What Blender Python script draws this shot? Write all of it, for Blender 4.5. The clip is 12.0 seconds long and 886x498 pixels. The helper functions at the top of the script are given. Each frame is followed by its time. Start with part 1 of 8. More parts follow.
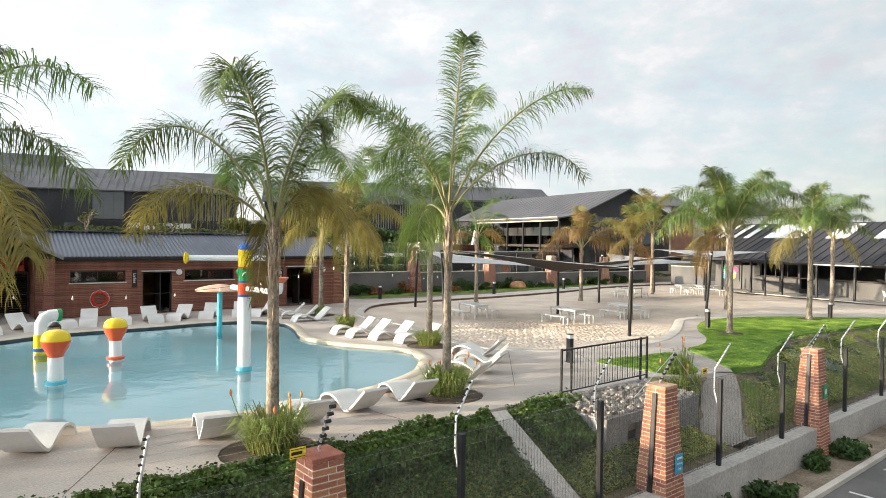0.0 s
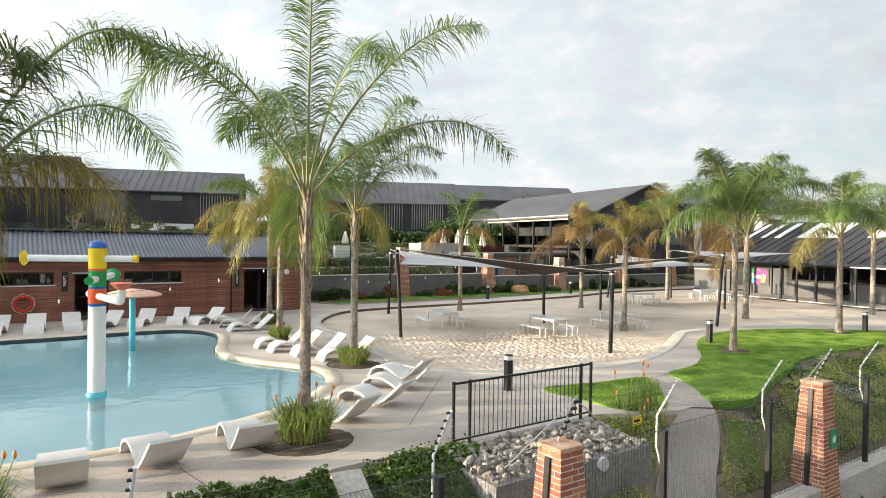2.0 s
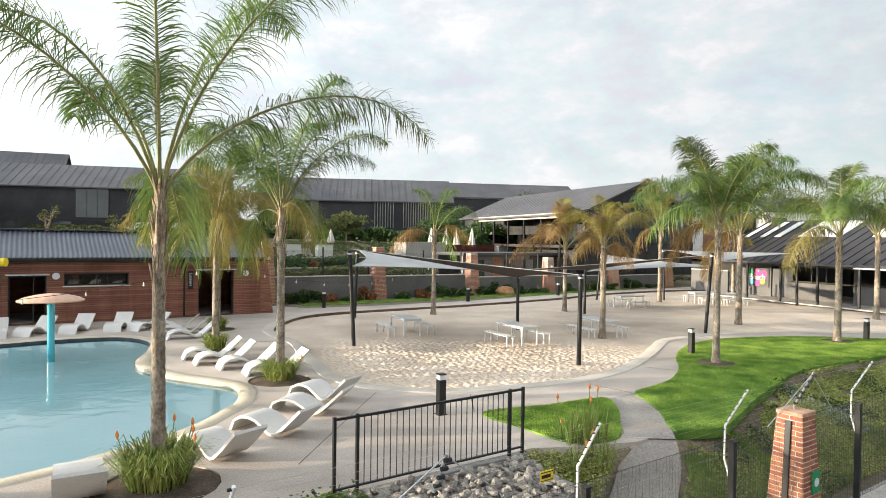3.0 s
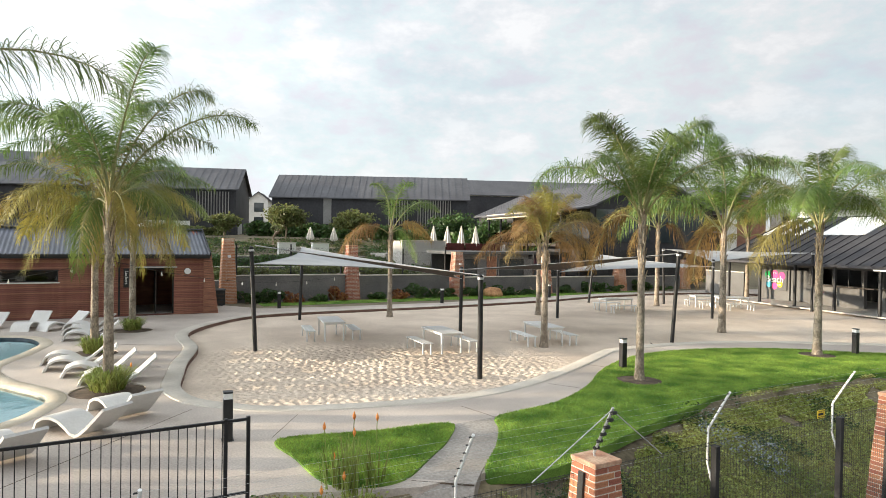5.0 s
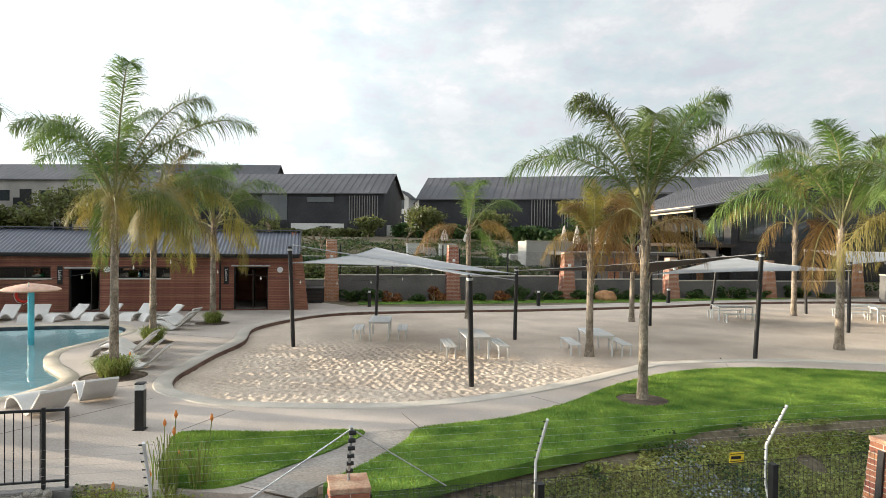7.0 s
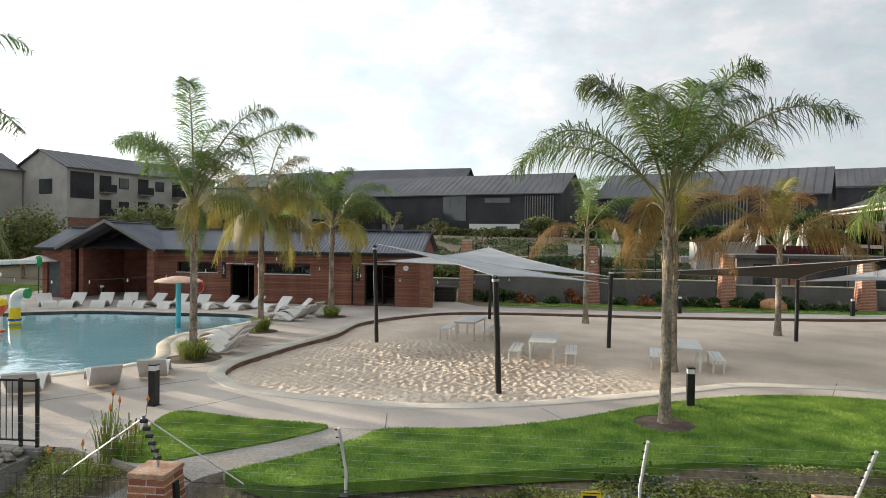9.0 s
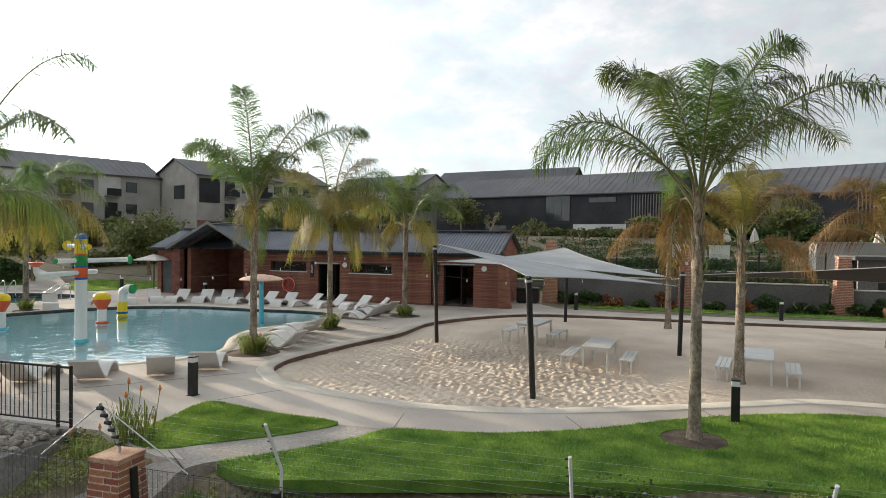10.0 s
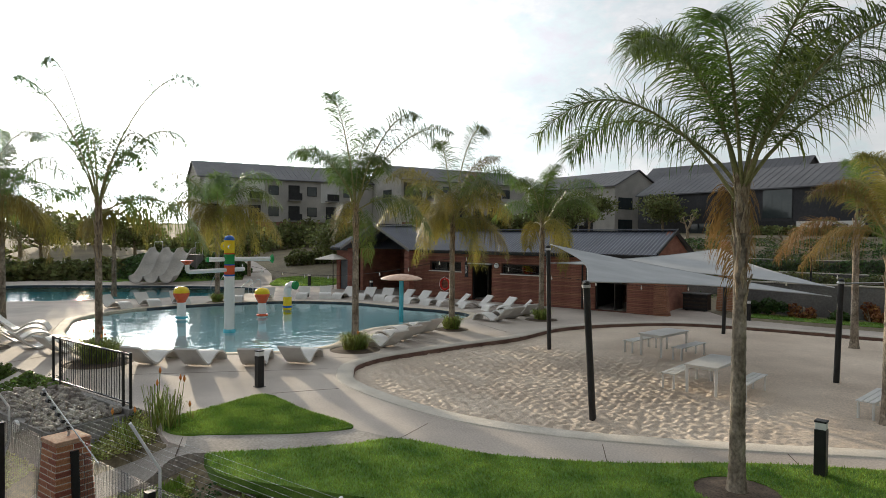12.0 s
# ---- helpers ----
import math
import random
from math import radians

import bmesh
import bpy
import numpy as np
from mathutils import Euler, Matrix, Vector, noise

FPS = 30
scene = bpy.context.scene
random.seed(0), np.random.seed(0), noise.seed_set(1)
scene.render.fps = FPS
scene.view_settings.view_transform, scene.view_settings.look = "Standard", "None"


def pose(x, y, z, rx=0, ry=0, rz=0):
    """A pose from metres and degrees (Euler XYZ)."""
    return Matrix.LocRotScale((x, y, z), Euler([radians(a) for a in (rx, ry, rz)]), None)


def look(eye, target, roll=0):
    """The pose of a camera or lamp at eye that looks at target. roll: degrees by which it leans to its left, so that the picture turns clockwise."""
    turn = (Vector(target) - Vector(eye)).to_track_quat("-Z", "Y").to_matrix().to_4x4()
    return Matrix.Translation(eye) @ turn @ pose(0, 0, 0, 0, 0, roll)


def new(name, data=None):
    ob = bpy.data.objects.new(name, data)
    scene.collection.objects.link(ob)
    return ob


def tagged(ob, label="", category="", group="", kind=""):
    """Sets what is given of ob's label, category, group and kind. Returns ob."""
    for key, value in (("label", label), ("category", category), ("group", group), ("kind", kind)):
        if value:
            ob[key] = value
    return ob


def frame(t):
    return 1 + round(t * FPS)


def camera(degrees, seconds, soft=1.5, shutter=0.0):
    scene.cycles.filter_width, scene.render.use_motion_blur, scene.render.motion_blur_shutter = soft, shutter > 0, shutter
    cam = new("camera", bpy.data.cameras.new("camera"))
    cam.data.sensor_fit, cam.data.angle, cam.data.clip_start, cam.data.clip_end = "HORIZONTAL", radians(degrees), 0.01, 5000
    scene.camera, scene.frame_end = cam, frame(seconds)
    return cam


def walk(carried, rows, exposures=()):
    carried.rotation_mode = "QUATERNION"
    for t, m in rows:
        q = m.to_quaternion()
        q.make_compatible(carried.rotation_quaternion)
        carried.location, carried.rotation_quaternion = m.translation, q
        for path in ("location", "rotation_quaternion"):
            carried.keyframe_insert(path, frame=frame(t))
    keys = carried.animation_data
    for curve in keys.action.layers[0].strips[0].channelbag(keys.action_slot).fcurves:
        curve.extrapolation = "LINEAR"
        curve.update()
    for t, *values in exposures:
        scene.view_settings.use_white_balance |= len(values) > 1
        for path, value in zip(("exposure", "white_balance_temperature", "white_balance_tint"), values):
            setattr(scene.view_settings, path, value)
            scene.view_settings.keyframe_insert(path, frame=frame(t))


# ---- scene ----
cam = camera(69.7, 12.0, soft=0.75)
PATH = [
    (0, (1.004, -0.352, 3.903), (0.934, 1.647, 3.878), 0.8),
    (0.5, (1.81, 0.577, 3.895), (1.699, 2.574, 3.87), 0.8),
    (1, (2.644, 1.618, 3.839), (2.491, 3.612, 3.818), 0.8),
    (1.5, (3.512, 2.737, 3.837), (3.334, 4.729, 3.815), 0.8),
    (2, (4.346, 3.922, 3.82), (4.151, 5.912, 3.799), 0.8),
    (2.5, (5.165, 5.164, 3.857), (4.958, 7.153, 3.835), 0.9),
    (3, (6.01, 6.423, 3.881), (5.793, 8.411, 3.856), 0.8),
    (3.5, (6.996, 7.508, 3.87), (6.767, 9.494, 3.844), 0.8),
    (3.7, (7.449, 7.875, 3.864), (7.211, 9.861, 3.838), 0.9),
    (5.3, (11.449, 10.057, 3.789), (10.992, 12.004, 3.763), 0.9),
    (5.5, (11.962, 10.313, 3.777), (11.451, 12.246, 3.753), 0.9),
    (6, (13.202, 10.931, 3.775), (12.549, 12.821, 3.749), 0.9),
    (6.5, (14.381, 11.582, 3.778), (13.585, 13.417, 3.751), 0.9),
    (7, (15.49, 12.333, 3.799), (14.554, 14.1, 3.768), 0.7),
    (7.2, (15.92, 12.621, 3.807), (14.93, 14.358, 3.777), 0.8),
    (8.8, (18.786, 15.313, 3.823), (17.375, 16.731, 3.787), 0.8),
    (9, (19.082, 15.653, 3.814), (17.618, 17.014, 3.777), 0.8),
    (9.5, (19.696, 16.581, 3.787), (18.109, 17.798, 3.75), 0.7),
    (10, (20.193, 17.54, 3.793), (18.502, 18.607, 3.755), 0.7),
    (10.5, (20.539, 18.57, 3.784), (18.755, 19.474, 3.746), 0.6),
    (11, (20.752, 19.641, 3.79), (18.893, 20.377, 3.748), 0.6),
    (11.5, (20.917, 20.579, 3.814), (19.003, 21.159, 3.771), 0.5),
    (12, (20.907, 21.641, 3.827), (18.953, 22.067, 3.783), 0.4),
]
EXPOSURES = [(0, 1.0), (3, 0.99), (6, 0.86), (9, 0.58), (10.5, 0.34), (12, 0.02)]
walk(cam, [(t, look(eye, target, roll)) for t, eye, target, roll in PATH], EXPOSURES)

# ---- light ----
SUN_AZ, SUN_EL = radians(-162.5), radians(8.2)
sun_way = Vector((math.cos(SUN_AZ) * math.cos(SUN_EL), math.sin(SUN_AZ) * math.cos(SUN_EL), math.sin(SUN_EL)))
sun = new("sun", bpy.data.lights.new("sun", "SUN"))
sun.data.energy, sun.data.angle, sun.data.color = 5.0, radians(0.6), (1.0, 0.84, 0.62)
sun.matrix_world = look(sun_way * 200, (0, 0, 0))

world = bpy.data.worlds.new("sky")
scene.world = world
world.use_nodes = True
wn, wl = world.node_tree.nodes, world.node_tree.links
wn.clear()
w_out = wn.new("ShaderNodeOutputWorld")
w_sky = wn.new("ShaderNodeTexSky")
w_sky.sky_type, w_sky.sun_disc = "NISHITA", False
w_sky.sun_elevation, w_sky.sun_rotation = SUN_EL, math.pi / 2 - SUN_AZ
w_sky.air_density, w_sky.dust_density, w_sky.ozone_density = 1.0, 0.6, 1.5
w_bg = wn.new("ShaderNodeBackground")
w_bg.inputs[1].default_value = 0.125
wl.new(w_sky.outputs[0], w_bg.inputs[0])
w_co = wn.new("ShaderNodeTexCoord")
w_map = wn.new("ShaderNodeMapping")
w_map.inputs["Scale"].default_value = (1.8, 1.8, 3.6)
wl.new(w_co.outputs["Generated"], w_map.inputs["Vector"])
w_noise = wn.new("ShaderNodeTexNoise")
w_noise.inputs["Scale"].default_value, w_noise.inputs["Detail"].default_value = 2.6, 9.0
w_noise.inputs["Roughness"].default_value = 0.58
wl.new(w_map.outputs[0], w_noise.inputs["Vector"])
w_ramp = wn.new("ShaderNodeValToRGB")
w_ramp.color_ramp.elements[0].position, w_ramp.color_ramp.elements[1].position = 0.36, 0.6
w_ramp.color_ramp.elements[0].color, w_ramp.color_ramp.elements[1].color = (0.74, 0.74, 0.74, 1), (0.99, 0.99, 0.99, 1)
wl.new(w_noise.outputs["Fac"], w_ramp.inputs[0])
w_cloud = wn.new("ShaderNodeBackground")
# thin cloud glows more towards the sun
w_dot = wn.new("ShaderNodeVectorMath")
w_dot.operation = "DOT_PRODUCT"
w_dot.inputs[1].default_value = sun_way
wl.new(w_co.outputs["Generated"], w_dot.inputs[0])
w_turn = wn.new("ShaderNodeMapRange")
w_turn.inputs["From Min"].default_value, w_turn.inputs["From Max"].default_value = -1.0, 1.0
wl.new(w_dot.outputs["Value"], w_turn.inputs["Value"])
w_glow = wn.new("ShaderNodeValToRGB")
w_glow.color_ramp.elements[0].position, w_glow.color_ramp.elements[0].color = 0.0, (0.2, 0.2, 0.2, 1)
w_glow.color_ramp.elements[1].position, w_glow.color_ramp.elements[1].color = 1.0, (1.4, 1.4, 1.4, 1)
for at_, v_ in ((0.1, 0.35), (0.2, 0.42), (0.45, 0.49), (0.62, 0.56), (0.85, 0.85)):
    w_glow.color_ramp.elements.new(at_).color = (v_, v_, v_, 1)
wl.new(w_turn.outputs[0], w_glow.inputs[0])
# pale cloud, broken by mauve-grey and blue-green drifts
w_drift = wn.new("ShaderNodeTexNoise")
w_drift.inputs["Scale"].default_value, w_drift.inputs["Detail"].default_value = 5.5, 8.0
w_drift.inputs["Roughness"].default_value = 0.62
wl.new(w_map.outputs[0], w_drift.inputs["Vector"])
w_tint = wn.new("ShaderNodeValToRGB")
w_tint.color_ramp.elements[0].position, w_tint.color_ramp.elements[0].color = 0.34, (0.88, 0.88, 0.95, 1)
w_tint.color_ramp.elements[1].position, w_tint.color_ramp.elements[1].color = 0.62, (1.06, 1.07, 1.09, 1)
w_tint.color_ramp.elements.new(0.46).color = (0.87, 0.97, 1.0, 1)
w_tint.color_ramp.elements.new(0.54).color = (0.97, 0.99, 1.02, 1)
wl.new(w_drift.outputs["Fac"], w_tint.inputs[0])
wl.new(w_tint.outputs[0], w_cloud.inputs[0])
# bright haze close round the sun
w_clip = wn.new("ShaderNodeMath")
w_clip.operation = "MAXIMUM"
w_clip.inputs[1].default_value = 0.0
wl.new(w_dot.outputs["Value"], w_clip.inputs[0])
w_pow = wn.new("ShaderNodeMath")
w_pow.operation = "POWER"
w_pow.inputs[1].default_value = 22.0
wl.new(w_clip.outputs[0], w_pow.inputs[0])
w_halo = wn.new("ShaderNodeMath")
w_halo.operation = "MULTIPLY_ADD"
w_halo.inputs[1].default_value = 7.0
wl.new(w_pow.outputs[0], w_halo.inputs[0])
wl.new(w_glow.outputs[0], w_halo.inputs[2])
wl.new(w_halo.outputs[0], w_cloud.inputs[1])
w_mix = wn.new("ShaderNodeMixShader")
wl.new(w_ramp.outputs[0], w_mix.inputs[0])
wl.new(w_bg.outputs[0], w_mix.inputs[1])
wl.new(w_cloud.outputs[0], w_mix.inputs[2])
wl.new(w_mix.outputs[0], w_out.inputs[0])

# ---- materials ----
def material(name, a, b, scale=6.0, rough=0.7, bump=0.0, bump_scale=40.0, metal=0.0, stain=0.25, vary=0.0, thin=0.0, spec=0.4, stretch=(1, 1, 1), island=False):
    """Two colours mixed by a coarse noise, a fine grain on top, relief, and tints that vary from piece to piece."""
    m = bpy.data.materials.new(name)
    m.use_nodes = True
    n, l = m.node_tree.nodes, m.node_tree.links
    p = n["Principled BSDF"]
    co = n.new("ShaderNodeTexCoord")
    mp = n.new("ShaderNodeMapping")
    mp.inputs["Scale"].default_value = stretch
    l.new(co.outputs["Object"], mp.inputs["Vector"])
    n1 = n.new("ShaderNodeTexNoise")
    n1.inputs["Scale"].default_value, n1.inputs["Detail"].default_value = scale, 5
    l.new(mp.outputs[0], n1.inputs["Vector"])
    r1 = n.new("ShaderNodeValToRGB")
    r1.color_ramp.elements[0].position, r1.color_ramp.elements[1].position = 0.35, 0.68
    r1.color_ramp.elements[0].color, r1.color_ramp.elements[1].color = (*a, 1), (*b, 1)
    l.new(n1.outputs["Fac"], r1.inputs[0])
    n2 = n.new("ShaderNodeTexNoise")
    n2.inputs["Scale"].default_value, n2.inputs["Detail"].default_value = bump_scale, 4
    l.new(mp.outputs[0], n2.inputs["Vector"])
    mr = n.new("ShaderNodeMapRange")
    mr.inputs["From Min"].default_value, mr.inputs["From Max"].default_value = 0.3, 0.7
    mr.inputs["To Min"].default_value, mr.inputs["To Max"].default_value = 1 - stain, 1 + stain
    l.new(n2.outputs["Fac"], mr.inputs["Value"])
    mul = n.new("ShaderNodeMixRGB")
    mul.blend_type = "MULTIPLY"
    mul.inputs[0].default_value = 1
    l.new(r1.outputs[0], mul.inputs[1])
    l.new(mr.outputs[0], mul.inputs[2])
    col = mul.outputs[0]
    if vary:
        hs = n.new("ShaderNodeHueSaturation")
        if island:
            src = n.new("ShaderNodeNewGeometry").outputs["Random Per Island"]
        else:
            src = n.new("ShaderNodeObjectInfo").outputs["Random"]
        v = n.new("ShaderNodeMapRange")
        v.inputs["To Min"].default_value, v.inputs["To Max"].default_value = 1 - vary, 1 + vary
        l.new(src, v.inputs["Value"])
        l.new(v.outputs[0], hs.inputs["Value"])
        h = n.new("ShaderNodeMapRange")
        h.inputs["To Min"].default_value, h.inputs["To Max"].default_value = 0.5 - vary * 0.06, 0.5 + vary * 0.06
        l.new(src, h.inputs["Value"])
        l.new(h.outputs[0], hs.inputs["Hue"])
        l.new(col, hs.inputs["Color"])
        col = hs.outputs[0]
    l.new(col, p.inputs["Base Color"])
    p.inputs["Roughness"].default_value, p.inputs["Metallic"].default_value = rough, metal
    p.inputs["Specular IOR Level"].default_value = spec
    if bump:
        bn = n.new("ShaderNodeBump")
        bn.inputs["Strength"].default_value, bn.inputs["Distance"].default_value = bump, 0.02
        l.new(n2.outputs["Fac"], bn.inputs["Height"])
        l.new(bn.outputs[0], p.inputs["Normal"])
    if thin:
        tr = n.new("ShaderNodeBsdfTranslucent")
        l.new(col, tr.inputs["Color"])
        mx = n.new("ShaderNodeMixShader")
        mx.inputs[0].default_value = thin
        l.new(p.outputs[0], mx.inputs[1])
        l.new(tr.outputs[0], mx.inputs[2])
        l.new(mx.outputs[0], n["Material Output"].inputs[0])
    return m


M_DECK = material("pool_deck_concrete", (0.39, 0.34, 0.30), (0.57, 0.50, 0.44), 0.4, 0.85, 0.3, 26, stain=0.16)
M_CURB = material("pale_cast_concrete", (0.50, 0.46, 0.40), (0.62, 0.57, 0.50), 1.2, 0.85, 0.2, 30, stain=0.12)
M_COPING = material("cream_pool_coping", (0.50, 0.43, 0.33), (0.62, 0.55, 0.44), 1.5, 0.8, 0.2, 30, stain=0.12)
M_CONC = material("weathered_concrete", (0.38, 0.355, 0.325), (0.53, 0.495, 0.45), 0.8, 0.9, 0.3, 14, stain=0.2)
M_SAND = material("beach_sand", (0.55, 0.45, 0.36), (0.70, 0.59, 0.48), 0.5, 0.95, 0.6, 26, stain=0.2)
M_SOIL = material("dark_mulch_soil", (0.07, 0.05, 0.038), (0.15, 0.11, 0.08), 3.0, 0.95, 0.8, 30, stain=0.4)
M_GROUND = material("rough_grass_and_soil", (0.14, 0.115, 0.075), (0.24, 0.20, 0.125), 0.25, 0.95, 0.6, 9, stain=0.35)
M_LAWN = material("lawn_turf", (0.065, 0.15, 0.02), (0.19, 0.32, 0.05), 1.3, 0.9, 0.6, 45, stain=0.3)
M_BLADE = material("grass_blades", (0.125, 0.24, 0.032), (0.35, 0.48, 0.085), 1.3, 0.6, 0, 20, stain=0.2, vary=0.3, thin=0.35, island=True)
M_ASPHALT = material("parking_asphalt", (0.12, 0.115, 0.11), (0.18, 0.17, 0.16), 0.6, 0.9, 0.4, 70, stain=0.2)
M_PAINT_LINE = material("white_road_paint", (0.6, 0.6, 0.57), (0.75, 0.75, 0.72), 4, 0.8, 0.1, 30)
M_BRICK = material("red_orange_brick", (0.33, 0.125, 0.072), (0.46, 0.205, 0.12), 5, 0.85, 0.3, 40, stain=0.18, vary=0.22)
M_CAP = material("bleached_brick_cap", (0.42, 0.22, 0.14), (0.60, 0.42, 0.29), 5, 0.9, 0.3, 30, stain=0.2)
M_MORTAR = material("pale_mortar", (0.55, 0.48, 0.40), (0.66, 0.60, 0.52), 6, 0.95, 0.3, 40)
M_WALLBRICK = material("reddish_brown_brick_course", (0.24, 0.102, 0.072), (0.36, 0.162, 0.112), 1.4, 0.85, 0.4, 24, stain=0.25, vary=0.16, stretch=(1, 1, 3))
M_WALLDARK = material("dark_raked_joint", (0.11, 0.05, 0.04), (0.17, 0.08, 0.06), 3, 0.95, 0.2, 30)
M_ROOF = material("charcoal_corrugated_steel", (0.072, 0.08, 0.105), (0.115, 0.124, 0.158), 0.6, 0.42, 0.05, 8, stain=0.12, spec=0.5)
M_ROOF_FAR = material("charcoal_roof_sheeting", (0.062, 0.062, 0.07), (0.10, 0.10, 0.11), 0.3, 0.55, 0.05, 3, stain=0.15, spec=0.5)
M_CLAD = material("charcoal_ribbed_cladding", (0.024, 0.024, 0.029), (0.042, 0.041, 0.046), 0.4, 0.65, 0.05, 4, stain=0.2)
M_GREYWALL = material("grey_plaster", (0.20, 0.195, 0.19), (0.28, 0.27, 0.26), 0.6, 0.9, 0.15, 14, stain=0.12)
M_DARKPLASTER = material("dark_grey_plaster", (0.085, 0.085, 0.085), (0.13, 0.13, 0.13), 0.6, 0.85, 0.15, 14, stain=0.15)
M_WHITEWALL = material("off_white_plaster", (0.62, 0.61, 0.58), (0.74, 0.73, 0.70), 0.5, 0.9, 0.1, 10, stain=0.06)
M_PALEWALL = material("weathered_pale_plaster", (0.38, 0.36, 0.33), (0.50, 0.475, 0.44), 0.5, 0.9, 0.1, 10, stain=0.1)
M_BROWNBRICK = material("brown_facebrick", (0.22, 0.11, 0.075), (0.30, 0.16, 0.11), 2, 0.9, 0.3, 12, stain=0.2)
M_BLACK = material("black_powder_coat", (0.014, 0.014, 0.015), (0.026, 0.026, 0.028), 4, 0.45, 0.05, 60)
M_STEEL = material("galvanised_steel", (0.50, 0.51, 0.52), (0.66, 0.67, 0.68), 8, 0.4, 0.05, 60, metal=0.7)
M_WHITE = material("white_moulded_plastic", (0.60, 0.585, 0.56), (0.69, 0.675, 0.65), 1.6, 0.5, 0.03, 20, stain=0.05, vary=0.04)
M_TABLE = material("white_painted_aluminium", (0.66, 0.66, 0.64), (0.76, 0.76, 0.74), 2.0, 0.4, 0.03, 30, stain=0.06)
M_YELLOW = material("yellow_gloss_fibreglass", (0.82, 0.58, 0.02), (0.88, 0.66, 0.04), 3, 0.25, 0.02, 30, stain=0.05)
M_RED = material("orange_red_gloss_fibreglass", (0.72, 0.10, 0.035), (0.78, 0.14, 0.05), 3, 0.25, 0.02, 30, stain=0.05)
M_GREEN = material("green_gloss_fibreglass", (0.02, 0.26, 0.075), (0.03, 0.33, 0.10), 3, 0.25, 0.02, 30, stain=0.05)
M_BLUE = material("blue_gloss_fibreglass", (0.02, 0.10, 0.42), (0.03, 0.14, 0.5), 3, 0.25, 0.02, 30, stain=0.05)
M_TEAL = material("turquoise_gloss_fibreglass", (0.10, 0.50, 0.62), (0.14, 0.58, 0.70), 3, 0.25, 0.02, 30, stain=0.05)
M_GLOSSWHITE = material("white_gloss_fibreglass", (0.78, 0.78, 0.77), (0.84, 0.84, 0.83), 3, 0.25, 0.02, 30, stain=0.04)
M_PEACH = material("faded_peach_fibreglass", (0.60, 0.33, 0.22), (0.72, 0.48, 0.35), 3, 0.5, 0.03, 30, stain=0.1)
M_POOL = material("pale_blue_pool_plaster", (0.60, 0.82, 0.85), (0.70, 0.88, 0.90), 0.35, 0.7, 0.05, 12, stain=0.05)
M_POOL_DEEP = material("turquoise_pool_plaster", (0.20, 0.54, 0.60), (0.26, 0.62, 0.68), 0.35, 0.7, 0.05, 12, stain=0.05)
M_SAIL = material("pale_grey_shade_cloth", (0.36, 0.37, 0.38), (0.44, 0.45, 0.46), 1.0, 0.9, 0.1, 80, stain=0.05, thin=0.04)
# dark brown that stands for the shade under the sails
M_SAIL_UNDERSHADE = material("sail_underside_shade_brown", (0.036, 0.027, 0.023), (0.055, 0.042, 0.036), 1.0, 0.9, 0.1, 80, stain=0.06)
M_TRUNK = material("grey_palm_bark", (0.15, 0.12, 0.09), (0.40, 0.34, 0.27), 3.5, 0.95, 0.9, 16, stain=0.42, stretch=(1.6, 1.6, 1))
M_BOOT = material("fibrous_leaf_bases", (0.20, 0.135, 0.085), (0.52, 0.42, 0.29), 5.0, 0.95, 0.8, 26, stain=0.35, stretch=(3, 3, 1))
M_FROND = material("palm_leaflets", (0.08, 0.135, 0.028), (0.175, 0.24, 0.058), 0.6, 0.36, 0, 10, stain=0.25, vary=0.3, thin=0.36)
M_FROND_Y = material("yellowing_palm_leaflets", (0.18, 0.165, 0.036), (0.31, 0.255, 0.065), 0.6, 0.5, 0, 10, stain=0.25, vary=0.25, thin=0.36)
M_FROND_O = material("dry_orange_palm_leaflets", (0.21, 0.125, 0.042), (0.32, 0.21, 0.075), 0.6, 0.6, 0, 10, stain=0.25, vary=0.2, thin=0.35)
M_RACHIS = material("palm_leaf_stalk", (0.19, 0.19, 0.07), (0.34, 0.31, 0.14), 2, 0.6, 0.1, 30, stain=0.2)
M_LEAF = material("shrub_leaves", (0.036, 0.075, 0.018), (0.085, 0.14, 0.038), 0.8, 0.5, 0, 10, stain=0.25, vary=0.45, thin=0.3, island=True)
M_LEAF_OLIVE = material("olive_tree_leaves", (0.10, 0.118, 0.038), (0.215, 0.225, 0.078), 0.8, 0.55, 0, 10, stain=0.25, vary=0.45, thin=0.45, island=True)
M_HEDGE = material("clipped_hedge_leaves", (0.06, 0.11, 0.022), (0.15, 0.22, 0.05), 0.8, 0.5, 0, 10, stain=0.25, vary=0.45, thin=0.35, island=True)
M_LEAF_RUST = material("rust_coloured_shrub_leaves", (0.20, 0.075, 0.03), (0.36, 0.15, 0.06), 1.5, 0.6, 0, 10, stain=0.25, vary=0.4, thin=0.25, island=True)
M_COVER = material("ground_cover_leaves", (0.24, 0.29, 0.07), (0.52, 0.52, 0.17), 0.5, 0.55, 0, 10, stain=0.25, vary=0.45, thin=0.4, island=True)
M_COVER_GREY = material("silver_grey_ground_cover", (0.22, 0.27, 0.28), (0.42, 0.47, 0.47), 1.5, 0.6, 0, 10, stain=0.25, vary=0.35, thin=0.2, island=True)
M_TUFT = material("flax_leaf_blades", (0.17, 0.235, 0.045), (0.38, 0.41, 0.12), 1.2, 0.5, 0, 10, stain=0.2, vary=0.4, thin=0.3, island=True)
M_FLOWER = material("orange_flower_spikes", (0.75, 0.22, 0.05), (0.85, 0.36, 0.08), 9, 0.6, 0, 30, stain=0.2)
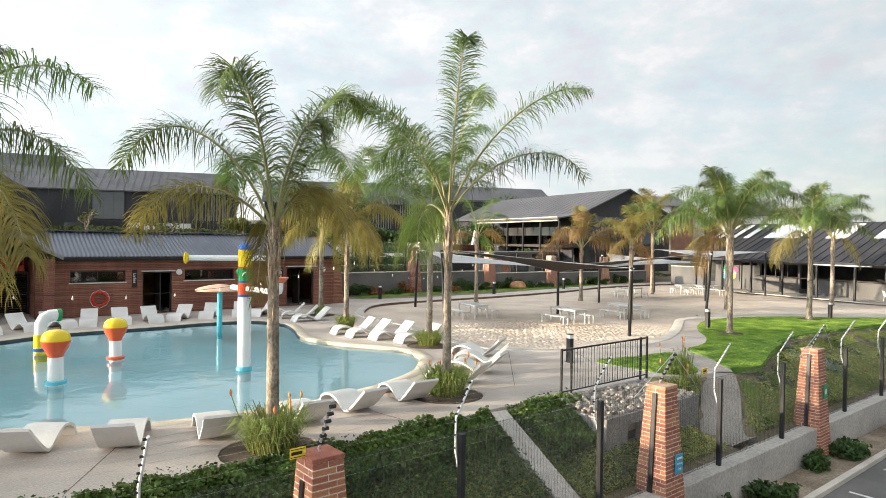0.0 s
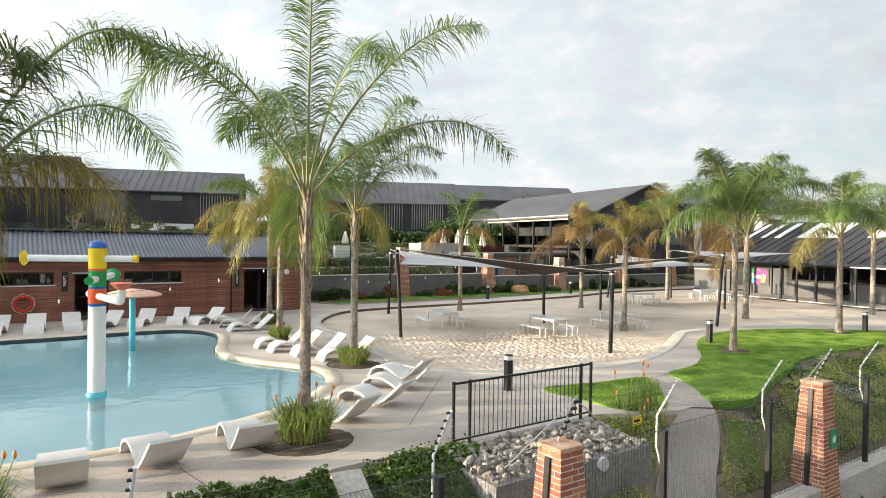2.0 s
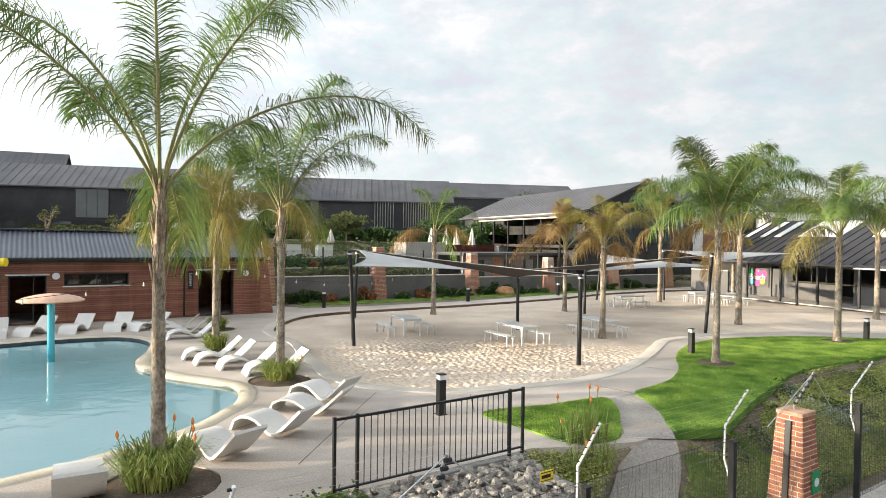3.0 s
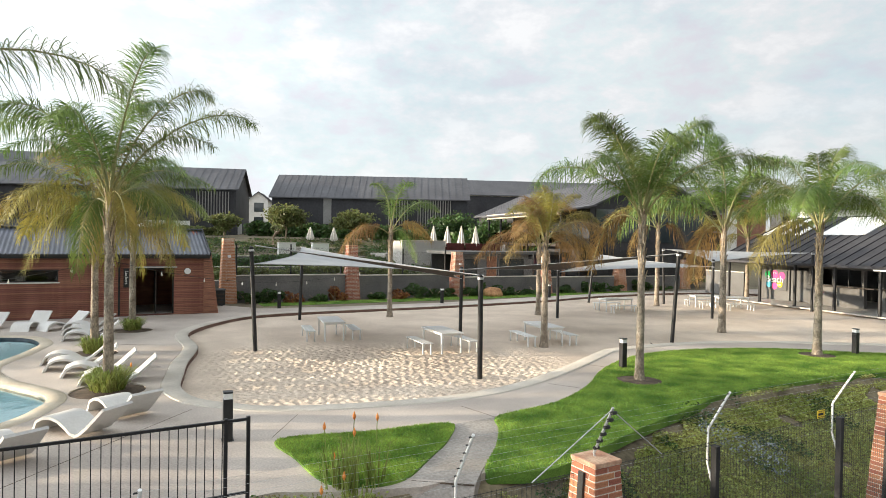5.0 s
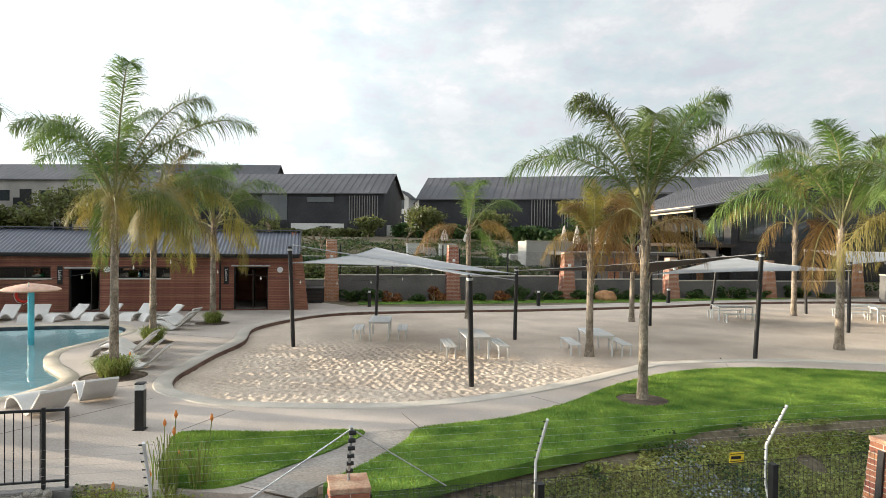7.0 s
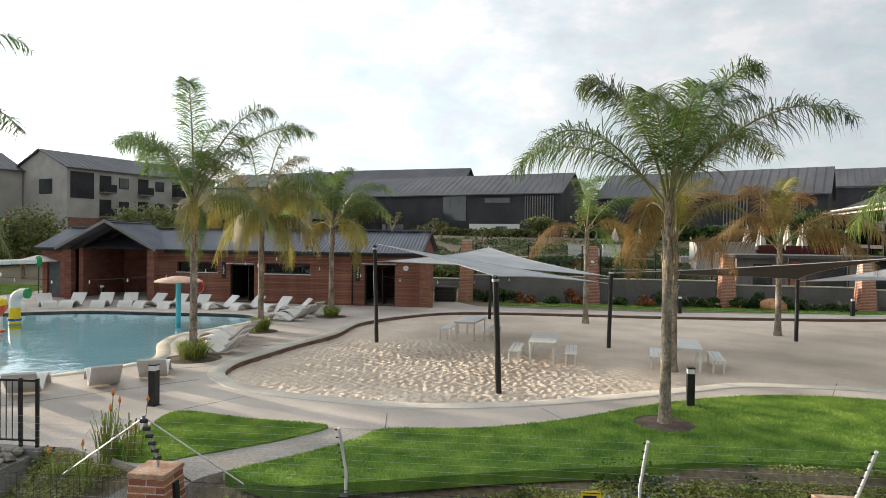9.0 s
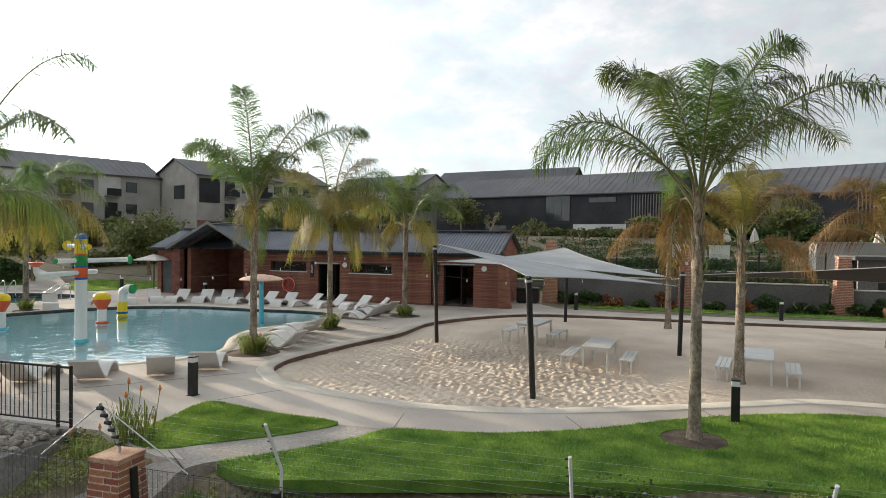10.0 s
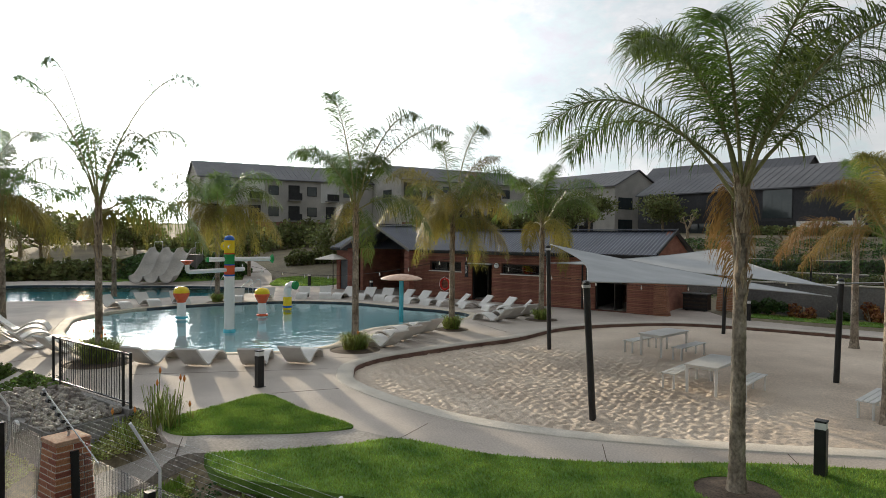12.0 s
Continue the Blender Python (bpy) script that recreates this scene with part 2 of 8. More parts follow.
M_VERGE = material("dry_sandy_soil", (0.20, 0.155, 0.11), (0.36, 0.29, 0.22), 1.2, 0.95, 0.8, 18, stain=0.3)
M_ROCK = material("grey_river_stone", (0.26, 0.235, 0.205), (0.43, 0.39, 0.34), 4, 0.88, 0.5, 20, stain=0.3, vary=0.3)
M_BOULDER = material("ochre_sandstone_boulder", (0.34, 0.17, 0.08), (0.50, 0.28, 0.14), 3, 0.9, 0.5, 12, stain=0.25)
M_WOODDARK = material("dark_stained_timber", (0.028, 0.022, 0.018), (0.055, 0.042, 0.034), 3, 0.6, 0.2, 40, stretch=(1, 1, 6))
# near-black puts the shade of interiors and recesses into the colour
M_INNER_SHADE = material("near_black_interior_shade", (0.03, 0.03, 0.03), (0.05, 0.05, 0.05), 1, 0.9, 0, 10)
M_CANVAS = material("cream_umbrella_canvas", (0.60, 0.56, 0.50), (0.72, 0.68, 0.62), 3, 0.9, 0.15, 60, stain=0.08)
M_SIGNYELLOW = material("yellow_warning_plastic", (0.82, 0.58, 0.03), (0.88, 0.66, 0.06), 9, 0.5, 0, 30)
M_SIGNBLUE = material("blue_sign_enamel", (0.04, 0.30, 0.48), (0.05, 0.36, 0.55), 9, 0.4, 0, 30)
M_SIGNGREEN = material("green_sign_enamel", (0.02, 0.25, 0.10), (0.03, 0.30, 0.13), 9, 0.4, 0, 30)
M_BOUNDARY = material("weathered_grey_wall_plaster", (0.125, 0.12, 0.117), (0.19, 0.182, 0.174), 0.5, 0.9, 0.2, 12, stain=0.2)
M_CAFEWALL = material("mid_grey_cafe_plaster", (0.10, 0.098, 0.096), (0.145, 0.142, 0.138), 0.6, 0.85, 0.15, 14, stain=0.12)
M_WATERLINE = material("dark_waterline_mosaic", (0.035, 0.05, 0.065), (0.07, 0.09, 0.11), 3.0, 0.3, 0.05, 60, stain=0.2)
M_KERBFACE = material("brown_kerb_face", (0.13, 0.075, 0.06), (0.22, 0.14, 0.11), 1.5, 0.9, 0.3, 20, stain=0.3)
M_FENCEWIRE = material("grey_black_fence_wire", (0.035, 0.036, 0.036), (0.055, 0.056, 0.055), 4, 0.5, 0.0, 30)
M_MAROON = material("dark_maroon_canvas", (0.075, 0.018, 0.016), (0.12, 0.03, 0.026), 3, 0.85, 0.1, 30, stain=0.15)
M_SLATEDOOR = material("blue_grey_door_paint", (0.09, 0.11, 0.13), (0.13, 0.15, 0.17), 2, 0.5, 0.05, 30, stain=0.1)
# path grey darkened for the shadow that the path lies in
M_PATH = material("shade_darkened_path_concrete", (0.26, 0.235, 0.21), (0.39, 0.355, 0.32), 0.7, 0.88, 0.3, 20, stain=0.22)
# planter grey darkened for the shade on its walls, with blotchy grain
M_PLANTER = material("shade_darkened_planter_concrete", (0.21, 0.20, 0.19), (0.33, 0.315, 0.295), 0.8, 0.9, 0.3, 12, stain=0.25)
M_BULB = material("milky_bulb_glass", (0.75, 0.72, 0.66), (0.82, 0.79, 0.73), 5, 0.2, 0, 30, stain=0.03)
M_GLOSSRED = material("red_lifebuoy_plastic", (0.55, 0.03, 0.02), (0.65, 0.05, 0.03), 5, 0.35, 0, 30, stain=0.06)
M_PINK = material("magenta_sign_paint", (0.70, 0.05, 0.22), (0.76, 0.07, 0.26), 5, 0.5, 0, 30, stain=0.04)


def glass(name, tint, rough, gloss):
    m = bpy.data.materials.new(name)
    m.use_nodes = True
    n, l = m.node_tree.nodes, m.node_tree.links
    n.remove(n["Principled BSDF"])
    t = n.new("ShaderNodeBsdfTransparent")
    t.inputs[0].default_value = (*tint, 1)
    g = n.new("ShaderNodeBsdfGlossy")
    g.inputs["Roughness"].default_value = rough
    f = n.new("ShaderNodeFresnel")
    f.inputs[0].default_value = gloss
    x = n.new("ShaderNodeMixShader")
    l.new(f.outputs[0], x.inputs[0])
    l.new(t.outputs[0], x.inputs[1])
    l.new(g.outputs[0], x.inputs[2])
    l.new(x.outputs[0], n["Material Output"].inputs[0])
    return m, n, l, g, f


M_GLASS = glass("tinted_window_glass", (0.22, 0.26, 0.27), 0.02, 1.6)[0]


def water(name, tint, ripple):
    m, n, l, g, f = glass(name, tint, 0.03, 1.33)
    co = n.new("ShaderNodeTexCoord")
    mp = n.new("ShaderNodeMapping")
    mp.inputs["Scale"].default_value = (1.0, 1.0, 1.0)
    l.new(co.outputs["Object"], mp.inputs[0])
    a = n.new("ShaderNodeTexNoise")
    a.inputs["Scale"].default_value, a.inputs["Detail"].default_value = 1.5, 4
    a.inputs["Distortion"].default_value = 0.8
    l.new(mp.outputs[0], a.inputs["Vector"])
    b = n.new("ShaderNodeBump")
    b.inputs["Strength"].default_value, b.inputs["Distance"].default_value = ripple, 0.05
    l.new(a.outputs["Fac"], b.inputs["Height"])
    l.new(b.outputs[0], g.inputs["Normal"])
    l.new(b.outputs[0], f.inputs["Normal"])
    return m


M_WATER = water("shallow_pool_water", (0.86, 0.965, 0.98), 0.25)
M_WATER_DEEP = water("deep_pool_water", (0.74, 0.93, 0.95), 0.25)

# ---- mesh tools ----
class Shape:
    """Collects faces for one mesh."""

    def __init__(self):
        self.v, self.f = [], []

    def add(self, vs, fs):
        k = len(self.v)
        self.v += [tuple(p) for p in vs]
        self.f += [tuple(i + k for i in q) for q in fs]
        return self

    def box(self, x0, y0, z0, x1, y1, z1, b=0.0, m=None):
        """A box with chamfered edges of width b, turned by m."""
        if not b:
            vs = [(x, y, z) for z in (z0, z1) for y in (y0, y1) for x in (x0, x1)]
            fs = [(0, 2, 3, 1), (4, 5, 7, 6), (0, 1, 5, 4), (2, 6, 7, 3), (0, 4, 6, 2), (1, 3, 7, 5)]
        else:
            vs, ix = [], {}
            lo, hi = (x0, y0, z0), (x1, y1, z1)
            for c in range(8):
                s = (c & 1, c >> 1 & 1, c >> 2 & 1)
                for ax in range(3):
                    p = [(hi[i] if s[i] else lo[i]) + (0 if i == ax else (-b if s[i] else b)) for i in range(3)]
                    ix[c, ax] = len(vs)
                    vs.append(p)
            fs = []
            for ax in range(3):
                o1, o2 = (ax + 1) % 3, (ax + 2) % 3
                for sgn in (0, 1):
                    c0 = sgn << ax
                    q = [c0, c0 | 1 << o1, c0 | 1 << o1 | 1 << o2, c0 | 1 << o2]
                    r = [ix[c, ax] for c in q]
                    fs.append(tuple(r if sgn else r[::-1]))
                for s1 in (0, 1):
                    for s2 in (0, 1):
                        c0 = s1 << o1 | s2 << o2
                        c1 = c0 | 1 << ax
                        q = (ix[c0, o1], ix[c1, o1], ix[c1, o2], ix[c0, o2])
                        fs.append(q if s1 == s2 else q[::-1])
            for c in range(8):
                t = (ix[c, 0], ix[c, 1], ix[c, 2])
                fs.append(t if bin(c).count("1") % 2 else t[::-1])
        if m is not None:
            vs = [m @ Vector(p) for p in vs]
        return self.add(vs, fs)

    def tube(self, pts, radii, n=10, caps=True, phase=0.0):
        """A round tube through pts; one radius or one for each point."""
        pts = [Vector(p) for p in pts]
        if not hasattr(radii, "__len__"):
            radii = [radii] * len(pts)
        vs, fs = [], []
        side = None
        for i, p in enumerate(pts):
            d = (pts[min(i + 1, len(pts) - 1)] - pts[max(i - 1, 0)]).normalized()
            if side is None:
                side = d.orthogonal().normalized()
            side = (side - d * side.dot(d)).normalized()
            up = d.cross(side)
            for k in range(n):
                a = 2 * math.pi * k / n + phase
                vs.append(p + (side * math.cos(a) + up * math.sin(a)) * radii[i])
        for i in range(len(pts) - 1):
            for k in range(n):
                a, b = i * n + k, i * n + (k + 1) % n
                fs.append((a, b, b + n, a + n))
        if caps:
            fs.append(tuple(range(n))[::-1])
            fs.append(tuple(range((len(pts) - 1) * n, len(pts) * n)))
        return self.add(vs, fs)

    def lathe(self, profile, n=20, at=(0, 0)):
        """Turns (radius, z) pairs round a vertical axis."""
        vs = [(at[0] + r * math.cos(2 * math.pi * k / n), at[1] + r * math.sin(2 * math.pi * k / n), z) for r, z in profile for k in range(n)]
        fs = [(i * n + k, i * n + (k + 1) % n, (i + 1) * n + (k + 1) % n, (i + 1) * n + k) for i in range(len(profile) - 1) for k in range(n)]
        fs += [tuple(range(n))[::-1], tuple(range((len(profile) - 1) * n, len(profile) * n))]
        return self.add(vs, fs)

    def prism(self, poly, z0, z1):
        """An upright block on a plan outline (counter-clockwise)."""
        n = len(poly)
        vs = [(x, y, z0) for x, y in poly] + [(x, y, z1) for x, y in poly]
        fs = [tuple(range(n))[::-1], tuple(range(n, 2 * n))] + [(i, (i + 1) % n, n + (i + 1) % n, n + i) for i in range(n)]
        return self.add(vs, fs)

    def extrude(self, prof, w, m=None):
        """A closed (x, z) outline, w wide across y."""
        n = len(prof)
        vs = [(x, -w / 2, z) for x, z in prof] + [(x, w / 2, z) for x, z in prof]
        fs = [tuple(range(n)), tuple(range(n, 2 * n))[::-1]] + [((i + 1) % n, i, n + i, n + (i + 1) % n) for i in range(n)]
        if m is not None:
            vs = [m @ Vector(p) for p in vs]
        return self.add(vs, fs)

    def mesh(self, name, mat, smooth=None):
        me = bpy.data.meshes.new(name)
        me.from_pydata(self.v, [], self.f)
        me.materials.append(mat)
        if smooth:
            me.polygons.foreach_set("use_smooth", [True] * len(me.polygons))
            me.set_sharp_from_angle(angle=radians(smooth))
        me.update()
        return me


def arrays(name, verts, faces, mat, smooth=None):
    me = bpy.data.meshes.new(name)
    me.from_pydata(np.asarray(verts).tolist(), [], np.asarray(faces).tolist() if not isinstance(faces, list) else faces)
    me.materials.append(mat)
    if smooth:
        me.polygons.foreach_set("use_smooth", [True] * len(me.polygons))
    me.update()
    return me


def thing(name, label, category, group="", kind="", at=(0, 0, 0), turn=0.0):
    ob = new(name)
    ob.empty_display_size = 0.2
    ob.matrix_basis = pose(*at, 0, 0, turn)
    return tagged(ob, label, category, group, kind)


def part(name, shape, mat, parent, label="", smooth=None):
    me = shape if isinstance(shape, bpy.types.Mesh) else shape.mesh(name, mat, smooth)
    ob = new(name, me)
    ob.parent = parent
    return tagged(ob, label)


def solid(name, shape, mat, label, category, group="", kind="", smooth=None, at=(0, 0, 0), turn=0.0):
    """A thing that is one mesh."""
    me = shape if isinstance(shape, bpy.types.Mesh) else shape.mesh(name, mat, smooth)
    ob = new(name, me)
    ob.matrix_basis = pose(*at, 0, 0, turn)
    return tagged(ob, label, category, group, kind)


def smooth_loop(pts, n=6):
    """A closed curve through plan points."""
    out, k = [], len(pts)
    for i in range(k):
        a, b, c, d = (np.array(pts[(i + j) % k], float) for j in (-1, 0, 1, 2))
        for s in np.linspace(0, 1, n, endpoint=False):
            out.append(tuple(0.5 * (2 * b + (c - a) * s + (2 * a - 5 * b + 4 * c - d) * s * s + (3 * b - a - 3 * c + d) * s ** 3)))
    return ccw(out)


def ccw(poly):
    a = sum(p[0] * q[1] - q[0] * p[1] for p, q in zip(poly, poly[1:] + poly[:1]))
    return poly if a > 0 else poly[::-1]


def offset(poly, d):
    """Moves a counter-clockwise outline outwards by d."""
    n, out = len(poly), []
    for i in range(n):
        a, b = np.array(poly[i - 1], float), np.array(poly[(i + 1) % n], float)
        t = (b - a) / (np.linalg.norm(b - a) + 1e-9)
        out.append((poly[i][0] + t[1] * d, poly[i][1] - t[0] * d))
    return out


def inside(px, py, poly):
    px, py = np.asarray(px, float), np.asarray(py, float)
    res = np.zeros(px.shape, bool)
    n = len(poly)
    for i in range(n):
        (x0, y0), (x1, y1) = poly[i], poly[(i + 1) % n]
        if y0 == y1:
            continue
        hit = (y0 > py) != (y1 > py)
        res ^= hit & (px < (x1 - x0) * (py - y0) / (y1 - y0) + x0)
    return res


def gap(px, py, poly):
    """Distance to an outline."""
    px, py = np.asarray(px, float), np.asarray(py, float)
    best = np.full(px.shape, 1e9)
    n = len(poly)
    for i in range(n):
        (x0, y0), (x1, y1) = poly[i], poly[(i + 1) % n]
        dx, dy = x1 - x0, y1 - y0
        s = np.clip(((px - x0) * dx + (py - y0) * dy) / (dx * dx + dy * dy + 1e-12), 0, 1)
        best = np.minimum(best, np.hypot(px - x0 - s * dx, py - y0 - s * dy))
    return best


def sheet(outer, holes, z, thick):
    """A flat slab with holes, its sides closed."""
    bm = bmesh.new()
    for ring in [outer] + holes:
        vs = [bm.verts.new((x, y, z)) for x, y in ring]
        for a, b in zip(vs, vs[1:] + vs[:1]):
            bm.edges.new((a, b))
    bmesh.ops.triangle_fill(bm, use_beauty=True, use_dissolve=False, edges=bm.edges[:], normal=(0, 0, 1))
    for f in bm.faces:
        if f.normal.z < 0:
            f.normal_flip()
    s = Shape()
    s.add([v.co.copy() for v in bm.verts], [[v.index for v in f.verts] for f in bm.faces])
    bm.free()
    for ring in [outer] + holes:
        n = len(ring)
        vs = [(x, y, z) for x, y in ring] + [(x, y, z - thick) for x, y in ring]
        s.add(vs, [(i, n + i, n + (i + 1) % n, (i + 1) % n) for i in range(n)])
    return s


def band(a, b, za, zb):
    """A strip between two closed outlines of as many points."""
    n = len(a)
    return Shape().add([(x, y, za) for x, y in a] + [(x, y, zb) for x, y in b], [(i, (i + 1) % n, n + (i + 1) % n, n + i) for i in range(n)])


def leaf_cloud(points, size, rs, flat=0.0, long=1.0):
    """Two-triangle leaves at points, turned at random."""
    n = len(points)
    d = rs.normal(size=(n, 3))
    d[:, 2] *= 1 - flat
    d /= np.linalg.norm(d, axis=1, keepdims=True)
    e = np.cross(d, rs.normal(size=(n, 3)))
    e /= np.linalg.norm(e, axis=1, keepdims=True) + 1e-9
    s = size * rs.uniform(0.6, 1.4, (n, 1))
    a, b = d * s * long, e * s * 0.5
    v = np.stack([points - a * 0.5, points + b, points + a * 0.5, points - b], 1).reshape(-1, 3)
    f = np.arange(4 * n).reshape(n, 4)
    return v, f


def crown_points(n, rx, ry, rz, rs, lumps=9):
    """Points in a lumpy crown: clumps round an ellipsoid, with gaps."""
    c = rs.normal(size=(lumps, 3))
    c /= np.linalg.norm(c, axis=1, keepdims=True)
    c *= rs.uniform(0.35, 0.8, (lumps, 1))
    k = rs.integers(0, lumps, n)
    q = rs.normal(size=(n, 3))
    q /= np.linalg.norm(q, axis=1, keepdims=True)
    q *= rs.uniform(0.55, 1.0, (n, 1)) ** 0.5 * rs.uniform(0.28, 0.5, (lumps, 1))[k]
    return (c[k] + q) * np.array([rx, ry, rz])

# ---- the lie of the land ----
FENCE_A, FENCE_D = np.array((3.5, 12.0)), np.array((0.7505, 0.6608))   # a point of the street fence, its direction
FENCE_IN = np.array((-0.6608, 0.7505))
WATER_Z, SAND_Z, FOOT_Z, STREET_Z = -0.10, -0.14, -1.25, -2.2


def by_fence(s, off, z=None):
    """A place s metres along the fence and off metres inside it."""
    p = FENCE_A + FENCE_D * s + FENCE_IN * off
    return (float(p[0]), float(p[1])) if z is None else (float(p[0]), float(p[1]), z)


POOL = smooth_loop([(-0.45, 20.2), (-0.65, 18.3), (-1.75, 16.1), (-3.1, 14.45), (-5.5, 12.85), (-7.8, 12.2), (-10.2, 11.8), (-12.9, 12.7), (-14.9, 15.1), (-16.1, 18.1), (-16.4, 21.2), (-15.1, 24.3), (-12.4, 26.8), (-11.0, 28.3), (-9.1, 29.45), (-7.4, 28.7), (-6.4, 27.0), (-5.4, 24.7), (-3.7, 23.4), (-1.35, 22.5), (-0.6, 21.3)])
POOL2 = smooth_loop([(-18.3, 5.5), (-18.6, 10), (-19.6, 14.5), (-22.3, 19.2), (-25.0, 19.0), (-27.5, 15.5), (-29.5, 8), (-30, 0.5), (-25, -3), (-19.5, -0.5)])
SAND = smooth_loop([(3.3, 22.98), (2.2, 23.2), (1.15, 24.1), (0.3, 25.5), (-0.55, 27.0), (-1.8, 29.5), (-3.9, 32.2), (-4.55, 35.3), (-4.1, 38.4), (-1.6, 41.2), (3.4, 45.6), (9.3, 51.8), (13.6, 57.3), (21.0, 63.0), (26.2, 62.0), (30.0, 52), (31, 44), (28, 38.6), (22.0, 37.5), (18.5, 37.0), (15.4, 35.8), (12.3, 33.4), (11.4, 31.6), (10.6, 29.5), (9.35, 26.8), (7.9, 25.0), (6.0, 23.75), (4.3, 23.02)])
LAWN = smooth_loop([(9.25, 23.4), (10.4, 24.85), (11.2, 26.8), (11.75, 29.3), (13.0, 32.0), (15.1, 33.85), (18.3, 34.95), (21.2, 34.9), (25.5, 35.6), (27.5, 36.0), (25.5, 34.2), (22.0, 32.3), (19.5, 30.7), (17.2, 29.0), (14.9, 27.1), (13.4, 25.0), (12.2, 23.2), (11.2, 21.5), (10.5, 20.4), (9.7, 20.05), (9.38, 20.1), (9.42, 21.4), (9.35, 22.5)])
LAWN2 = smooth_loop([(5.4, 20.75), (6.9, 21.65), (8.3, 22.6), (8.5, 21.6), (8.37, 20.4), (8.2, 19.4), (7.7, 18.95), (7.0, 19.0), (6.15, 19.85)], 5)
TERRACE = ccw([(-4.1, 9.4), (-1.9, 11.4), (-0.34, 12.4), (1.67, 14.45), (3.4, 15.95), (3.8, 16.15), (6.45, 18.5), (7.4, 18.75), (8.5, 19.2), (9.42, 20.06), (10.3, 20.6), (10.95, 21.75), (11.95, 23.45), (13.15, 25.25), (14.7, 27.35), (17.05, 29.3), (19.4, 31.0), (21.9, 32.6), (25.4, 34.5), (32, 38), (40, 44), (45, 60), (38, 72), (24, 68), (14, 59.8), (9.2, 54.6), (3.0, 47.6), (-2.6, 42.9), (-5.5, 41.2), (-8.5, 42.0), (-13.5, 39), (-26, 29), (-33, 21), (-36, 4), (-30, -8), (-18, -6), (-11, 2.5), (-7.5, 6.5)])
BACK_A, BACK_B = np.array((-8.8, 43.6)), np.array((16.2, 64.4))   # the boundary wall behind the beach
BACK_D = (BACK_B - BACK_A) / np.linalg.norm(BACK_B - BACK_A)
BACK_N = np.array((-BACK_D[1], BACK_D[0]))


GATE_CUT = ccw([(8.45, 19.6), (7.95, 18.7), by_fence(6.15, 1.0), by_fence(6.1, 0.1), by_fence(7.3, 0.1), (8.55, 17.1), (9.1, 18.6), (9.15, 19.6)])   # the ramp to the gate lies in a cutting


def land(x, y):
    """Height of the ground sheet."""
    x, y = np.asarray(x, float), np.asarray(y, float)
    d = gap(x, y, TERRACE)
    ins = inside(x, y, TERRACE)
    off = (x - FENCE_A[0]) * FENCE_IN[0] + (y - FENCE_A[1]) * FENCE_IN[1]
    far = (x - BACK_A[0]) * BACK_N[0] + (y - BACK_A[1]) * BACK_N[1]
    under = -0.07 - np.clip((d - 0.45) * 1.2, 0, 1.0)
    t = np.clip(d / (d + np.maximum(off, 0) + 1e-6), 0, 1)
    slope = -0.06 - 1.22 * t ** 0.85
    slope = np.where(off < -0.2, np.where(off > -1.3, -2.3, STREET_Z - 0.2), slope)
    hill = -0.06 + 3.6 * np.clip((far - 0.6) / 26, 0, 1) + 0.035 * np.clip(far - 26, 0, 400)
    west = np.clip((-x - 36) / 30, 0, 1) * 3.0 + 0.02 * np.clip(-x - 66, 0, 300)
    open_ = np.where(far > 0.3, hill, -0.06 + west)
    street = off < d * 0.9 + 3
    z = np.where(street & (far < 0), slope, open_)
    z = np.where(inside(x, y, GATE_CUT), np.minimum(z, -0.1) - 0.55, z)
    return np.where(ins, under, z)


ax = np.concatenate([np.arange(-900, -60, 30), np.arange(-60, -14, 2.0), np.arange(-14, 34, 0.4), np.arange(34, 70, 2.0), np.arange(70, 930, 30)])
ay = np.concatenate([np.arange(-900, -40, 30), np.arange(-40, 2, 2.0), np.arange(2, 56, 0.4), np.arange(56, 110, 2.0), np.arange(110, 930, 30)])
gx, gy = np.meshgrid(ax, ay)
gz = land(gx, gy)
nx, ny = len(ax), len(ay)
idx = np.arange(nx * ny).reshape(ny, nx)
quads = np.stack([idx[:-1, :-1], idx[:-1, 1:], idx[1:, 1:], idx[1:, :-1]], -1).reshape(-1, 4)
ground = solid("ground", arrays("ground", np.stack([gx, gy, gz], -1).reshape(-1, 3), quads, M_GROUND, True), None, "uneven grassy soil round the pool terrace, rising behind it", "ground", kind="structure")

# deck with the pools, the sand and the beds left open
BED_PALMS = [(-2.5, 11.2, 0.95), (0.57, 15.75, 0.95), (-0.3, 23.3, 0.85), (-4.2, 27.5, 0.7), (-6.4, 32.2, 0.75), (-16.4, 16.9, 0.6)]


def ring(x, y, r, n=18):
    return [(x + r * math.cos(2 * math.pi * k / n), y + r * math.sin(2 * math.pi * k / n)) for k in range(n)]


COPING_OUT, CURB_OUT = offset(POOL, 0.42), offset(SAND, 0.48)
COPING2_OUT = offset(POOL2, 0.42)
beds = [ring(x, y, r) for x, y, r in BED_PALMS if not inside(x, y, COPING_OUT)]
deck = solid("pavement", sheet(TERRACE, [COPING_OUT, COPING2_OUT, CURB_OUT] + beds, 0.0, 0.35), M_DECK, "mauve-grey brushed concrete pool deck with worn patches", "paving", kind="structure")
for k, (px, py, r) in enumerate(BED_PALMS):
    s = Shape()
    n = 18
    s.lathe([(r + 0.02, -0.3), (r + 0.02, -0.03), (r * 0.5, 0.03), (0.01, 0.05)], n, (px, py))
    solid("planting_bed", s, M_SOIL, "round bed of dark soil cut into the deck", "planting bed", "palm beds", "structure")


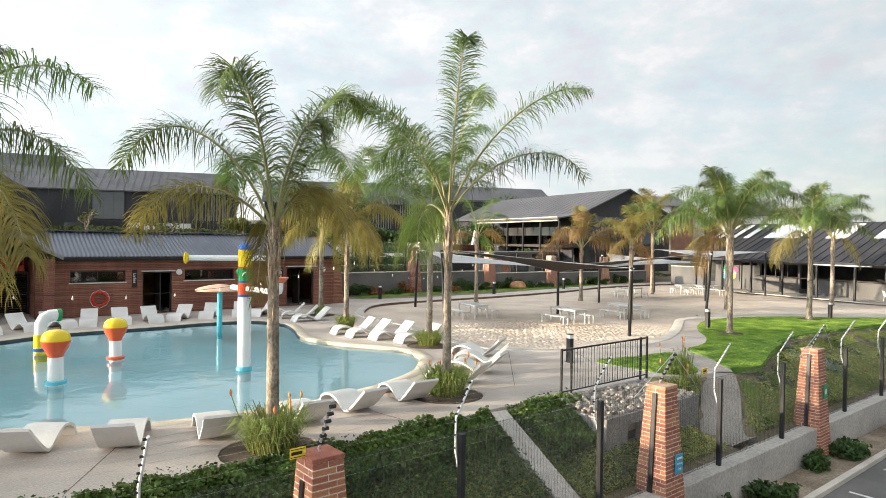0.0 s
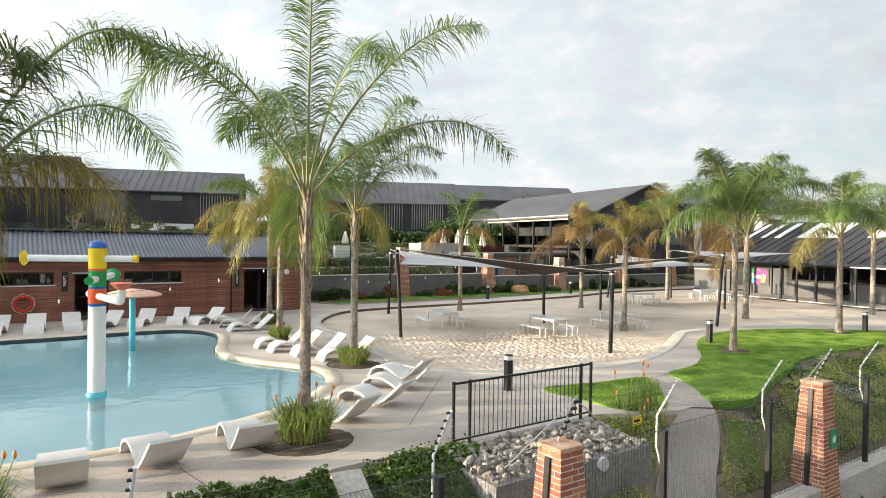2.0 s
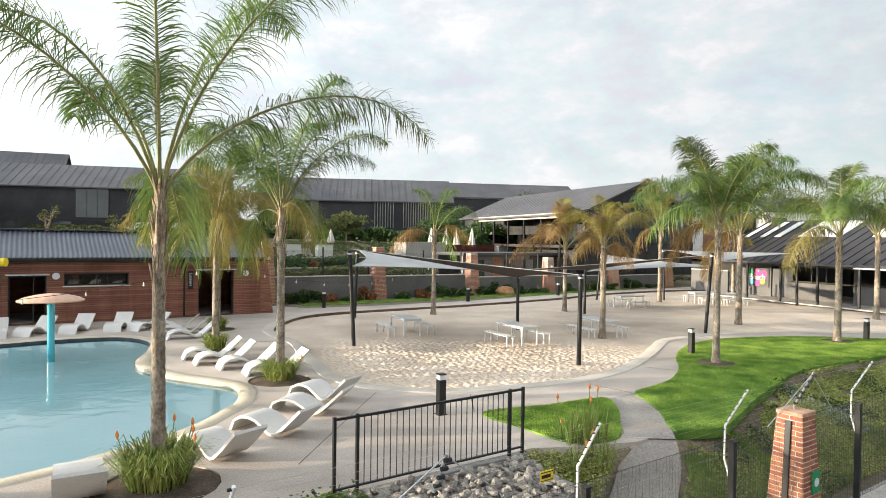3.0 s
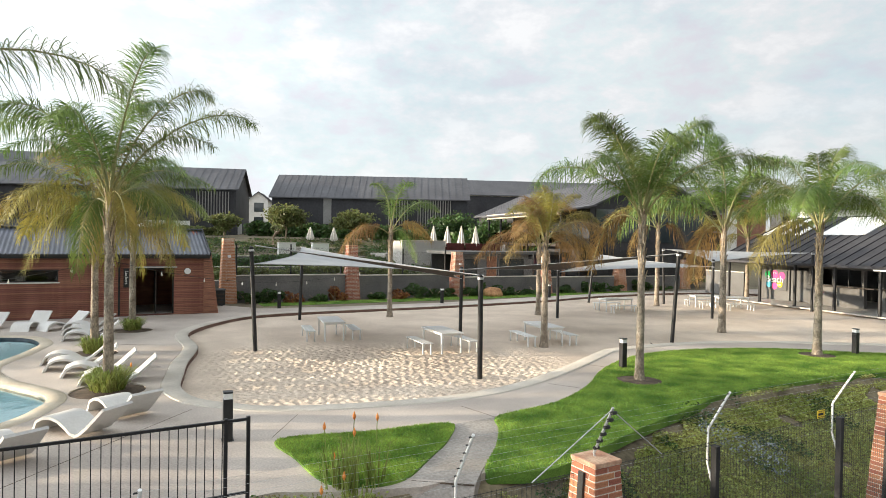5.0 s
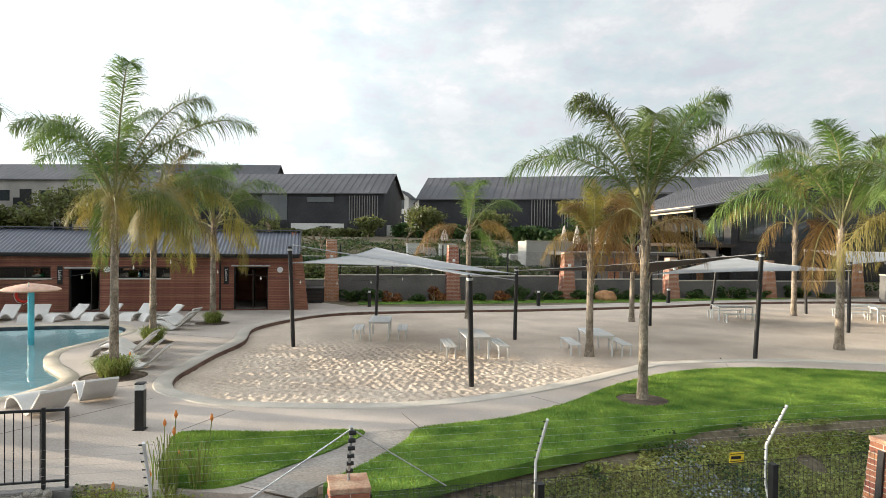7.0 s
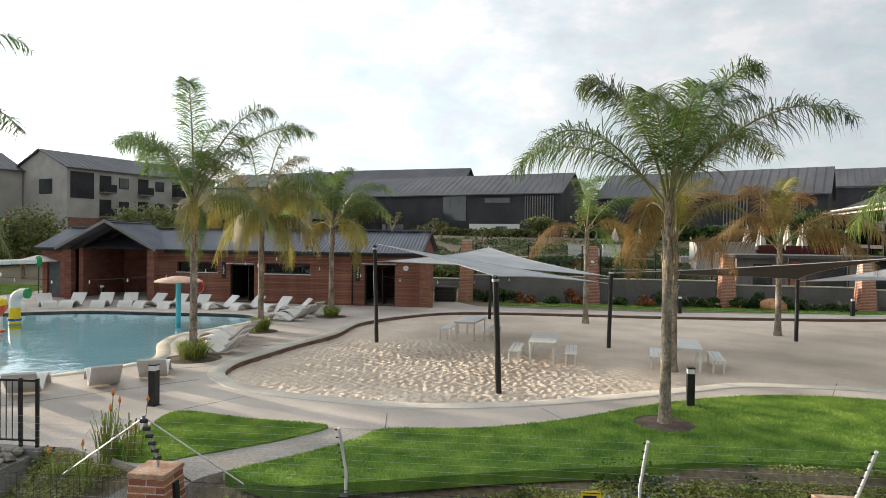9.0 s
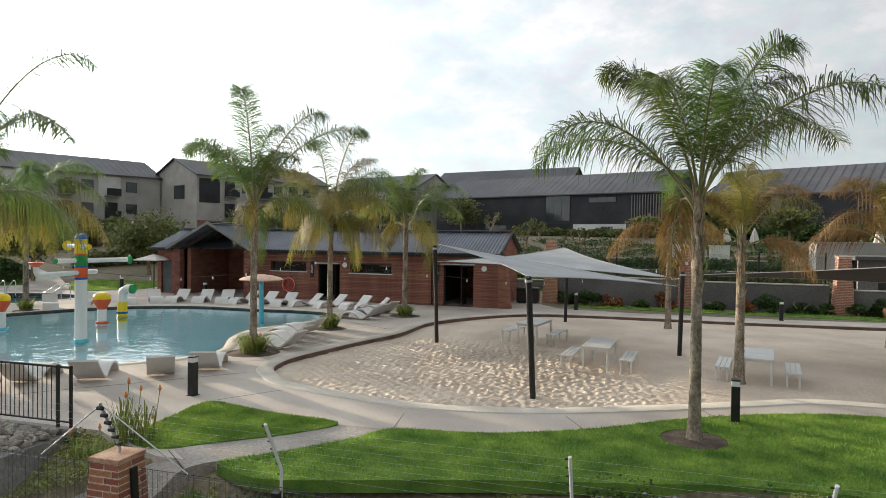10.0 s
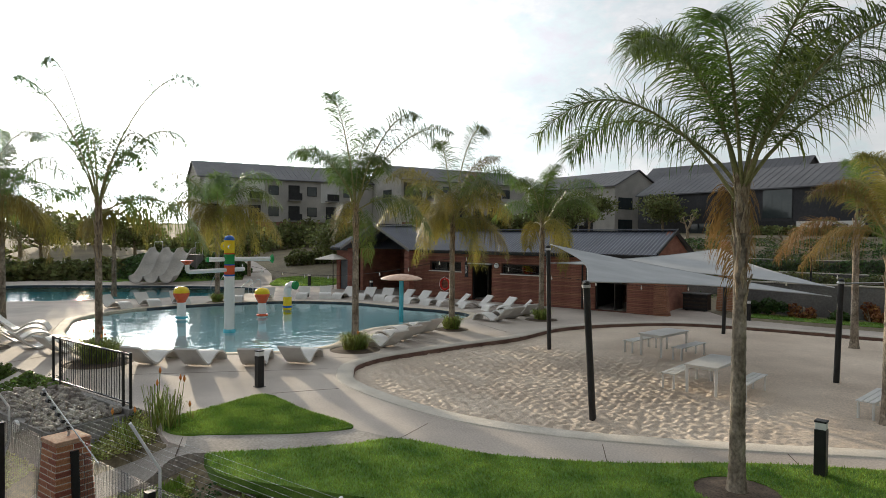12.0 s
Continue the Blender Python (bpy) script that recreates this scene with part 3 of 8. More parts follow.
def kerb(name, inner, outer, z, depth, mat, label, rise):
    s = Shape()
    n = len(inner)
    mid_i, mid_o = offset(inner, 0.03), offset(outer, -0.03)
    rings = [(outer, -0.2), (outer, z - 0.012), (mid_o, z + rise), (mid_i, z + rise), (inner, z + rise - 0.02), (inner, z - depth)]
    vs = [(x, y, h) for r, h in rings for x, y in r]
    fs = [(j * n + i, j * n + (i + 1) % n, (j + 1) * n + (i + 1) % n, (j + 1) * n + i) for j in range(len(rings) - 1) for i in range(n)]
    s.add(vs, fs)
    return solid(name, s, mat, label, "kerb", kind="structure", smooth=40)


kerb("pool_coping", POOL, COPING_OUT, 0.0, 0.25, M_COPING, "cream rounded coping along the children's pool edge", 0.012)
kerb("far_pool_coping", POOL2, COPING2_OUT, 0.0, 0.5, M_CURB, "pale coping along the far swimming pool", 0.012)
kerb("sand_kerb", SAND, CURB_OUT, 0.0, 0.4, M_CURB, "broad pale concrete kerb round the beach sand", 0.02)


def edge_band(name, rim, z0, z1, mat, label, where=lambda x, y: True):
    """A thin lining just inside a kerb."""
    a, b = offset(rim, -0.006), offset(rim, -0.014)
    n = len(rim)
    vs = [(x, y, z) for r, z in ((a, z1), (b, z1), (b, z0), (a, z0)) for x, y in r]
    run = [i for i in range(n) if where(*rim[i])]
    return solid(name, Shape().add(vs, [(j * n + i, j * n + (i + 1) % n, (j + 1) * n + (i + 1) % n, (j + 1) * n + i) for j in range(3) for i in run]), mat, label, "edging", kind="structure")


edge_band("waterline_tiles", POOL, -0.2, -0.014, M_WATERLINE, "dark mosaic band along the pool's waterline", lambda x, y: x < -14 or (y > 23.8 and x < -5.5))
edge_band("far_waterline_tiles", POOL2, -0.3, -0.014, M_WATERLINE, "dark mosaic band along the far pool's waterline")
edge_band("sand_kerb_face", SAND, -0.32, -0.014, M_KERBFACE, "brown inner face of the sand kerb")


def basin(name, rim, centre, steps, mat, label):
    s = Shape()
    n = len(rim)
    c = np.array(centre)
    vs = []
    for k, z in steps:
        vs += [(*(c + (np.array(p) - c) * k), z) for p in rim]
    fs = [(j * n + i, j * n + (i + 1) % n, (j + 1) * n + (i + 1) % n, (j + 1) * n + i) for j in range(len(steps) - 1) for i in range(n)]
    vs.append((*c, steps[-1][1]))
    last = (len(steps) - 1) * n
    fs += [(last + i, last + (i + 1) % n, len(vs) - 1) for i in range(n)]
    return solid(name, s.add(vs, fs), mat, label, "pool basin", kind="structure", smooth=50)


basin("pool_basin", POOL, (-8, 20), [(1.01, -0.02), (1.0, -0.16), (0.95, -0.19), (0.8, -0.30), (0.55, -0.42)], M_POOL, "pale blue sloping beach-entry pool floor")
basin("far_pool_basin", POOL2, (-24, 8), [(1.01, -0.02), (1.0, -0.5), (0.9, -0.9), (0.5, -0.95)], M_POOL_DEEP, "turquoise swimming pool floor")
for nm, rim, mat, lab in (("pool_water", POOL, M_WATER, "still light blue shallow pool water"), ("far_pool_water", POOL2, M_WATER_DEEP, "still turquoise swimming pool water")):
    w = solid(nm, Shape().add([(x, y, WATER_Z) for x, y in offset(rim, 0.02)], [tuple(range(len(rim)))]), mat, lab, "water", kind="structure")

# sand with trodden hollows: a fine mesh where it is most trodden, a coarser one beyond
rs = np.random.default_rng(3)
TREADS = []
for wave, amp in ((0.22, 0.0135), (0.16, 0.0125), (0.31, 0.0135)):
    for k in range(7):
        TREADS.append((wave * rs.uniform(0.8, 1.3), amp / 2.2, rs.uniform(0, math.pi), rs.uniform(0, 6.28), rs.uniform(0.8, 2.4), rs.uniform(0.8, 2.4)))


def sand_height(x, y):
    trod = np.exp(-(((x - 5.2) / 6.3) ** 2 + ((y - 27.6) / 4.6) ** 2) ** 2)
    h = np.zeros(x.shape)
    for wave, amp, a, ph, f1, f2 in TREADS:
        warp = 0.5 * np.sin(x * f1 + ph) + 0.5 * np.sin(y * f2 + 2 * ph)
        h += amp * np.sin((x * math.cos(a) + y * math.sin(a)) * 2 * math.pi / wave + 2.2 * warp + ph)
    h = np.where(h > 0, h * 0.75, h * 1.15)
    return SAND_Z + h * (0.12 + 0.95 * trod) + 0.012 * np.sin(x * 1.1) * np.sin(y * 0.9)


def sand_grid(x0, x1, y0, y1, step, hole=None):
    mx, my = np.meshgrid(np.arange(x0, x1 + step / 2, step), np.arange(y0, y1 + step / 2, step))
    keep = inside(mx, my, offset(SAND, 0.22))
    ids = -np.ones(mx.shape, int)
    ids[keep] = np.arange(keep.sum())
    cells = np.stack([ids[:-1, :-1], ids[:-1, 1:], ids[1:, 1:], ids[1:, :-1]], -1)
    if hole:
        cx, cy = mx[:-1, :-1] + step / 2, my[:-1, :-1] + step / 2
        cells = cells[~((cx > hole[0]) & (cx < hole[1]) & (cy > hole[2]) & (cy < hole[3]))]
    cells = cells.reshape(-1, 4)
    return np.stack([mx[keep], my[keep], sand_height(mx[keep], my[keep])], -1), cells[(cells >= 0).all(1)]


FINE = (-1.2, 11.6, 22.2, 33.4)
va, fa = sand_grid(*FINE, 0.04)
vb, fb = sand_grid(FINE[0] - 4.4, FINE[1] + 20.8, FINE[2], FINE[3] + 31.2, 0.1, FINE)
solid("beach_sand", arrays("beach_sand", np.vstack([va, vb]), np.vstack([fa, fb + len(va)]), M_SAND, True), None, "pale trodden beach sand with footprints and raked areas", "sand", kind="structure")

# lawns
for nm, outline, lab in (("lawn", LAWN, "bright green mown lawn sloping gently to the fence"), ("small_lawn", LAWN2, "small triangular patch of mown lawn")):
    solid(nm, sheet(outline, [ring(12.65, 27.95, 0.62), ring(19.2, 33.85, 0.6)] if nm == "lawn" else [], 0.035, 0.2), M_LAWN, lab, "lawn", kind="structure")
for px, py in ((12.65, 27.95), (19.2, 33.85)):
    solid("tree_ring", Shape().lathe([(0.66, -0.1), (0.64, 0.02), (0.3, 0.05), (0.01, 0.06)], 18, (px, py)), M_SOIL, "round ring of mulch in the lawn", "planting bed", "palm beds", "structure")


def grass(name, outline, count, seed, z, hmin, hmax, mat, label, holes=()):
    r = np.random.default_rng(seed)
    xs, ys = [p[0] for p in outline], [p[1] for p in outline]
    pts = r.uniform((min(xs), min(ys)), (max(xs), max(ys)), (count * 3, 2))
    ok = inside(pts[:, 0], pts[:, 1], outline)
    for hx, hy, hr in holes:
        ok &= np.hypot(pts[:, 0] - hx, pts[:, 1] - hy) > hr
    pts = pts[ok][:count]
    n = len(pts)
    a, lean = r.uniform(0, 2 * math.pi, n), r.normal(0, 0.018, (n, 2))
    h, wd = r.uniform(hmin, hmax, n), r.uniform(0.006, 0.012, n)
    base = np.column_stack([pts, z(pts[:, 0], pts[:, 1]) if callable(z) else np.full(n, z)])
    side = np.column_stack([np.cos(a) * wd, np.sin(a) * wd, np.zeros(n)])
    tip = base + np.column_stack([lean, h])
    v = np.stack([base - side, base + side, tip], 1).reshape(-1, 3)
    return solid(name, arrays(name, v, np.arange(3 * n).reshape(n, 3), mat), None, label, "grass", kind="stuff")


grass("lawn_grass", LAWN, 170000, 11, 0.03, 0.02, 0.06, M_BLADE, "short green blades of mown lawn grass", [(12.65, 27.95, 0.6), (19.2, 33.85, 0.6)])
grass("bank_grass", ccw([(9.5, 19.6), (9.4, 18.4), by_fence(8.2, 0.3), by_fence(12.0, 0.4), by_fence(11.5, 2.2), (11.0, 20.4), (10.2, 19.9)]), 16000, 13, land, 0.06, 0.15, M_BLADE, "longer green grass on the bank beside the path")
grass("small_lawn_grass", LAWN2, 22000, 12, 0.03, 0.02, 0.052, M_BLADE, "short green blades of mown lawn grass")

# path down to the gate, and the kerbed channel through the planted bank
s = Shape()
left, right = [(8.42, 22.6), (8.52, 21.5), (8.38, 20.4), (8.28, 19.4), (7.98, 18.5), by_fence(6.05, 1.0), by_fence(6.0, 0.15)], [(9.2, 23.35), (9.42, 21.6), (9.36, 20.5), (9.31, 19.5), (9.25, 18.85), (8.62, 17.1), by_fence(7.35, 0.15)]
zs = [0.012, 0.012, 0.012, -0.02, -0.5, -1.17, -1.22]


def eased(rows, n=6):
    """An open line of points, rounded at its bends."""
    p = np.array([rows[0]] + list(rows) + [rows[-1]], float)
    out = []
    for k in range(1, len(p) - 2):
        for i in range(n):
            t = i / n
            out.append(0.5 * (2 * p[k] + (p[k + 1] - p[k - 1]) * t + (2 * p[k - 1] - 5 * p[k] + 4 * p[k + 1] - p[k + 2]) * t * t + (3 * p[k] - p[k - 1] - 3 * p[k + 1] + p[k + 2]) * t ** 3))
    return out + [p[-1]]


vs = [tuple(p) for line in (left, right) for p in eased([(*p, z) for p, z in zip(line, zs)])]
n = len(vs) // 2
vs += [(x, y, z - 0.9) for x, y, z in vs]
s.add(vs, [(i, n + i, n + i + 1, i + 1) for i in range(n - 1)] + [(i, i + 1, 2 * n + i + 1, 2 * n + i) for i in range(n - 1)] + [(n + i + 1, n + i, 3 * n + i, 3 * n + i + 1) for i in range(n - 1)])
solid("gate_path", s, M_PATH, "grey concrete path running down to the fence", "path", kind="structure", smooth=35)
a, b = np.array((1.78, 14.18)), np.array((3.15, 12.05))
w = np.array((0.22, 0.14))
p = [tuple(a - w), tuple(b - w), tuple(b + w), tuple(a + w)]
zt = [0.03, -1.15, -1.15, 0.03]
solid("drain_channel", Shape().add([(x, y, z) for (x, y), z in zip(p, zt)] + [(x, y, z - 0.3) for (x, y), z in zip(p, zt)], [(0, 1, 2, 3), (0, 4, 5, 1), (2, 6, 7, 3), (1, 5, 6, 2)]), M_CONC, "sloping concrete channel down the planted bank", "channel", kind="structure")

# street side: asphalt with bay lines
s = Shape()
q = [by_fence(-60, -1.62), by_fence(-60, -40), by_fence(80, -40), by_fence(80, -1.62)]
solid("road", s.prism(ccw(q), STREET_Z - 0.25, STREET_Z), M_ASPHALT, "grey asphalt parking area outside the fence", "road", kind="structure")
q = [by_fence(-60, -1.45), by_fence(-60, -1.62), by_fence(80, -1.62), by_fence(80, -1.45)]
solid("road_kerb", Shape().prism(ccw(q), STREET_Z - 0.2, STREET_Z + 0.12), M_CURB, "pale concrete kerb along the parking area", "kerb", kind="structure")
for k in range(-8, 16):
    q = [by_fence(k * 2.6, -1.9), by_fence(k * 2.6 + 0.1, -1.9), by_fence(k * 2.6 + 0.1, -6.6), by_fence(k * 2.6, -6.6)]
    solid("bay_line", Shape().prism(ccw(q), STREET_Z - 0.02, STREET_Z + 0.005), M_PAINT_LINE, "white painted parking bay line", "road marking", "parking bay lines", "structure")

# unseen wall, added to cut low sky light from the street side
q = [by_fence(-70, -34), by_fence(-70, -34.6), by_fence(90, -34.6), by_fence(90, -34)]
solid("wall_street", Shape().prism(ccw(q), STREET_Z - 0.3, 8.5), M_DARKPLASTER, "unseen wall added across the parking area to block low sky light", "wall", kind="structure")

# saw-cut joints across the walk round the sand
for (ax_, ay_), (bx_, by_) in (((5.0, 22.5), (5.2, 20.9)), ((8.3, 24.1), (9.2, 23.35)), ((10.2, 27.0), (11.2, 26.6)), ((11.3, 30.0), (12.0, 29.7)), ((1.2, 23.2), (0.6, 21.9)), ((-0.9, 26.2), (-3.0, 24.9)), ((2.6, 22.3), (2.4, 17.0)), ((-1.0, 14.0), (0.2, 13.0)), ((-5.6, 12.2), (-5.0, 9.0)), ((13.8, 35.2), (14.2, 33.4)), ((-3.0, 29.5), (-5.6, 29.0)), ((8.3, 19.42), (9.3, 19.48))):
    u = np.array((bx_ - ax_, by_ - ay_))
    ln = float(np.linalg.norm(u))
    solid("deck_joint", Shape().box(0, -0.007, -0.02, ln, 0.007, 0.003), M_SOIL, "thin dark saw-cut joint in the concrete deck", "joint", "deck joints", "structure", at=(ax_, ay_, 0), turn=math.degrees(math.atan2(u[1], u[0])))

# ---- palms ----
def frond_mesh(name, p1, p2, p3, seed, mat, leaf=0.6, pairs=120, droop=0.55, bare=0.14):
    """A feather leaf: a stalk bent from the origin by p1 and p2 to p3, with long thin drooping leaflets in plumed ranks."""
    r = np.random.default_rng(seed)
    p1, p2, p3 = (np.array(p, float) for p in (p1, p2, p3))
    at = lambda s: 3 * s * (1 - s) ** 2 * p1 + 3 * s * s * (1 - s) * p2 + s ** 3 * p3
    way = lambda s: (lambda d: d / np.linalg.norm(d))(3 * (1 - s) ** 2 * p1 + 6 * s * (1 - s) * (p2 - p1) + 3 * s * s * (p3 - p2))
    sh = Shape()
    ss = np.linspace(0, 1, 14)
    sh.tube([at(s) for s in ss], [0.029 * (1 - s) ** 0.8 + 0.004 for s in ss], 5)
    k = len(sh.f)
    vs, fs = [], []
    for i in range(pairs):
        s0 = bare + (1 - bare) * ((i + r.uniform(-0.4, 0.4)) / pairs) ** 0.92 if i else bare
        s0 = min(max(s0, 0.05), 0.995)
        o, d = at(s0), way(s0)
        side = np.cross(d, (0, 0, 1))
        side /= np.linalg.norm(side) + 1e-9
        up = np.cross(side, d)
        q0 = (s0 - bare) / (1 - bare)
        ln = leaf * (0.55 + 0.6 * math.sin(math.pi * min(1.0, 0.2 + 0.72 * q0))) * (1 - 0.45 * q0 ** 4) * r.uniform(0.75, 1.15)
        for sg in (-1, 1):
            rank = (-0.5, 0.15, 0.75)[int(r.integers(0, 3))]
            q = side * sg * r.uniform(0.65, 1.0) + d * r.uniform(0.35, 0.85) + up * (rank + r.uniform(-0.2, 0.2)) * (1 - 0.4 * q0)
            q /= np.linalg.norm(q)
            wd = 0.0088 * r.uniform(0.7, 1.3)
            e = np.cross(q, up + 0.3 * side)
            e /= np.linalg.norm(e) + 1e-9
            fall = np.array((0, 0, -1.0)) * ln * droop * r.uniform(0.5, 1.5)
            m = len(vs)
            for s1, f1, w1 in ((0.0, 0.0, 0.5), (0.32, 0.05, 1.0), (0.6, 0.28, 0.95), (0.8, 0.68, 0.7)):
                c = o + q * ln * s1 + fall * f1
                vs += [c - e * wd * w1, c + e * wd * w1]
            vs.append(o + q * ln * 0.9 + fall * 1.2)
            fs += [(m + k2, m + k2 + 1, m + k2 + 3, m + k2 + 2) for k2 in (0, 2, 4)] + [(m + 6, m + 7, m + 8)]
    sh.add(vs, fs)
    me = sh.mesh(name, M_RACHIS)
    me.materials.append(mat)
    ix = np.ones(len(me.polygons), int)
    ix[:k] = 0
    me.polygons.foreach_set("material_index", ix)
    return me


FRONDS = {}
for kind, ps in {"up": ((0.15, 0, 1.3), (0.5, 0, 2.9), (1.6, 0, 2.75)), "rise": ((0.45, 0, 1.4), (1.5, 0, 2.75), (2.85, 0, 1.7)), "arch": ((0.6, 0, 1.2), (2.0, 0, 2.0), (3.1, 0, 0.35)), "low": ((0.85, 0, 0.8), (1.9, 0, 0.85), (2.7, 0, -0.75)), "hang": ((0.65, 0, 0.5), (1.35, 0, 0.25), (1.6, 0, -1.6))}.items():
    for tone, mat in (("g", M_FROND), ("y", M_FROND_Y), ("o", M_FROND_O)):
        for k in range(3 if tone == "g" else 2):
            bend = {"hang": 0.85, "low": 0.75, "arch": 0.6}.get(kind, 0.4)
            j = np.random.default_rng(k + 5 + len(FRONDS)).uniform(-0.2, 0.2, (3, 3))
            FRONDS[kind, tone, k] = frond_mesh("frond_" + kind, *(np.array(q) + d * (0.6, 1.2, 0.6) for q, d in zip(ps, j)), 31 * k + len(FRONDS), mat, 0.52 if kind == "hang" else 0.68, 115 if kind == "hang" else 180, bend, 0.2)


def trunk_shape(h, r0, r1, lean, seed):
    """A ringed, slightly bent stem."""
    r = np.random.default_rng(seed)
    sh = Shape()
    n, rows = 14, int(h / 0.06)
    vs, fs = [], []
    for i in range(rows + 1):
        s = i / rows
        rad = r0 + (r1 - r0) * s + 0.05 * math.exp(-s * h / 0.22)
        rad *= 1 + (0.028 if i % 3 == 0 else -0.012) + r.uniform(-0.008, 0.008)
        cx, cy = lean[0] * s * s, lean[1] * s * s
        for k in range(n):
            a = 2 * math.pi * k / n
            w = rad * (1 + 0.03 * math.sin(3 * a + 5 * s) + r.uniform(-0.01, 0.01))
            vs.append((cx + w * math.cos(a), cy + w * math.sin(a), h * s))
    for i in range(rows):
        for k in range(n):
            fs.append((i * n + k, i * n + (k + 1) % n, (i + 1) * n + (k + 1) % n, (i + 1) * n + k))
    fs.append(tuple(range(rows * n, rows * n + n)))
    return sh.add(vs, fs)


def boots_shape(h, r1, lean, seed):
    """Old split leaf bases: a tight clasp at the top of the stem, ragged pale strips hanging on below it."""
    r = np.random.default_rng(seed)
    sh = Shape()
    for i in range(46):
        s = i / 45
        a = i * 2.4 + r.uniform(-0.3, 0.3)
        z = h - 1.75 + 1.75 * s ** 0.75 + r.uniform(-0.05, 0.05)
        if s < 0.4 and r.uniform() < 0.35:
            continue
        cx, cy = lean[0] * (z / h) ** 2, lean[1] * (z / h) ** 2
        d = np.array((math.cos(a), math.sin(a), 0))
        e = np.array((-d[1], d[0], 0))
        o = np.array((cx, cy, z)) + d * r1 * (0.86 if s < 0.6 else 0.7)
        ln = r.uniform(0.3, 0.55)
        out = 0.03 + 0.10 * max(0.0, s - 0.5) + (r.uniform(0.0, 0.07) if s < 0.6 else 0)
        w0 = r.uniform(0.04, 0.065) * (0.8 if s < 0.5 else 1.0)
        rows = []
        for k in range(4):
            q = k / 3
            c = o + d * out * q ** 1.6 + np.array((0, 0, ln * q)) + e * r.normal(0, 0.006)
            w = w0 * (1 - 0.75 * q)
            rows += [c - e * w, c + d * 0.028 * (1 - 0.7 * q), c + e * w, c - d * 0.02]
        fs = [(k * 4 + m, k * 4 + (m + 1) % 4, k * 4 + 4 + (m + 1) % 4, k * 4 + 4 + m) for k in range(3) for m in range(4)]
        sh.add(rows, fs + [(12, 13, 14, 15), (3, 2, 1, 0)])
    return sh


def palm(x, y, h, size, label, seed, leaves, z=0.0, r0=0.19, lean=(0, 0), extra=()):
    """leaves: (kind, tone, how many, first azimuth); extra: single leaves, each by its tip from the crown, its rise and its tone."""
    t = thing("palm_tree", label, "palm tree", "palm trees", at=(x, y, z))
    r = np.random.default_rng(seed)
    r0 *= 0.88
    part("trunk", trunk_shape(h, r0, r0 * 0.72, lean, seed), M_TRUNK, t, smooth=50)
    part("crown_shaft", boots_shape(h, r0 * 0.72, lean, seed), M_BOOT, t, "brown fibrous leaf bases", smooth=50)
    for kind, tone, count, first in leaves:
        for i in range(count):
            me = FRONDS[kind, tone, int(r.integers(0, 3 if tone == "g" else 2))]
            ob = part("frond", me, None, t, {"y": "yellowing frond", "o": "dry orange frond"}.get(tone, ""))
            az = first + 360 * i / count + r.uniform(-16, 16)
            k = size * r.uniform(0.88, 1.12)
            ob.matrix_basis = pose(lean[0], lean[1], h - 0.05 + r.uniform(-0.15, 0.1), 0, r.uniform(-9, 9), az) @ Matrix.Diagonal((k, k, k, 1))
    for j, (tip, rise, *tone) in enumerate(extra):
        tip = np.array(tip, float)
        flat = tip * (1, 1, 0)
        me = frond_mesh("frond_single", flat * 0.16 + np.array((0, 0, rise * 0.62)), flat * 0.72 + np.array((0, 0, max(rise, tip[2]) * 1.16)), tip, seed * 13 + j, M_FROND_Y if tone else M_FROND, 0.7, 190, 0.7 if tone else 0.42, 0.2)
        ob = part("frond", me, None, t, "yellowing frond" if tone else "")
        ob.matrix_basis = pose(lean[0], lean[1], h)
    return t


G = "slim green feather palm with a pale ringed trunk"
palm(-2.5, 11.2, 3.98, 0.95, G, 1, [("hang", "y", 1, 100)], r0=0.145, extra=[((-0.5, -1.55, 2.2), 3.1), ((-3.3, 0.7, 1.2), 2.6), ((1.3, 2.4, 2.7), 3.2), ((0.9, 3.5, 1.2), 2.4), ((0.9, 0.2, 1.9), 2.3), ((-3.2, 1.0, 0.0), 1.35, "y"), ((0.9, 2.2, 0.1), 1.4, "y"), ((-1.6, 2.0, 1.0), 2.0)])
palm(0.57, 15.75, 4.5, 1.05, "tall green feather palm with a pale smooth trunk", 2, [("low", "g", 1, 120)], r0=0.13, extra=[((0.45, -1.2, 4.1), 3.6), ((3.3, -0.9, 3.0), 3.0), ((3.9, 2.3, 1.25), 2.3), ((-3.0, -1.2, 1.5), 3.4), ((-2.6, -2.6, 2.3), 2.6), ((-1.6, 2.2, 2.2), 2.8), ((-2.0, 0.8, 1.4), 2.2), ((1.0, 3.0, 3.5), 4.0)])
palm(-0.3, 23.3, 4.6, 0.85, "slim green feather palm in a grassy bed by the loungers", 3, [("up", "g", 1, 30), ("rise", "g", 2, 200), ("hang", "g", 1, 150), ("hang", "y", 1, 330), ("low", "g", 1, 90)], r0=0.14, extra=[((-2.8, -0.6, 1.6), 2.4), ((1.6, 1.8, 2.9), 3.0), ((2.0, -1.0, 3.3), 3.0), ((-1.5, -1.8, 1.9), 2.3), ((2.4, 2.7, 2.3), 2.6), ((-1.9, 1.2, 1.5), 2.2), ((0.4, -2.2, 1.6), 2.2)])
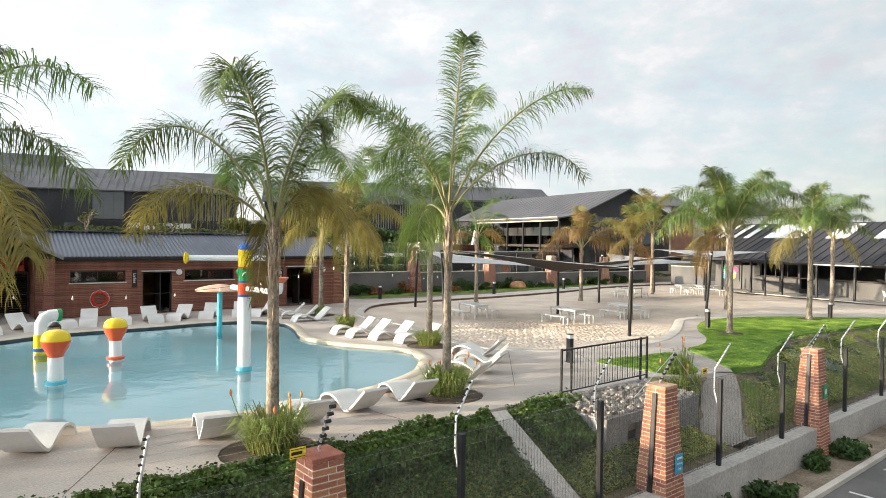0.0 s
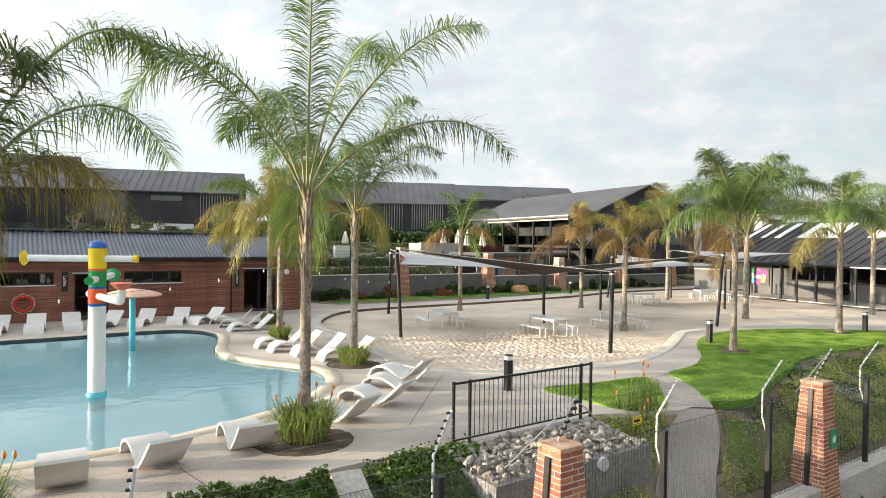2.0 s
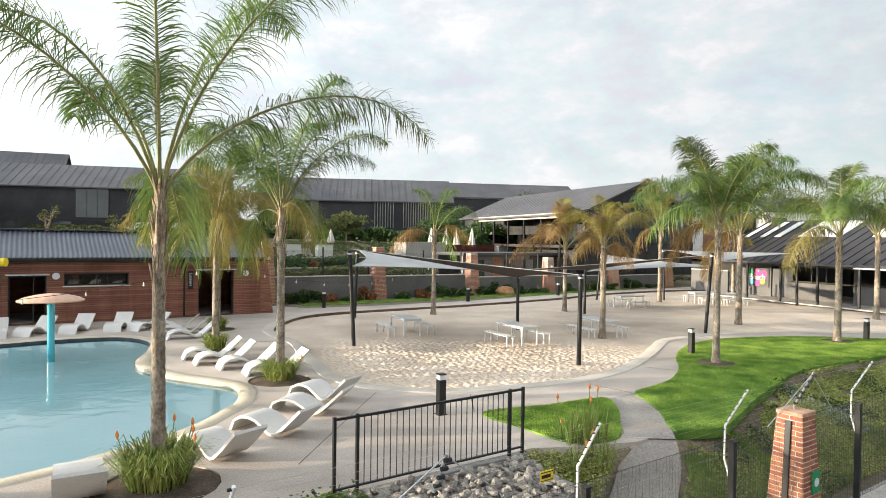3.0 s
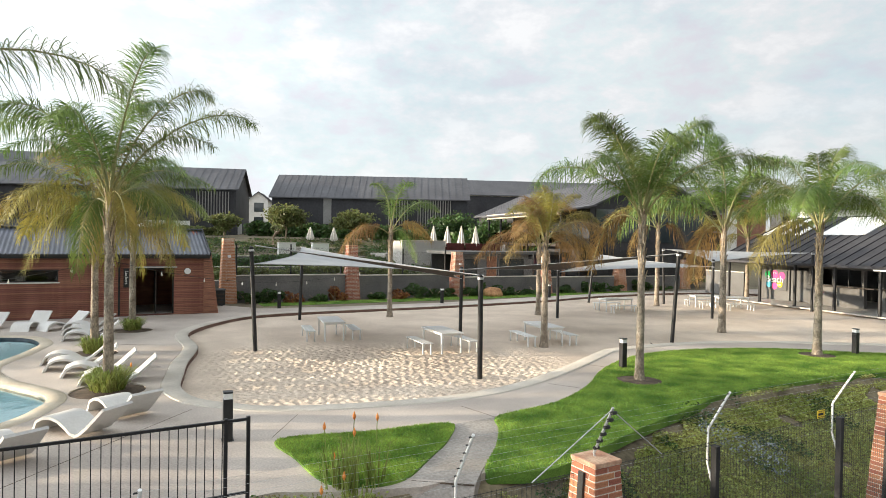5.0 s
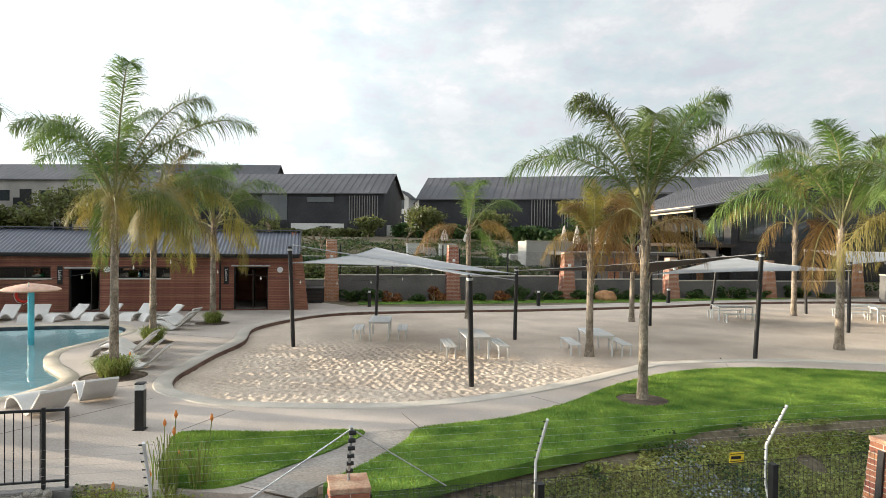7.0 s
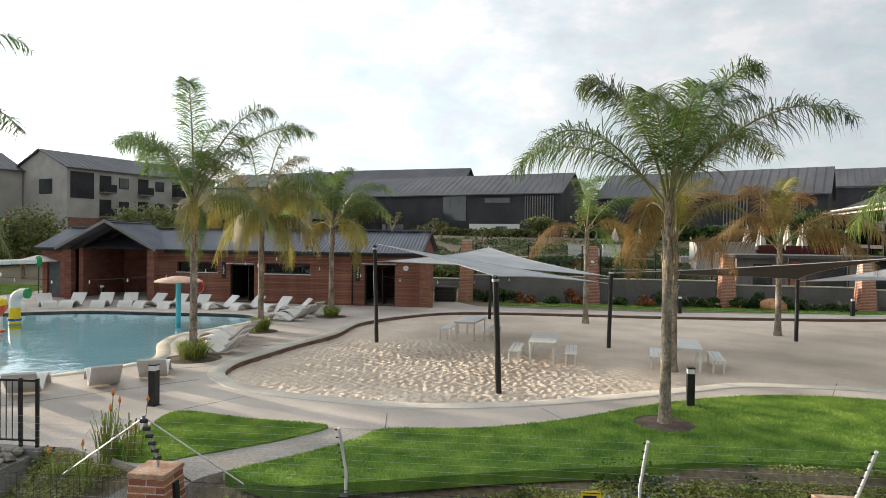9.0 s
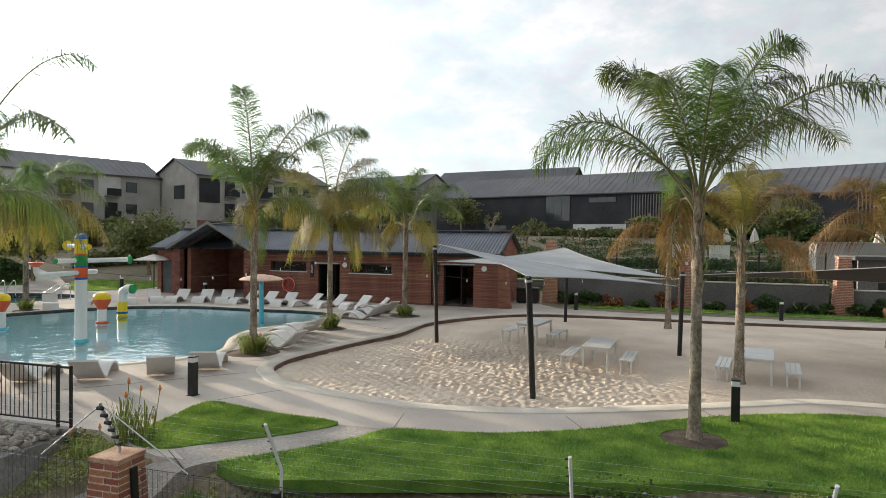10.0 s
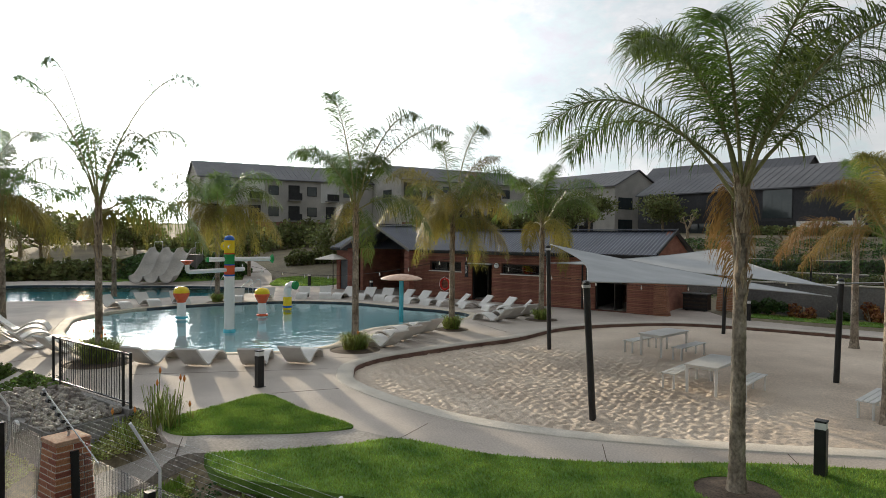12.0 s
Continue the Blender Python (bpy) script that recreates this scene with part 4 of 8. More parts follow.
palm(-4.2, 27.5, 4.3, 0.95, "slim feather palm in a grassy bed, its lower fronds yellow", 4, [("up", "y", 1, 70), ("rise", "g", 2, 20), ("rise", "y", 2, 100), ("arch", "y", 5, 40), ("low", "y", 3, 190), ("hang", "y", 4, 25)], r0=0.14, extra=[((1.0, 1.1, 3.5), 3.9), ((-0.9, -0.5, 3.2), 3.4), ((1.9, 2.0, 1.6), 2.4)])
palm(-6.4, 32.2, 4.3, 0.95, "slim green feather palm near the brick changing rooms", 5, [("up", "g", 3, 0), ("rise", "g", 4, 20), ("arch", "g", 2, 40), ("low", "y", 2, 0), ("hang", "y", 1, 30)], r0=0.15)
palm(12.65, 27.95, 4.45, 0.9, "green feather palm in a mulch ring on the lawn", 6, [("up", "g", 2, 20), ("rise", "g", 2, 250), ("hang", "o", 1, 150)], r0=0.132, extra=[((-2.9, -1.5, 0.85), 1.7), ((3.3, -0.1, 1.45), 2.0), ((1.7, 0.1, 2.6), 2.5), ((-1.5, -1.0, 2.6), 2.6), ((0.8, 3.4, 1.4), 2.0), ((0.6, -2.2, 1.8), 2.2), ((1.6, -1.7, 1.9), 2.2), ((-0.6, 1.9, 2.2), 2.4)])
palm(19.2, 33.85, 4.3, 1.05, "green feather palm in a mulch ring by the lawn's edge", 7, [("up", "g", 3, 20), ("rise", "g", 4, 0), ("arch", "g", 3, 140), ("low", "y", 1, 220)], r0=0.16)
palm(17.5, 40.2, 4.6, 1.4, "green feather palm standing in the sand", 8, [("up", "g", 3, 0), ("rise", "g", 4, 30), ("arch", "g", 2, 0), ("hang", "o", 1, 100)], z=SAND_Z, r0=0.18)
palm(9.82, 33.75, 3.9, 0.68, "yellowing feather palm with a dry upright crown in the sand", 9, [("up", "y", 4, 0), ("rise", "y", 3, 0), ("rise", "o", 2, 60), ("low", "o", 2, 40)], z=SAND_Z, r0=0.15)
palm(1.75, 41.0, 4.3, 0.9, "thin green feather palm with few fronds in the sand", 10, [("up", "g", 2, 330), ("rise", "g", 1, 20), ("low", "o", 2, 200), ("hang", "g", 1, 30)], z=SAND_Z, r0=0.15)
palm(9.1, 44.3, 3.7, 1.1, "dry orange feather palm with drooping fronds in the sand", 11, [("up", "y", 2, 90), ("rise", "o", 2, 90), ("arch", "o", 3, 0), ("low", "o", 2, 30)], z=SAND_Z, r0=0.15)
palm(16.2, 51.9, 4.9, 1.3, "yellowish feather palm with a slim trunk in the sand", 12, [("up", "y", 3, 0), ("rise", "g", 3, 0), ("arch", "y", 2, 20), ("hang", "o", 2, 0)], z=SAND_Z, r0=0.17)
palm(23.0, 57.7, 4.4, 1.25, "yellow-green feather palm in the sand", 13, [("up", "y", 2, 0), ("rise", "g", 3, 0), ("arch", "y", 3, 20), ("hang", "y", 2, 0)], z=SAND_Z, r0=0.17)
palm(26.2, 44.2, 4.4, 1.15, "green feather palm standing in the sand", 14, [("up", "g", 2, 0), ("rise", "g", 4, 0), ("arch", "g", 3, 20), ("hang", "y", 1, 0)], z=SAND_Z, r0=0.17)
palm(-16.4, 16.9, 4.9, 1.2, "feather palm with yellow hanging fronds between the pools", 15, [("rise", "g", 3, 0), ("arch", "g", 5, 20), ("low", "y", 4, 0), ("hang", "y", 5, 0)], r0=0.16)
palm(-8.2, 9.6, 4.5, 1.1, "green feather palm with arching fronds beside the pool", 16, [("up", "g", 2, 40), ("rise", "g", 3, 10), ("arch", "g", 4, 10), ("low", "y", 3, 0), ("hang", "y", 3, 0)], r0=0.17)
palm(-20.5, 10.5, 4.8, 1.15, "feather palm with hanging fronds by the far pool", 17, [("rise", "g", 3, 0), ("arch", "g", 3, 20), ("low", "y", 3, 0), ("hang", "y", 3, 0)], r0=0.16)
palm(-17.5, 3.5, 4.8, 1.15, "feather palm with hanging fronds by the far pool", 18, [("rise", "g", 3, 0), ("arch", "g", 4, 20), ("low", "g", 3, 0), ("hang", "y", 3, 0)], r0=0.16)

# ---- buildings ----
def wall_block(length, z0, z1, thick, openings, x_start=0.0, y=0.0):
    """A wall in x, with openings through it."""
    s = Shape()
    xs = sorted({x_start, x_start + length, *[v for o in openings for v in o[:2]]})
    for a, b in zip(xs, xs[1:]):
        cols = sorted((c, d) for p, q, c, d in openings if p <= a + 1e-6 and q >= b - 1e-6)
        at = z0
        for c, d in cols:
            if c > at + 1e-6:
                s.box(a, y, at, b, y + thick, c)
            at = max(at, d)
        if at < z1 - 1e-6:
            s.box(a, y, at, b, y + thick, z1)
    return s


def corrugated(length, slope, pitch, amp, thick=0.01):
    """Corrugated sheet: waves along x, running up y."""
    n = int(length / pitch * 6)
    xs = np.linspace(0, length, n + 1)
    zs = amp * np.sin(xs / pitch * 2 * math.pi)
    v = [(x, 0, z) for x, z in zip(xs, zs)] + [(x, slope, z) for x, z in zip(xs, zs)]
    v += [(x, y, z - thick) for x, y, z in v]
    k = n + 1
    f = [(i, i + 1, k + i + 1, k + i) for i in range(n)] + [(2 * k + i + 1, 2 * k + i, 3 * k + i, 3 * k + i + 1) for i in range(n)]
    f += [(i + 1, i, 2 * k + i, 2 * k + i + 1) for i in range(n)]
    return Shape().add(v, f)


def lettering(text, size, mat, parent, m, name="lettering", spacing=1.0, depth=0.006):
    cu = bpy.data.curves.new(name, "FONT")
    cu.body, cu.size, cu.extrude, cu.space_character = text, size, depth, spacing
    cu.align_x = "CENTER"
    ob = bpy.data.objects.new(name, cu)
    scene.collection.objects.link(ob)
    bpy.context.view_layer.update()
    me = bpy.data.meshes.new_from_object(ob.evaluated_get(bpy.context.evaluated_depsgraph_get()))
    bpy.data.objects.remove(ob)
    me.materials.clear()
    me.materials.append(mat)
    out = part(name, me, None, parent)
    out.matrix_basis = m
    return out


# changing rooms: front wall runs in local x (to the west), the inside is towards +y
CH = thing("changing_rooms", "low red-brown brick changing rooms with a charcoal corrugated roof", "building", at=(-7.0, 38.2, 0.0), turn=180 + 39.7)
# local axes: x along the front to the west, y towards the pool is +, so the inside lies at negative y
FRONT = [(1.35, 3.05, 0.05, 2.25), (6.15, 8.75, 1.66, 2.2), (9.4, 10.8, 0.05, 2.12), (11.6, 14.0, 1.66, 2.2)]
part("front_wall", wall_block(15.4, 0.0, 2.95, 0.28, FRONT, 0.0, -0.28), M_WALLDARK, CH)
z = 0.02
cache = {}
while z < 2.86:
    cuts = sorted((a, b) for a, b, c, d in FRONT if z + 0.072 > c and z < d)
    at, runs = 0.0, []
    for a, b in cuts:
        runs.append((at, a))
        at = b
    runs.append((at, 15.4))
    for a, b in runs:
        key = round(b - a, 3)
        if key not in cache:
            cache[key] = Shape().box(0, 0, 0, b - a, 0.03, 0.070, 0.006).mesh("brick_course", M_WALLBRICK)
        ob = part("brick_course", cache[key], None, CH)
        ob.matrix_basis = pose(a, 0.0, z)
    z += 0.086
part("end_wall", Shape().add([(0, -0.28, 0), (0, -5.2, 0), (0, -5.2, 2.95), (0, -2.7, 4.1), (0, -0.28, 2.95), (0.28, -0.28, 0), (0.28, -5.2, 0), (0.28, -5.2, 2.95), (0.28, -2.7, 4.1), (0.28, -0.28, 2.95)], [(4, 3, 2, 1, 0), (5, 6, 7, 8, 9), (0, 1, 6, 5), (1, 2, 7, 6), (2, 3, 8, 7), (3, 4, 9, 8), (4, 0, 5, 9)]), M_WALLBRICK, CH)
part("back_wall", wall_block(15.4, 0.0, 2.95, 0.25, [], 0.0, -5.2), M_WALLBRICK, CH)
part("far_wall", Shape().box(15.15, -4.95, 0, 15.4, -0.3, 2.9), M_WALLBRICK, CH)
part("floor_slab", Shape().box(0.3, -4.9, 0.0, 15.1, -0.3, 0.04), M_CONC, CH)
part("ceiling_board", Shape().box(0.3, -4.94, 2.5, 15.1, -0.3, 2.54), M_INNER_SHADE, CH)
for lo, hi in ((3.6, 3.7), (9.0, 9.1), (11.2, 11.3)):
    part("partition_wall", Shape().box(lo, -4.94, 0.05, hi, -0.3, 2.5), M_INNER_SHADE, CH)
rise = math.atan2(1.15, 3.0)
for sgn, y0 in ((1, 0.32), (-1, -5.75)):
    ob = part("roof_sheet", corrugated(23.0, 3.28, 0.19, 0.022), M_ROOF, CH, smooth=60)
    if sgn > 0:
        ob.matrix_basis = pose(22.75, y0, 2.92, 0, 0, 180) @ pose(0, 0, 0, math.degrees(rise), 0, 0)
    else:
        ob.matrix_basis = pose(-0.25, y0, 2.92) @ pose(0, 0, 0, math.degrees(rise), 0, 0)
part("ridge_cap", Shape().box(-0.26, -2.87, 4.14, 22.76, -2.57, 4.2, 0.015), M_ROOF, CH)
for a, b in ((-0.24, 14.6), (21.0, 22.7)):
    part("fascia", Shape().box(a, 0.30, 2.72, b, 0.335, 2.92, 0.004), M_BLACK, CH)
    part("gutter", Shape().box(a, 0.337, 2.80, b, 0.44, 2.90, 0.01), M_BLACK, CH)
part("roof_trim", Shape().box(-0.29, 0.3, 2.86, -0.245, 0.36, 3.0).add([(-0.29, 0.36, 2.88), (-0.29, -2.72, 4.1), (-0.29, -2.72, 4.24), (-0.29, 0.36, 3.02), (-0.24, 0.36, 2.88), (-0.24, -2.72, 4.1), (-0.24, -2.72, 4.24), (-0.24, 0.36, 3.02)], [(0, 1, 2, 3), (7, 6, 5, 4), (0, 4, 5, 1), (2, 6, 7, 3), (1, 5, 6, 2), (0, 3, 7, 4)]), M_BLACK, CH)
for (a, b, c, d) in (FRONT[1], FRONT[3]):
    w = part("window", Shape().box(a, -0.2, c, b, -0.17, c + 0.05).box(a, -0.2, d - 0.05, b, -0.17, d).box(a, -0.2, c, a + 0.05, -0.17, d).box(b - 0.05, -0.2, c, b, -0.17, d).box((a + b) / 2 - 0.02, -0.2, c, (a + b) / 2 + 0.02, -0.17, d), M_BLACK, CH)
    for lo, hi in ((a + 0.05, (a + b) / 2 - 0.02), ((a + b) / 2 + 0.02, b - 0.05)):
        part("pane", Shape().box(lo, -0.19, c + 0.05, hi, -0.18, d - 0.05), M_GLASS, w)
    part("window_sill", Shape().box(a - 0.06, -0.16, c - 0.06, b + 0.06, 0.075, c - 0.005, 0.008), M_WHITEWALL, CH)
for (a, b, c, d) in (FRONT[0], FRONT[2]):
    part("door_frame", Shape().box(a, -0.24, 0.05, a + 0.06, -0.1, d).box(b - 0.06, -0.24, 0.05, b, -0.1, d).box(a + 0.06, -0.24, d - 0.06, b - 0.06, -0.1, d), M_BLACK, CH)
    part("door_leaf", Shape().box(b - 0.95, -1.25, 0.06, b - 0.9, -0.3, 2.06, 0.01), M_WOODDARK, CH, "dark door standing open inwards")
    part("canopy", Shape().box(a - 0.1, -0.05, d + 0.03, b + 0.1, 0.36, d + 0.09, 0.012), M_STEEL, CH, "thin pale steel door canopy")
for sx, words in ((3.42, "Lockers"), (11.18, "Ladies")):
    board = part("sign_board", Shape().box(sx - 0.12, 0.034, 1.35, sx + 0.12, 0.06, 2.25, 0.006), M_BLACK, CH, "upright black sign board")
    ob = lettering(words, 0.2, M_GLOSSWHITE, board, pose(sx, 0.064, 1.82) @ pose(0, 0, 0, 90, 0, 180) @ pose(0, 0, 0, 0, 0, -90) @ pose(0, -0.06, 0))
for sx in (0.75, 9.05):
    lamp = part("wall_lamp", Shape().tube([(sx, 0.03, 2.1), (sx, 0.10, 2.1)], 0.15, 18), M_GLOSSWHITE, CH, "round white bulkhead lamp", smooth=40)
    part("lamp_rim", Shape().tube([(sx, 0.028, 2.1), (sx, 0.05, 2.1)], 0.165, 18), M_BLACK, lamp)
part("downpipe", Shape().tube([(3.72, 0.38, 2.82), (3.72, 0.3, 2.66), (3.72, 0.09, 2.5), (3.72, 0.09, 0.06)], 0.045, 10), M_BLACK, CH, "black rainwater pipe", smooth=50)
BIN = thing("storage_bin", "black slatted storage bin standing between changing rooms and wall", "bin", at=(-8.55, 41.6, -0.02), turn=39.7)
part("body", Shape().box(-0.62, -0.35, 0.06, 0.62, 0.35, 0.86, 0.02), M_BLACK, BIN)
part("lid", Shape().box(-0.66, -0.39, 0.864, 0.66, 0.39, 0.93, 0.015), M_DARKPLASTER, BIN)
for zz in (0.2, 0.4, 0.6):
    part("slat", Shape().box(-0.58, -0.375, zz, 0.58, -0.352, zz + 0.1, 0.004), M_WOODDARK, BIN)
for xx in (-0.5, 0.4):
    part("foot", Shape().box(xx, -0.3, -0.03, xx + 0.1, 0.3, 0.058), M_BLACK, BIN)
buoy = thing("lifebuoy", "red lifebuoy ring hung on the brick wall", "lifebuoy", at=(-7.0 - 12.75 * 0.769, 38.2 - 12.75 * 0.639, -0.2), turn=180 + 39.7)
part("ring", Shape().tube([(0.33 * math.cos(a), 0.09, 1.05 + 0.33 * math.sin(a)) for a in np.linspace(0, 2 * math.pi, 25)], 0.065, 8, False), M_GLOSSRED, buoy, smooth=60)
part("rope", Shape().tube([(0.42 * math.cos(a), 0.10, 1.05 + (0.42 + 0.03 * math.cos(8 * a)) * math.sin(a)) for a in np.linspace(0, 2 * math.pi, 33)], 0.012, 5, False), M_GLOSSWHITE, buoy)
part("hook", Shape().tube([(0, 0.03, 1.33), (0, 0.16, 1.33), (0, 0.16, 1.38)], 0.012, 6), M_STEEL, buoy)
# tapered brick buttress at the free corner
s = Shape()
for i in range(34):
    z0 = i * 0.086
    k = 0.42 * (1 - i / 42)
    s.box(-0.28 - k, -0.4, z0, 0.0, 0.04, z0 + 0.07, 0.006)
part("buttress", s, M_WALLBRICK, CH)

# open gabled porch at the west end
PO = thing("gabled_porch", "open gabled brick porch with a dark corrugated roof and dim inside", "porch", at=(-7.0, 38.2, 0.0), turn=180 + 39.7)
X0, X1, YF = 14.75, 20.2, 1.1          # its width along the front, how far it comes forward
XM = (X0 + X1) / 2
for a in (X0 + 0.0, X1 - 0.42):
    s = Shape()
    for i in range(34):
        s.box(a, YF - 0.42, i * 0.084, a + 0.42, YF, i * 0.084 + 0.07, 0.006)
    part("brick_pillar", s, M_WALLBRICK, PO)
for sgn in (1, -1):
    ob = part("roof_sheet", corrugated(4.3, 3.55, 0.19, 0.022), M_ROOF, PO, smooth=60)
    k = math.degrees(math.atan2(1.5, XM - X0 + 0.25))
    ob.matrix_basis = pose(X0 - 0.25 if sgn > 0 else X1 + 0.25, YF + 0.35 if sgn > 0 else YF - 3.95, 2.92, 0, 0, -90 if sgn > 0 else 90) @ pose(0, 0, 0, k, 0, 0)
for sgn in (1, -1):
    e = X0 - 0.3 if sgn > 0 else X1 + 0.3
    part("barge_board", Shape().add([(e, YF + 0.36, 2.8), (XM, YF + 0.36, 4.38), (XM, YF + 0.36, 4.56), (e, YF + 0.36, 2.98), (e, YF + 0.40, 2.8), (XM, YF + 0.40, 4.38), (XM, YF + 0.40, 4.56), (e, YF + 0.40, 2.98)], [(0, 1, 2, 3), (7, 6, 5, 4), (0, 4, 5, 1), (2, 6, 7, 3), (0, 3, 7, 4), (1, 5, 6, 2)]), M_GREYWALL, PO)
part("back_wall", Shape().box(15.42, -4.2, 0, X1, -3.95, 3.0), M_WALLBRICK, PO)
part("side_wall", Shape().box(X1 - 0.28, -3.9, 0, X1, -0.1, 2.9), M_WALLBRICK, PO)
part("porch_ridge", Shape().box(XM - 0.12, -2.8, 4.40, XM + 0.12, YF + 0.37, 4.46, 0.01), M_STEEL, PO)
for k in range(2):
    y = YF - 0.4 - k * 1.5
    part("truss", Shape().add([(X0, y, 2.84), (XM, y, 4.3), (X1, y, 2.84), (X1, y - 0.06, 2.84), (XM, y - 0.06, 4.3), (X0, y - 0.06, 2.84), (X0 + 0.5, y, 2.84), (XM, y, 4.05), (X1 - 0.5, y, 2.84), (X1 - 0.5, y - 0.06, 2.84), (XM, y - 0.06, 4.05), (X0 + 0.5, y - 0.06, 2.84)], [(0, 6, 7, 1), (1, 7, 8, 2), (5, 4, 10, 11), (4, 3, 9, 10), (6, 11, 10, 7), (7, 10, 9, 8), (0, 1, 4, 5), (1, 2, 3, 4)]), M_WOODDARK, PO)
part("floor_slab", Shape().box(15.42, -3.9, 0.0, X1, YF + 0.1, 0.03), M_CONC, PO)
screen = part("louvre_screen", Shape().box(15.44, -2.66, 0.03, 15.52, -2.58, 2.0).box(16.3, -2.66, 0.03, 16.38, -2.58, 2.0).box(17.2, -2.66, 0.03, 17.28, -2.58, 2.0).box(15.44, -2.66, 2.0, 17.28, -2.58, 2.08), M_BLACK, PO, "black louvred screen inside the porch")
for k in range(17):
    part("slat", Shape().add([(15.53, -2.65, 0.12 + 0.11 * k), (17.19, -2.65, 0.12 + 0.11 * k), (17.19, -2.59, 0.2 + 0.11 * k), (15.53, -2.59, 0.2 + 0.11 * k), (15.53, -2.64, 0.115 + 0.11 * k), (17.19, -2.64, 0.115 + 0.11 * k), (17.19, -2.58, 0.195 + 0.11 * k), (15.53, -2.58, 0.195 + 0.11 * k)], [(0, 1, 2, 3), (7, 6, 5, 4), (0, 4, 5, 1), (1, 5, 6, 2), (2, 6, 7, 3), (3, 7, 4, 0)]), M_BLACK, screen)
part("awning", Shape().add([(15.75, -2.9, 3.1), (16.9, -2.9, 3.1), (17.0, -2.35, 2.45), (15.65, -2.35, 2.45), (15.75, -2.9, 3.07), (16.9, -2.9, 3.07), (17.0, -2.35, 2.15), (15.65, -2.35, 2.15)], [(0, 3, 2, 1), (4, 5, 6, 7), (0, 4, 7, 3), (1, 2, 6, 5), (2, 3, 7, 6), (0, 1, 5, 4)]), M_GLOSSRED, PO, "red canvas awning at the back of the porch")
# west wing beyond the porch, under the same roof
LT = thing("brick_store", "small brick store with a blue-grey door under the changing-room roof", "outbuilding", at=(-7.0, 38.2, 0.0), turn=180 + 39.7)
part("front_wall", wall_block(1.65, 0, 2.9, 0.25, [(21.3, 22.15, 0.03, 2.1)], 20.8, -0.25), M_WALLBRICK, LT)
part("end_wall", Shape().add([(22.45, -0.252, 0), (22.45, -5.2, 0), (22.45, -5.2, 2.9), (22.45, -2.72, 4.05), (22.45, -0.252, 2.9), (22.2, -0.252, 0), (22.2, -5.2, 0), (22.2, -5.2, 2.9), (22.2, -2.72, 4.05), (22.2, -0.252, 2.9)], [(0, 1, 2, 3, 4), (9, 8, 7, 6, 5), (0, 5, 6, 1), (1, 6, 7, 2), (2, 7, 8, 3), (3, 8, 9, 4), (4, 9, 5, 0)]), M_WALLBRICK, LT)
part("back_wall", Shape().box(15.42, -5.2, 0, 22.18, -4.95, 2.9), M_WALLBRICK, LT)
part("door", Shape().box(21.32, -0.16, 0.04, 22.13, -0.1, 2.08, 0.01), M_SLATEDOOR, LT)
part("door_handle", Shape().tube([(21.4, -0.09, 1.0), (21.4, -0.04, 1.0), (21.5, -0.04, 1.0)], 0.012, 6), M_STEEL, LT)


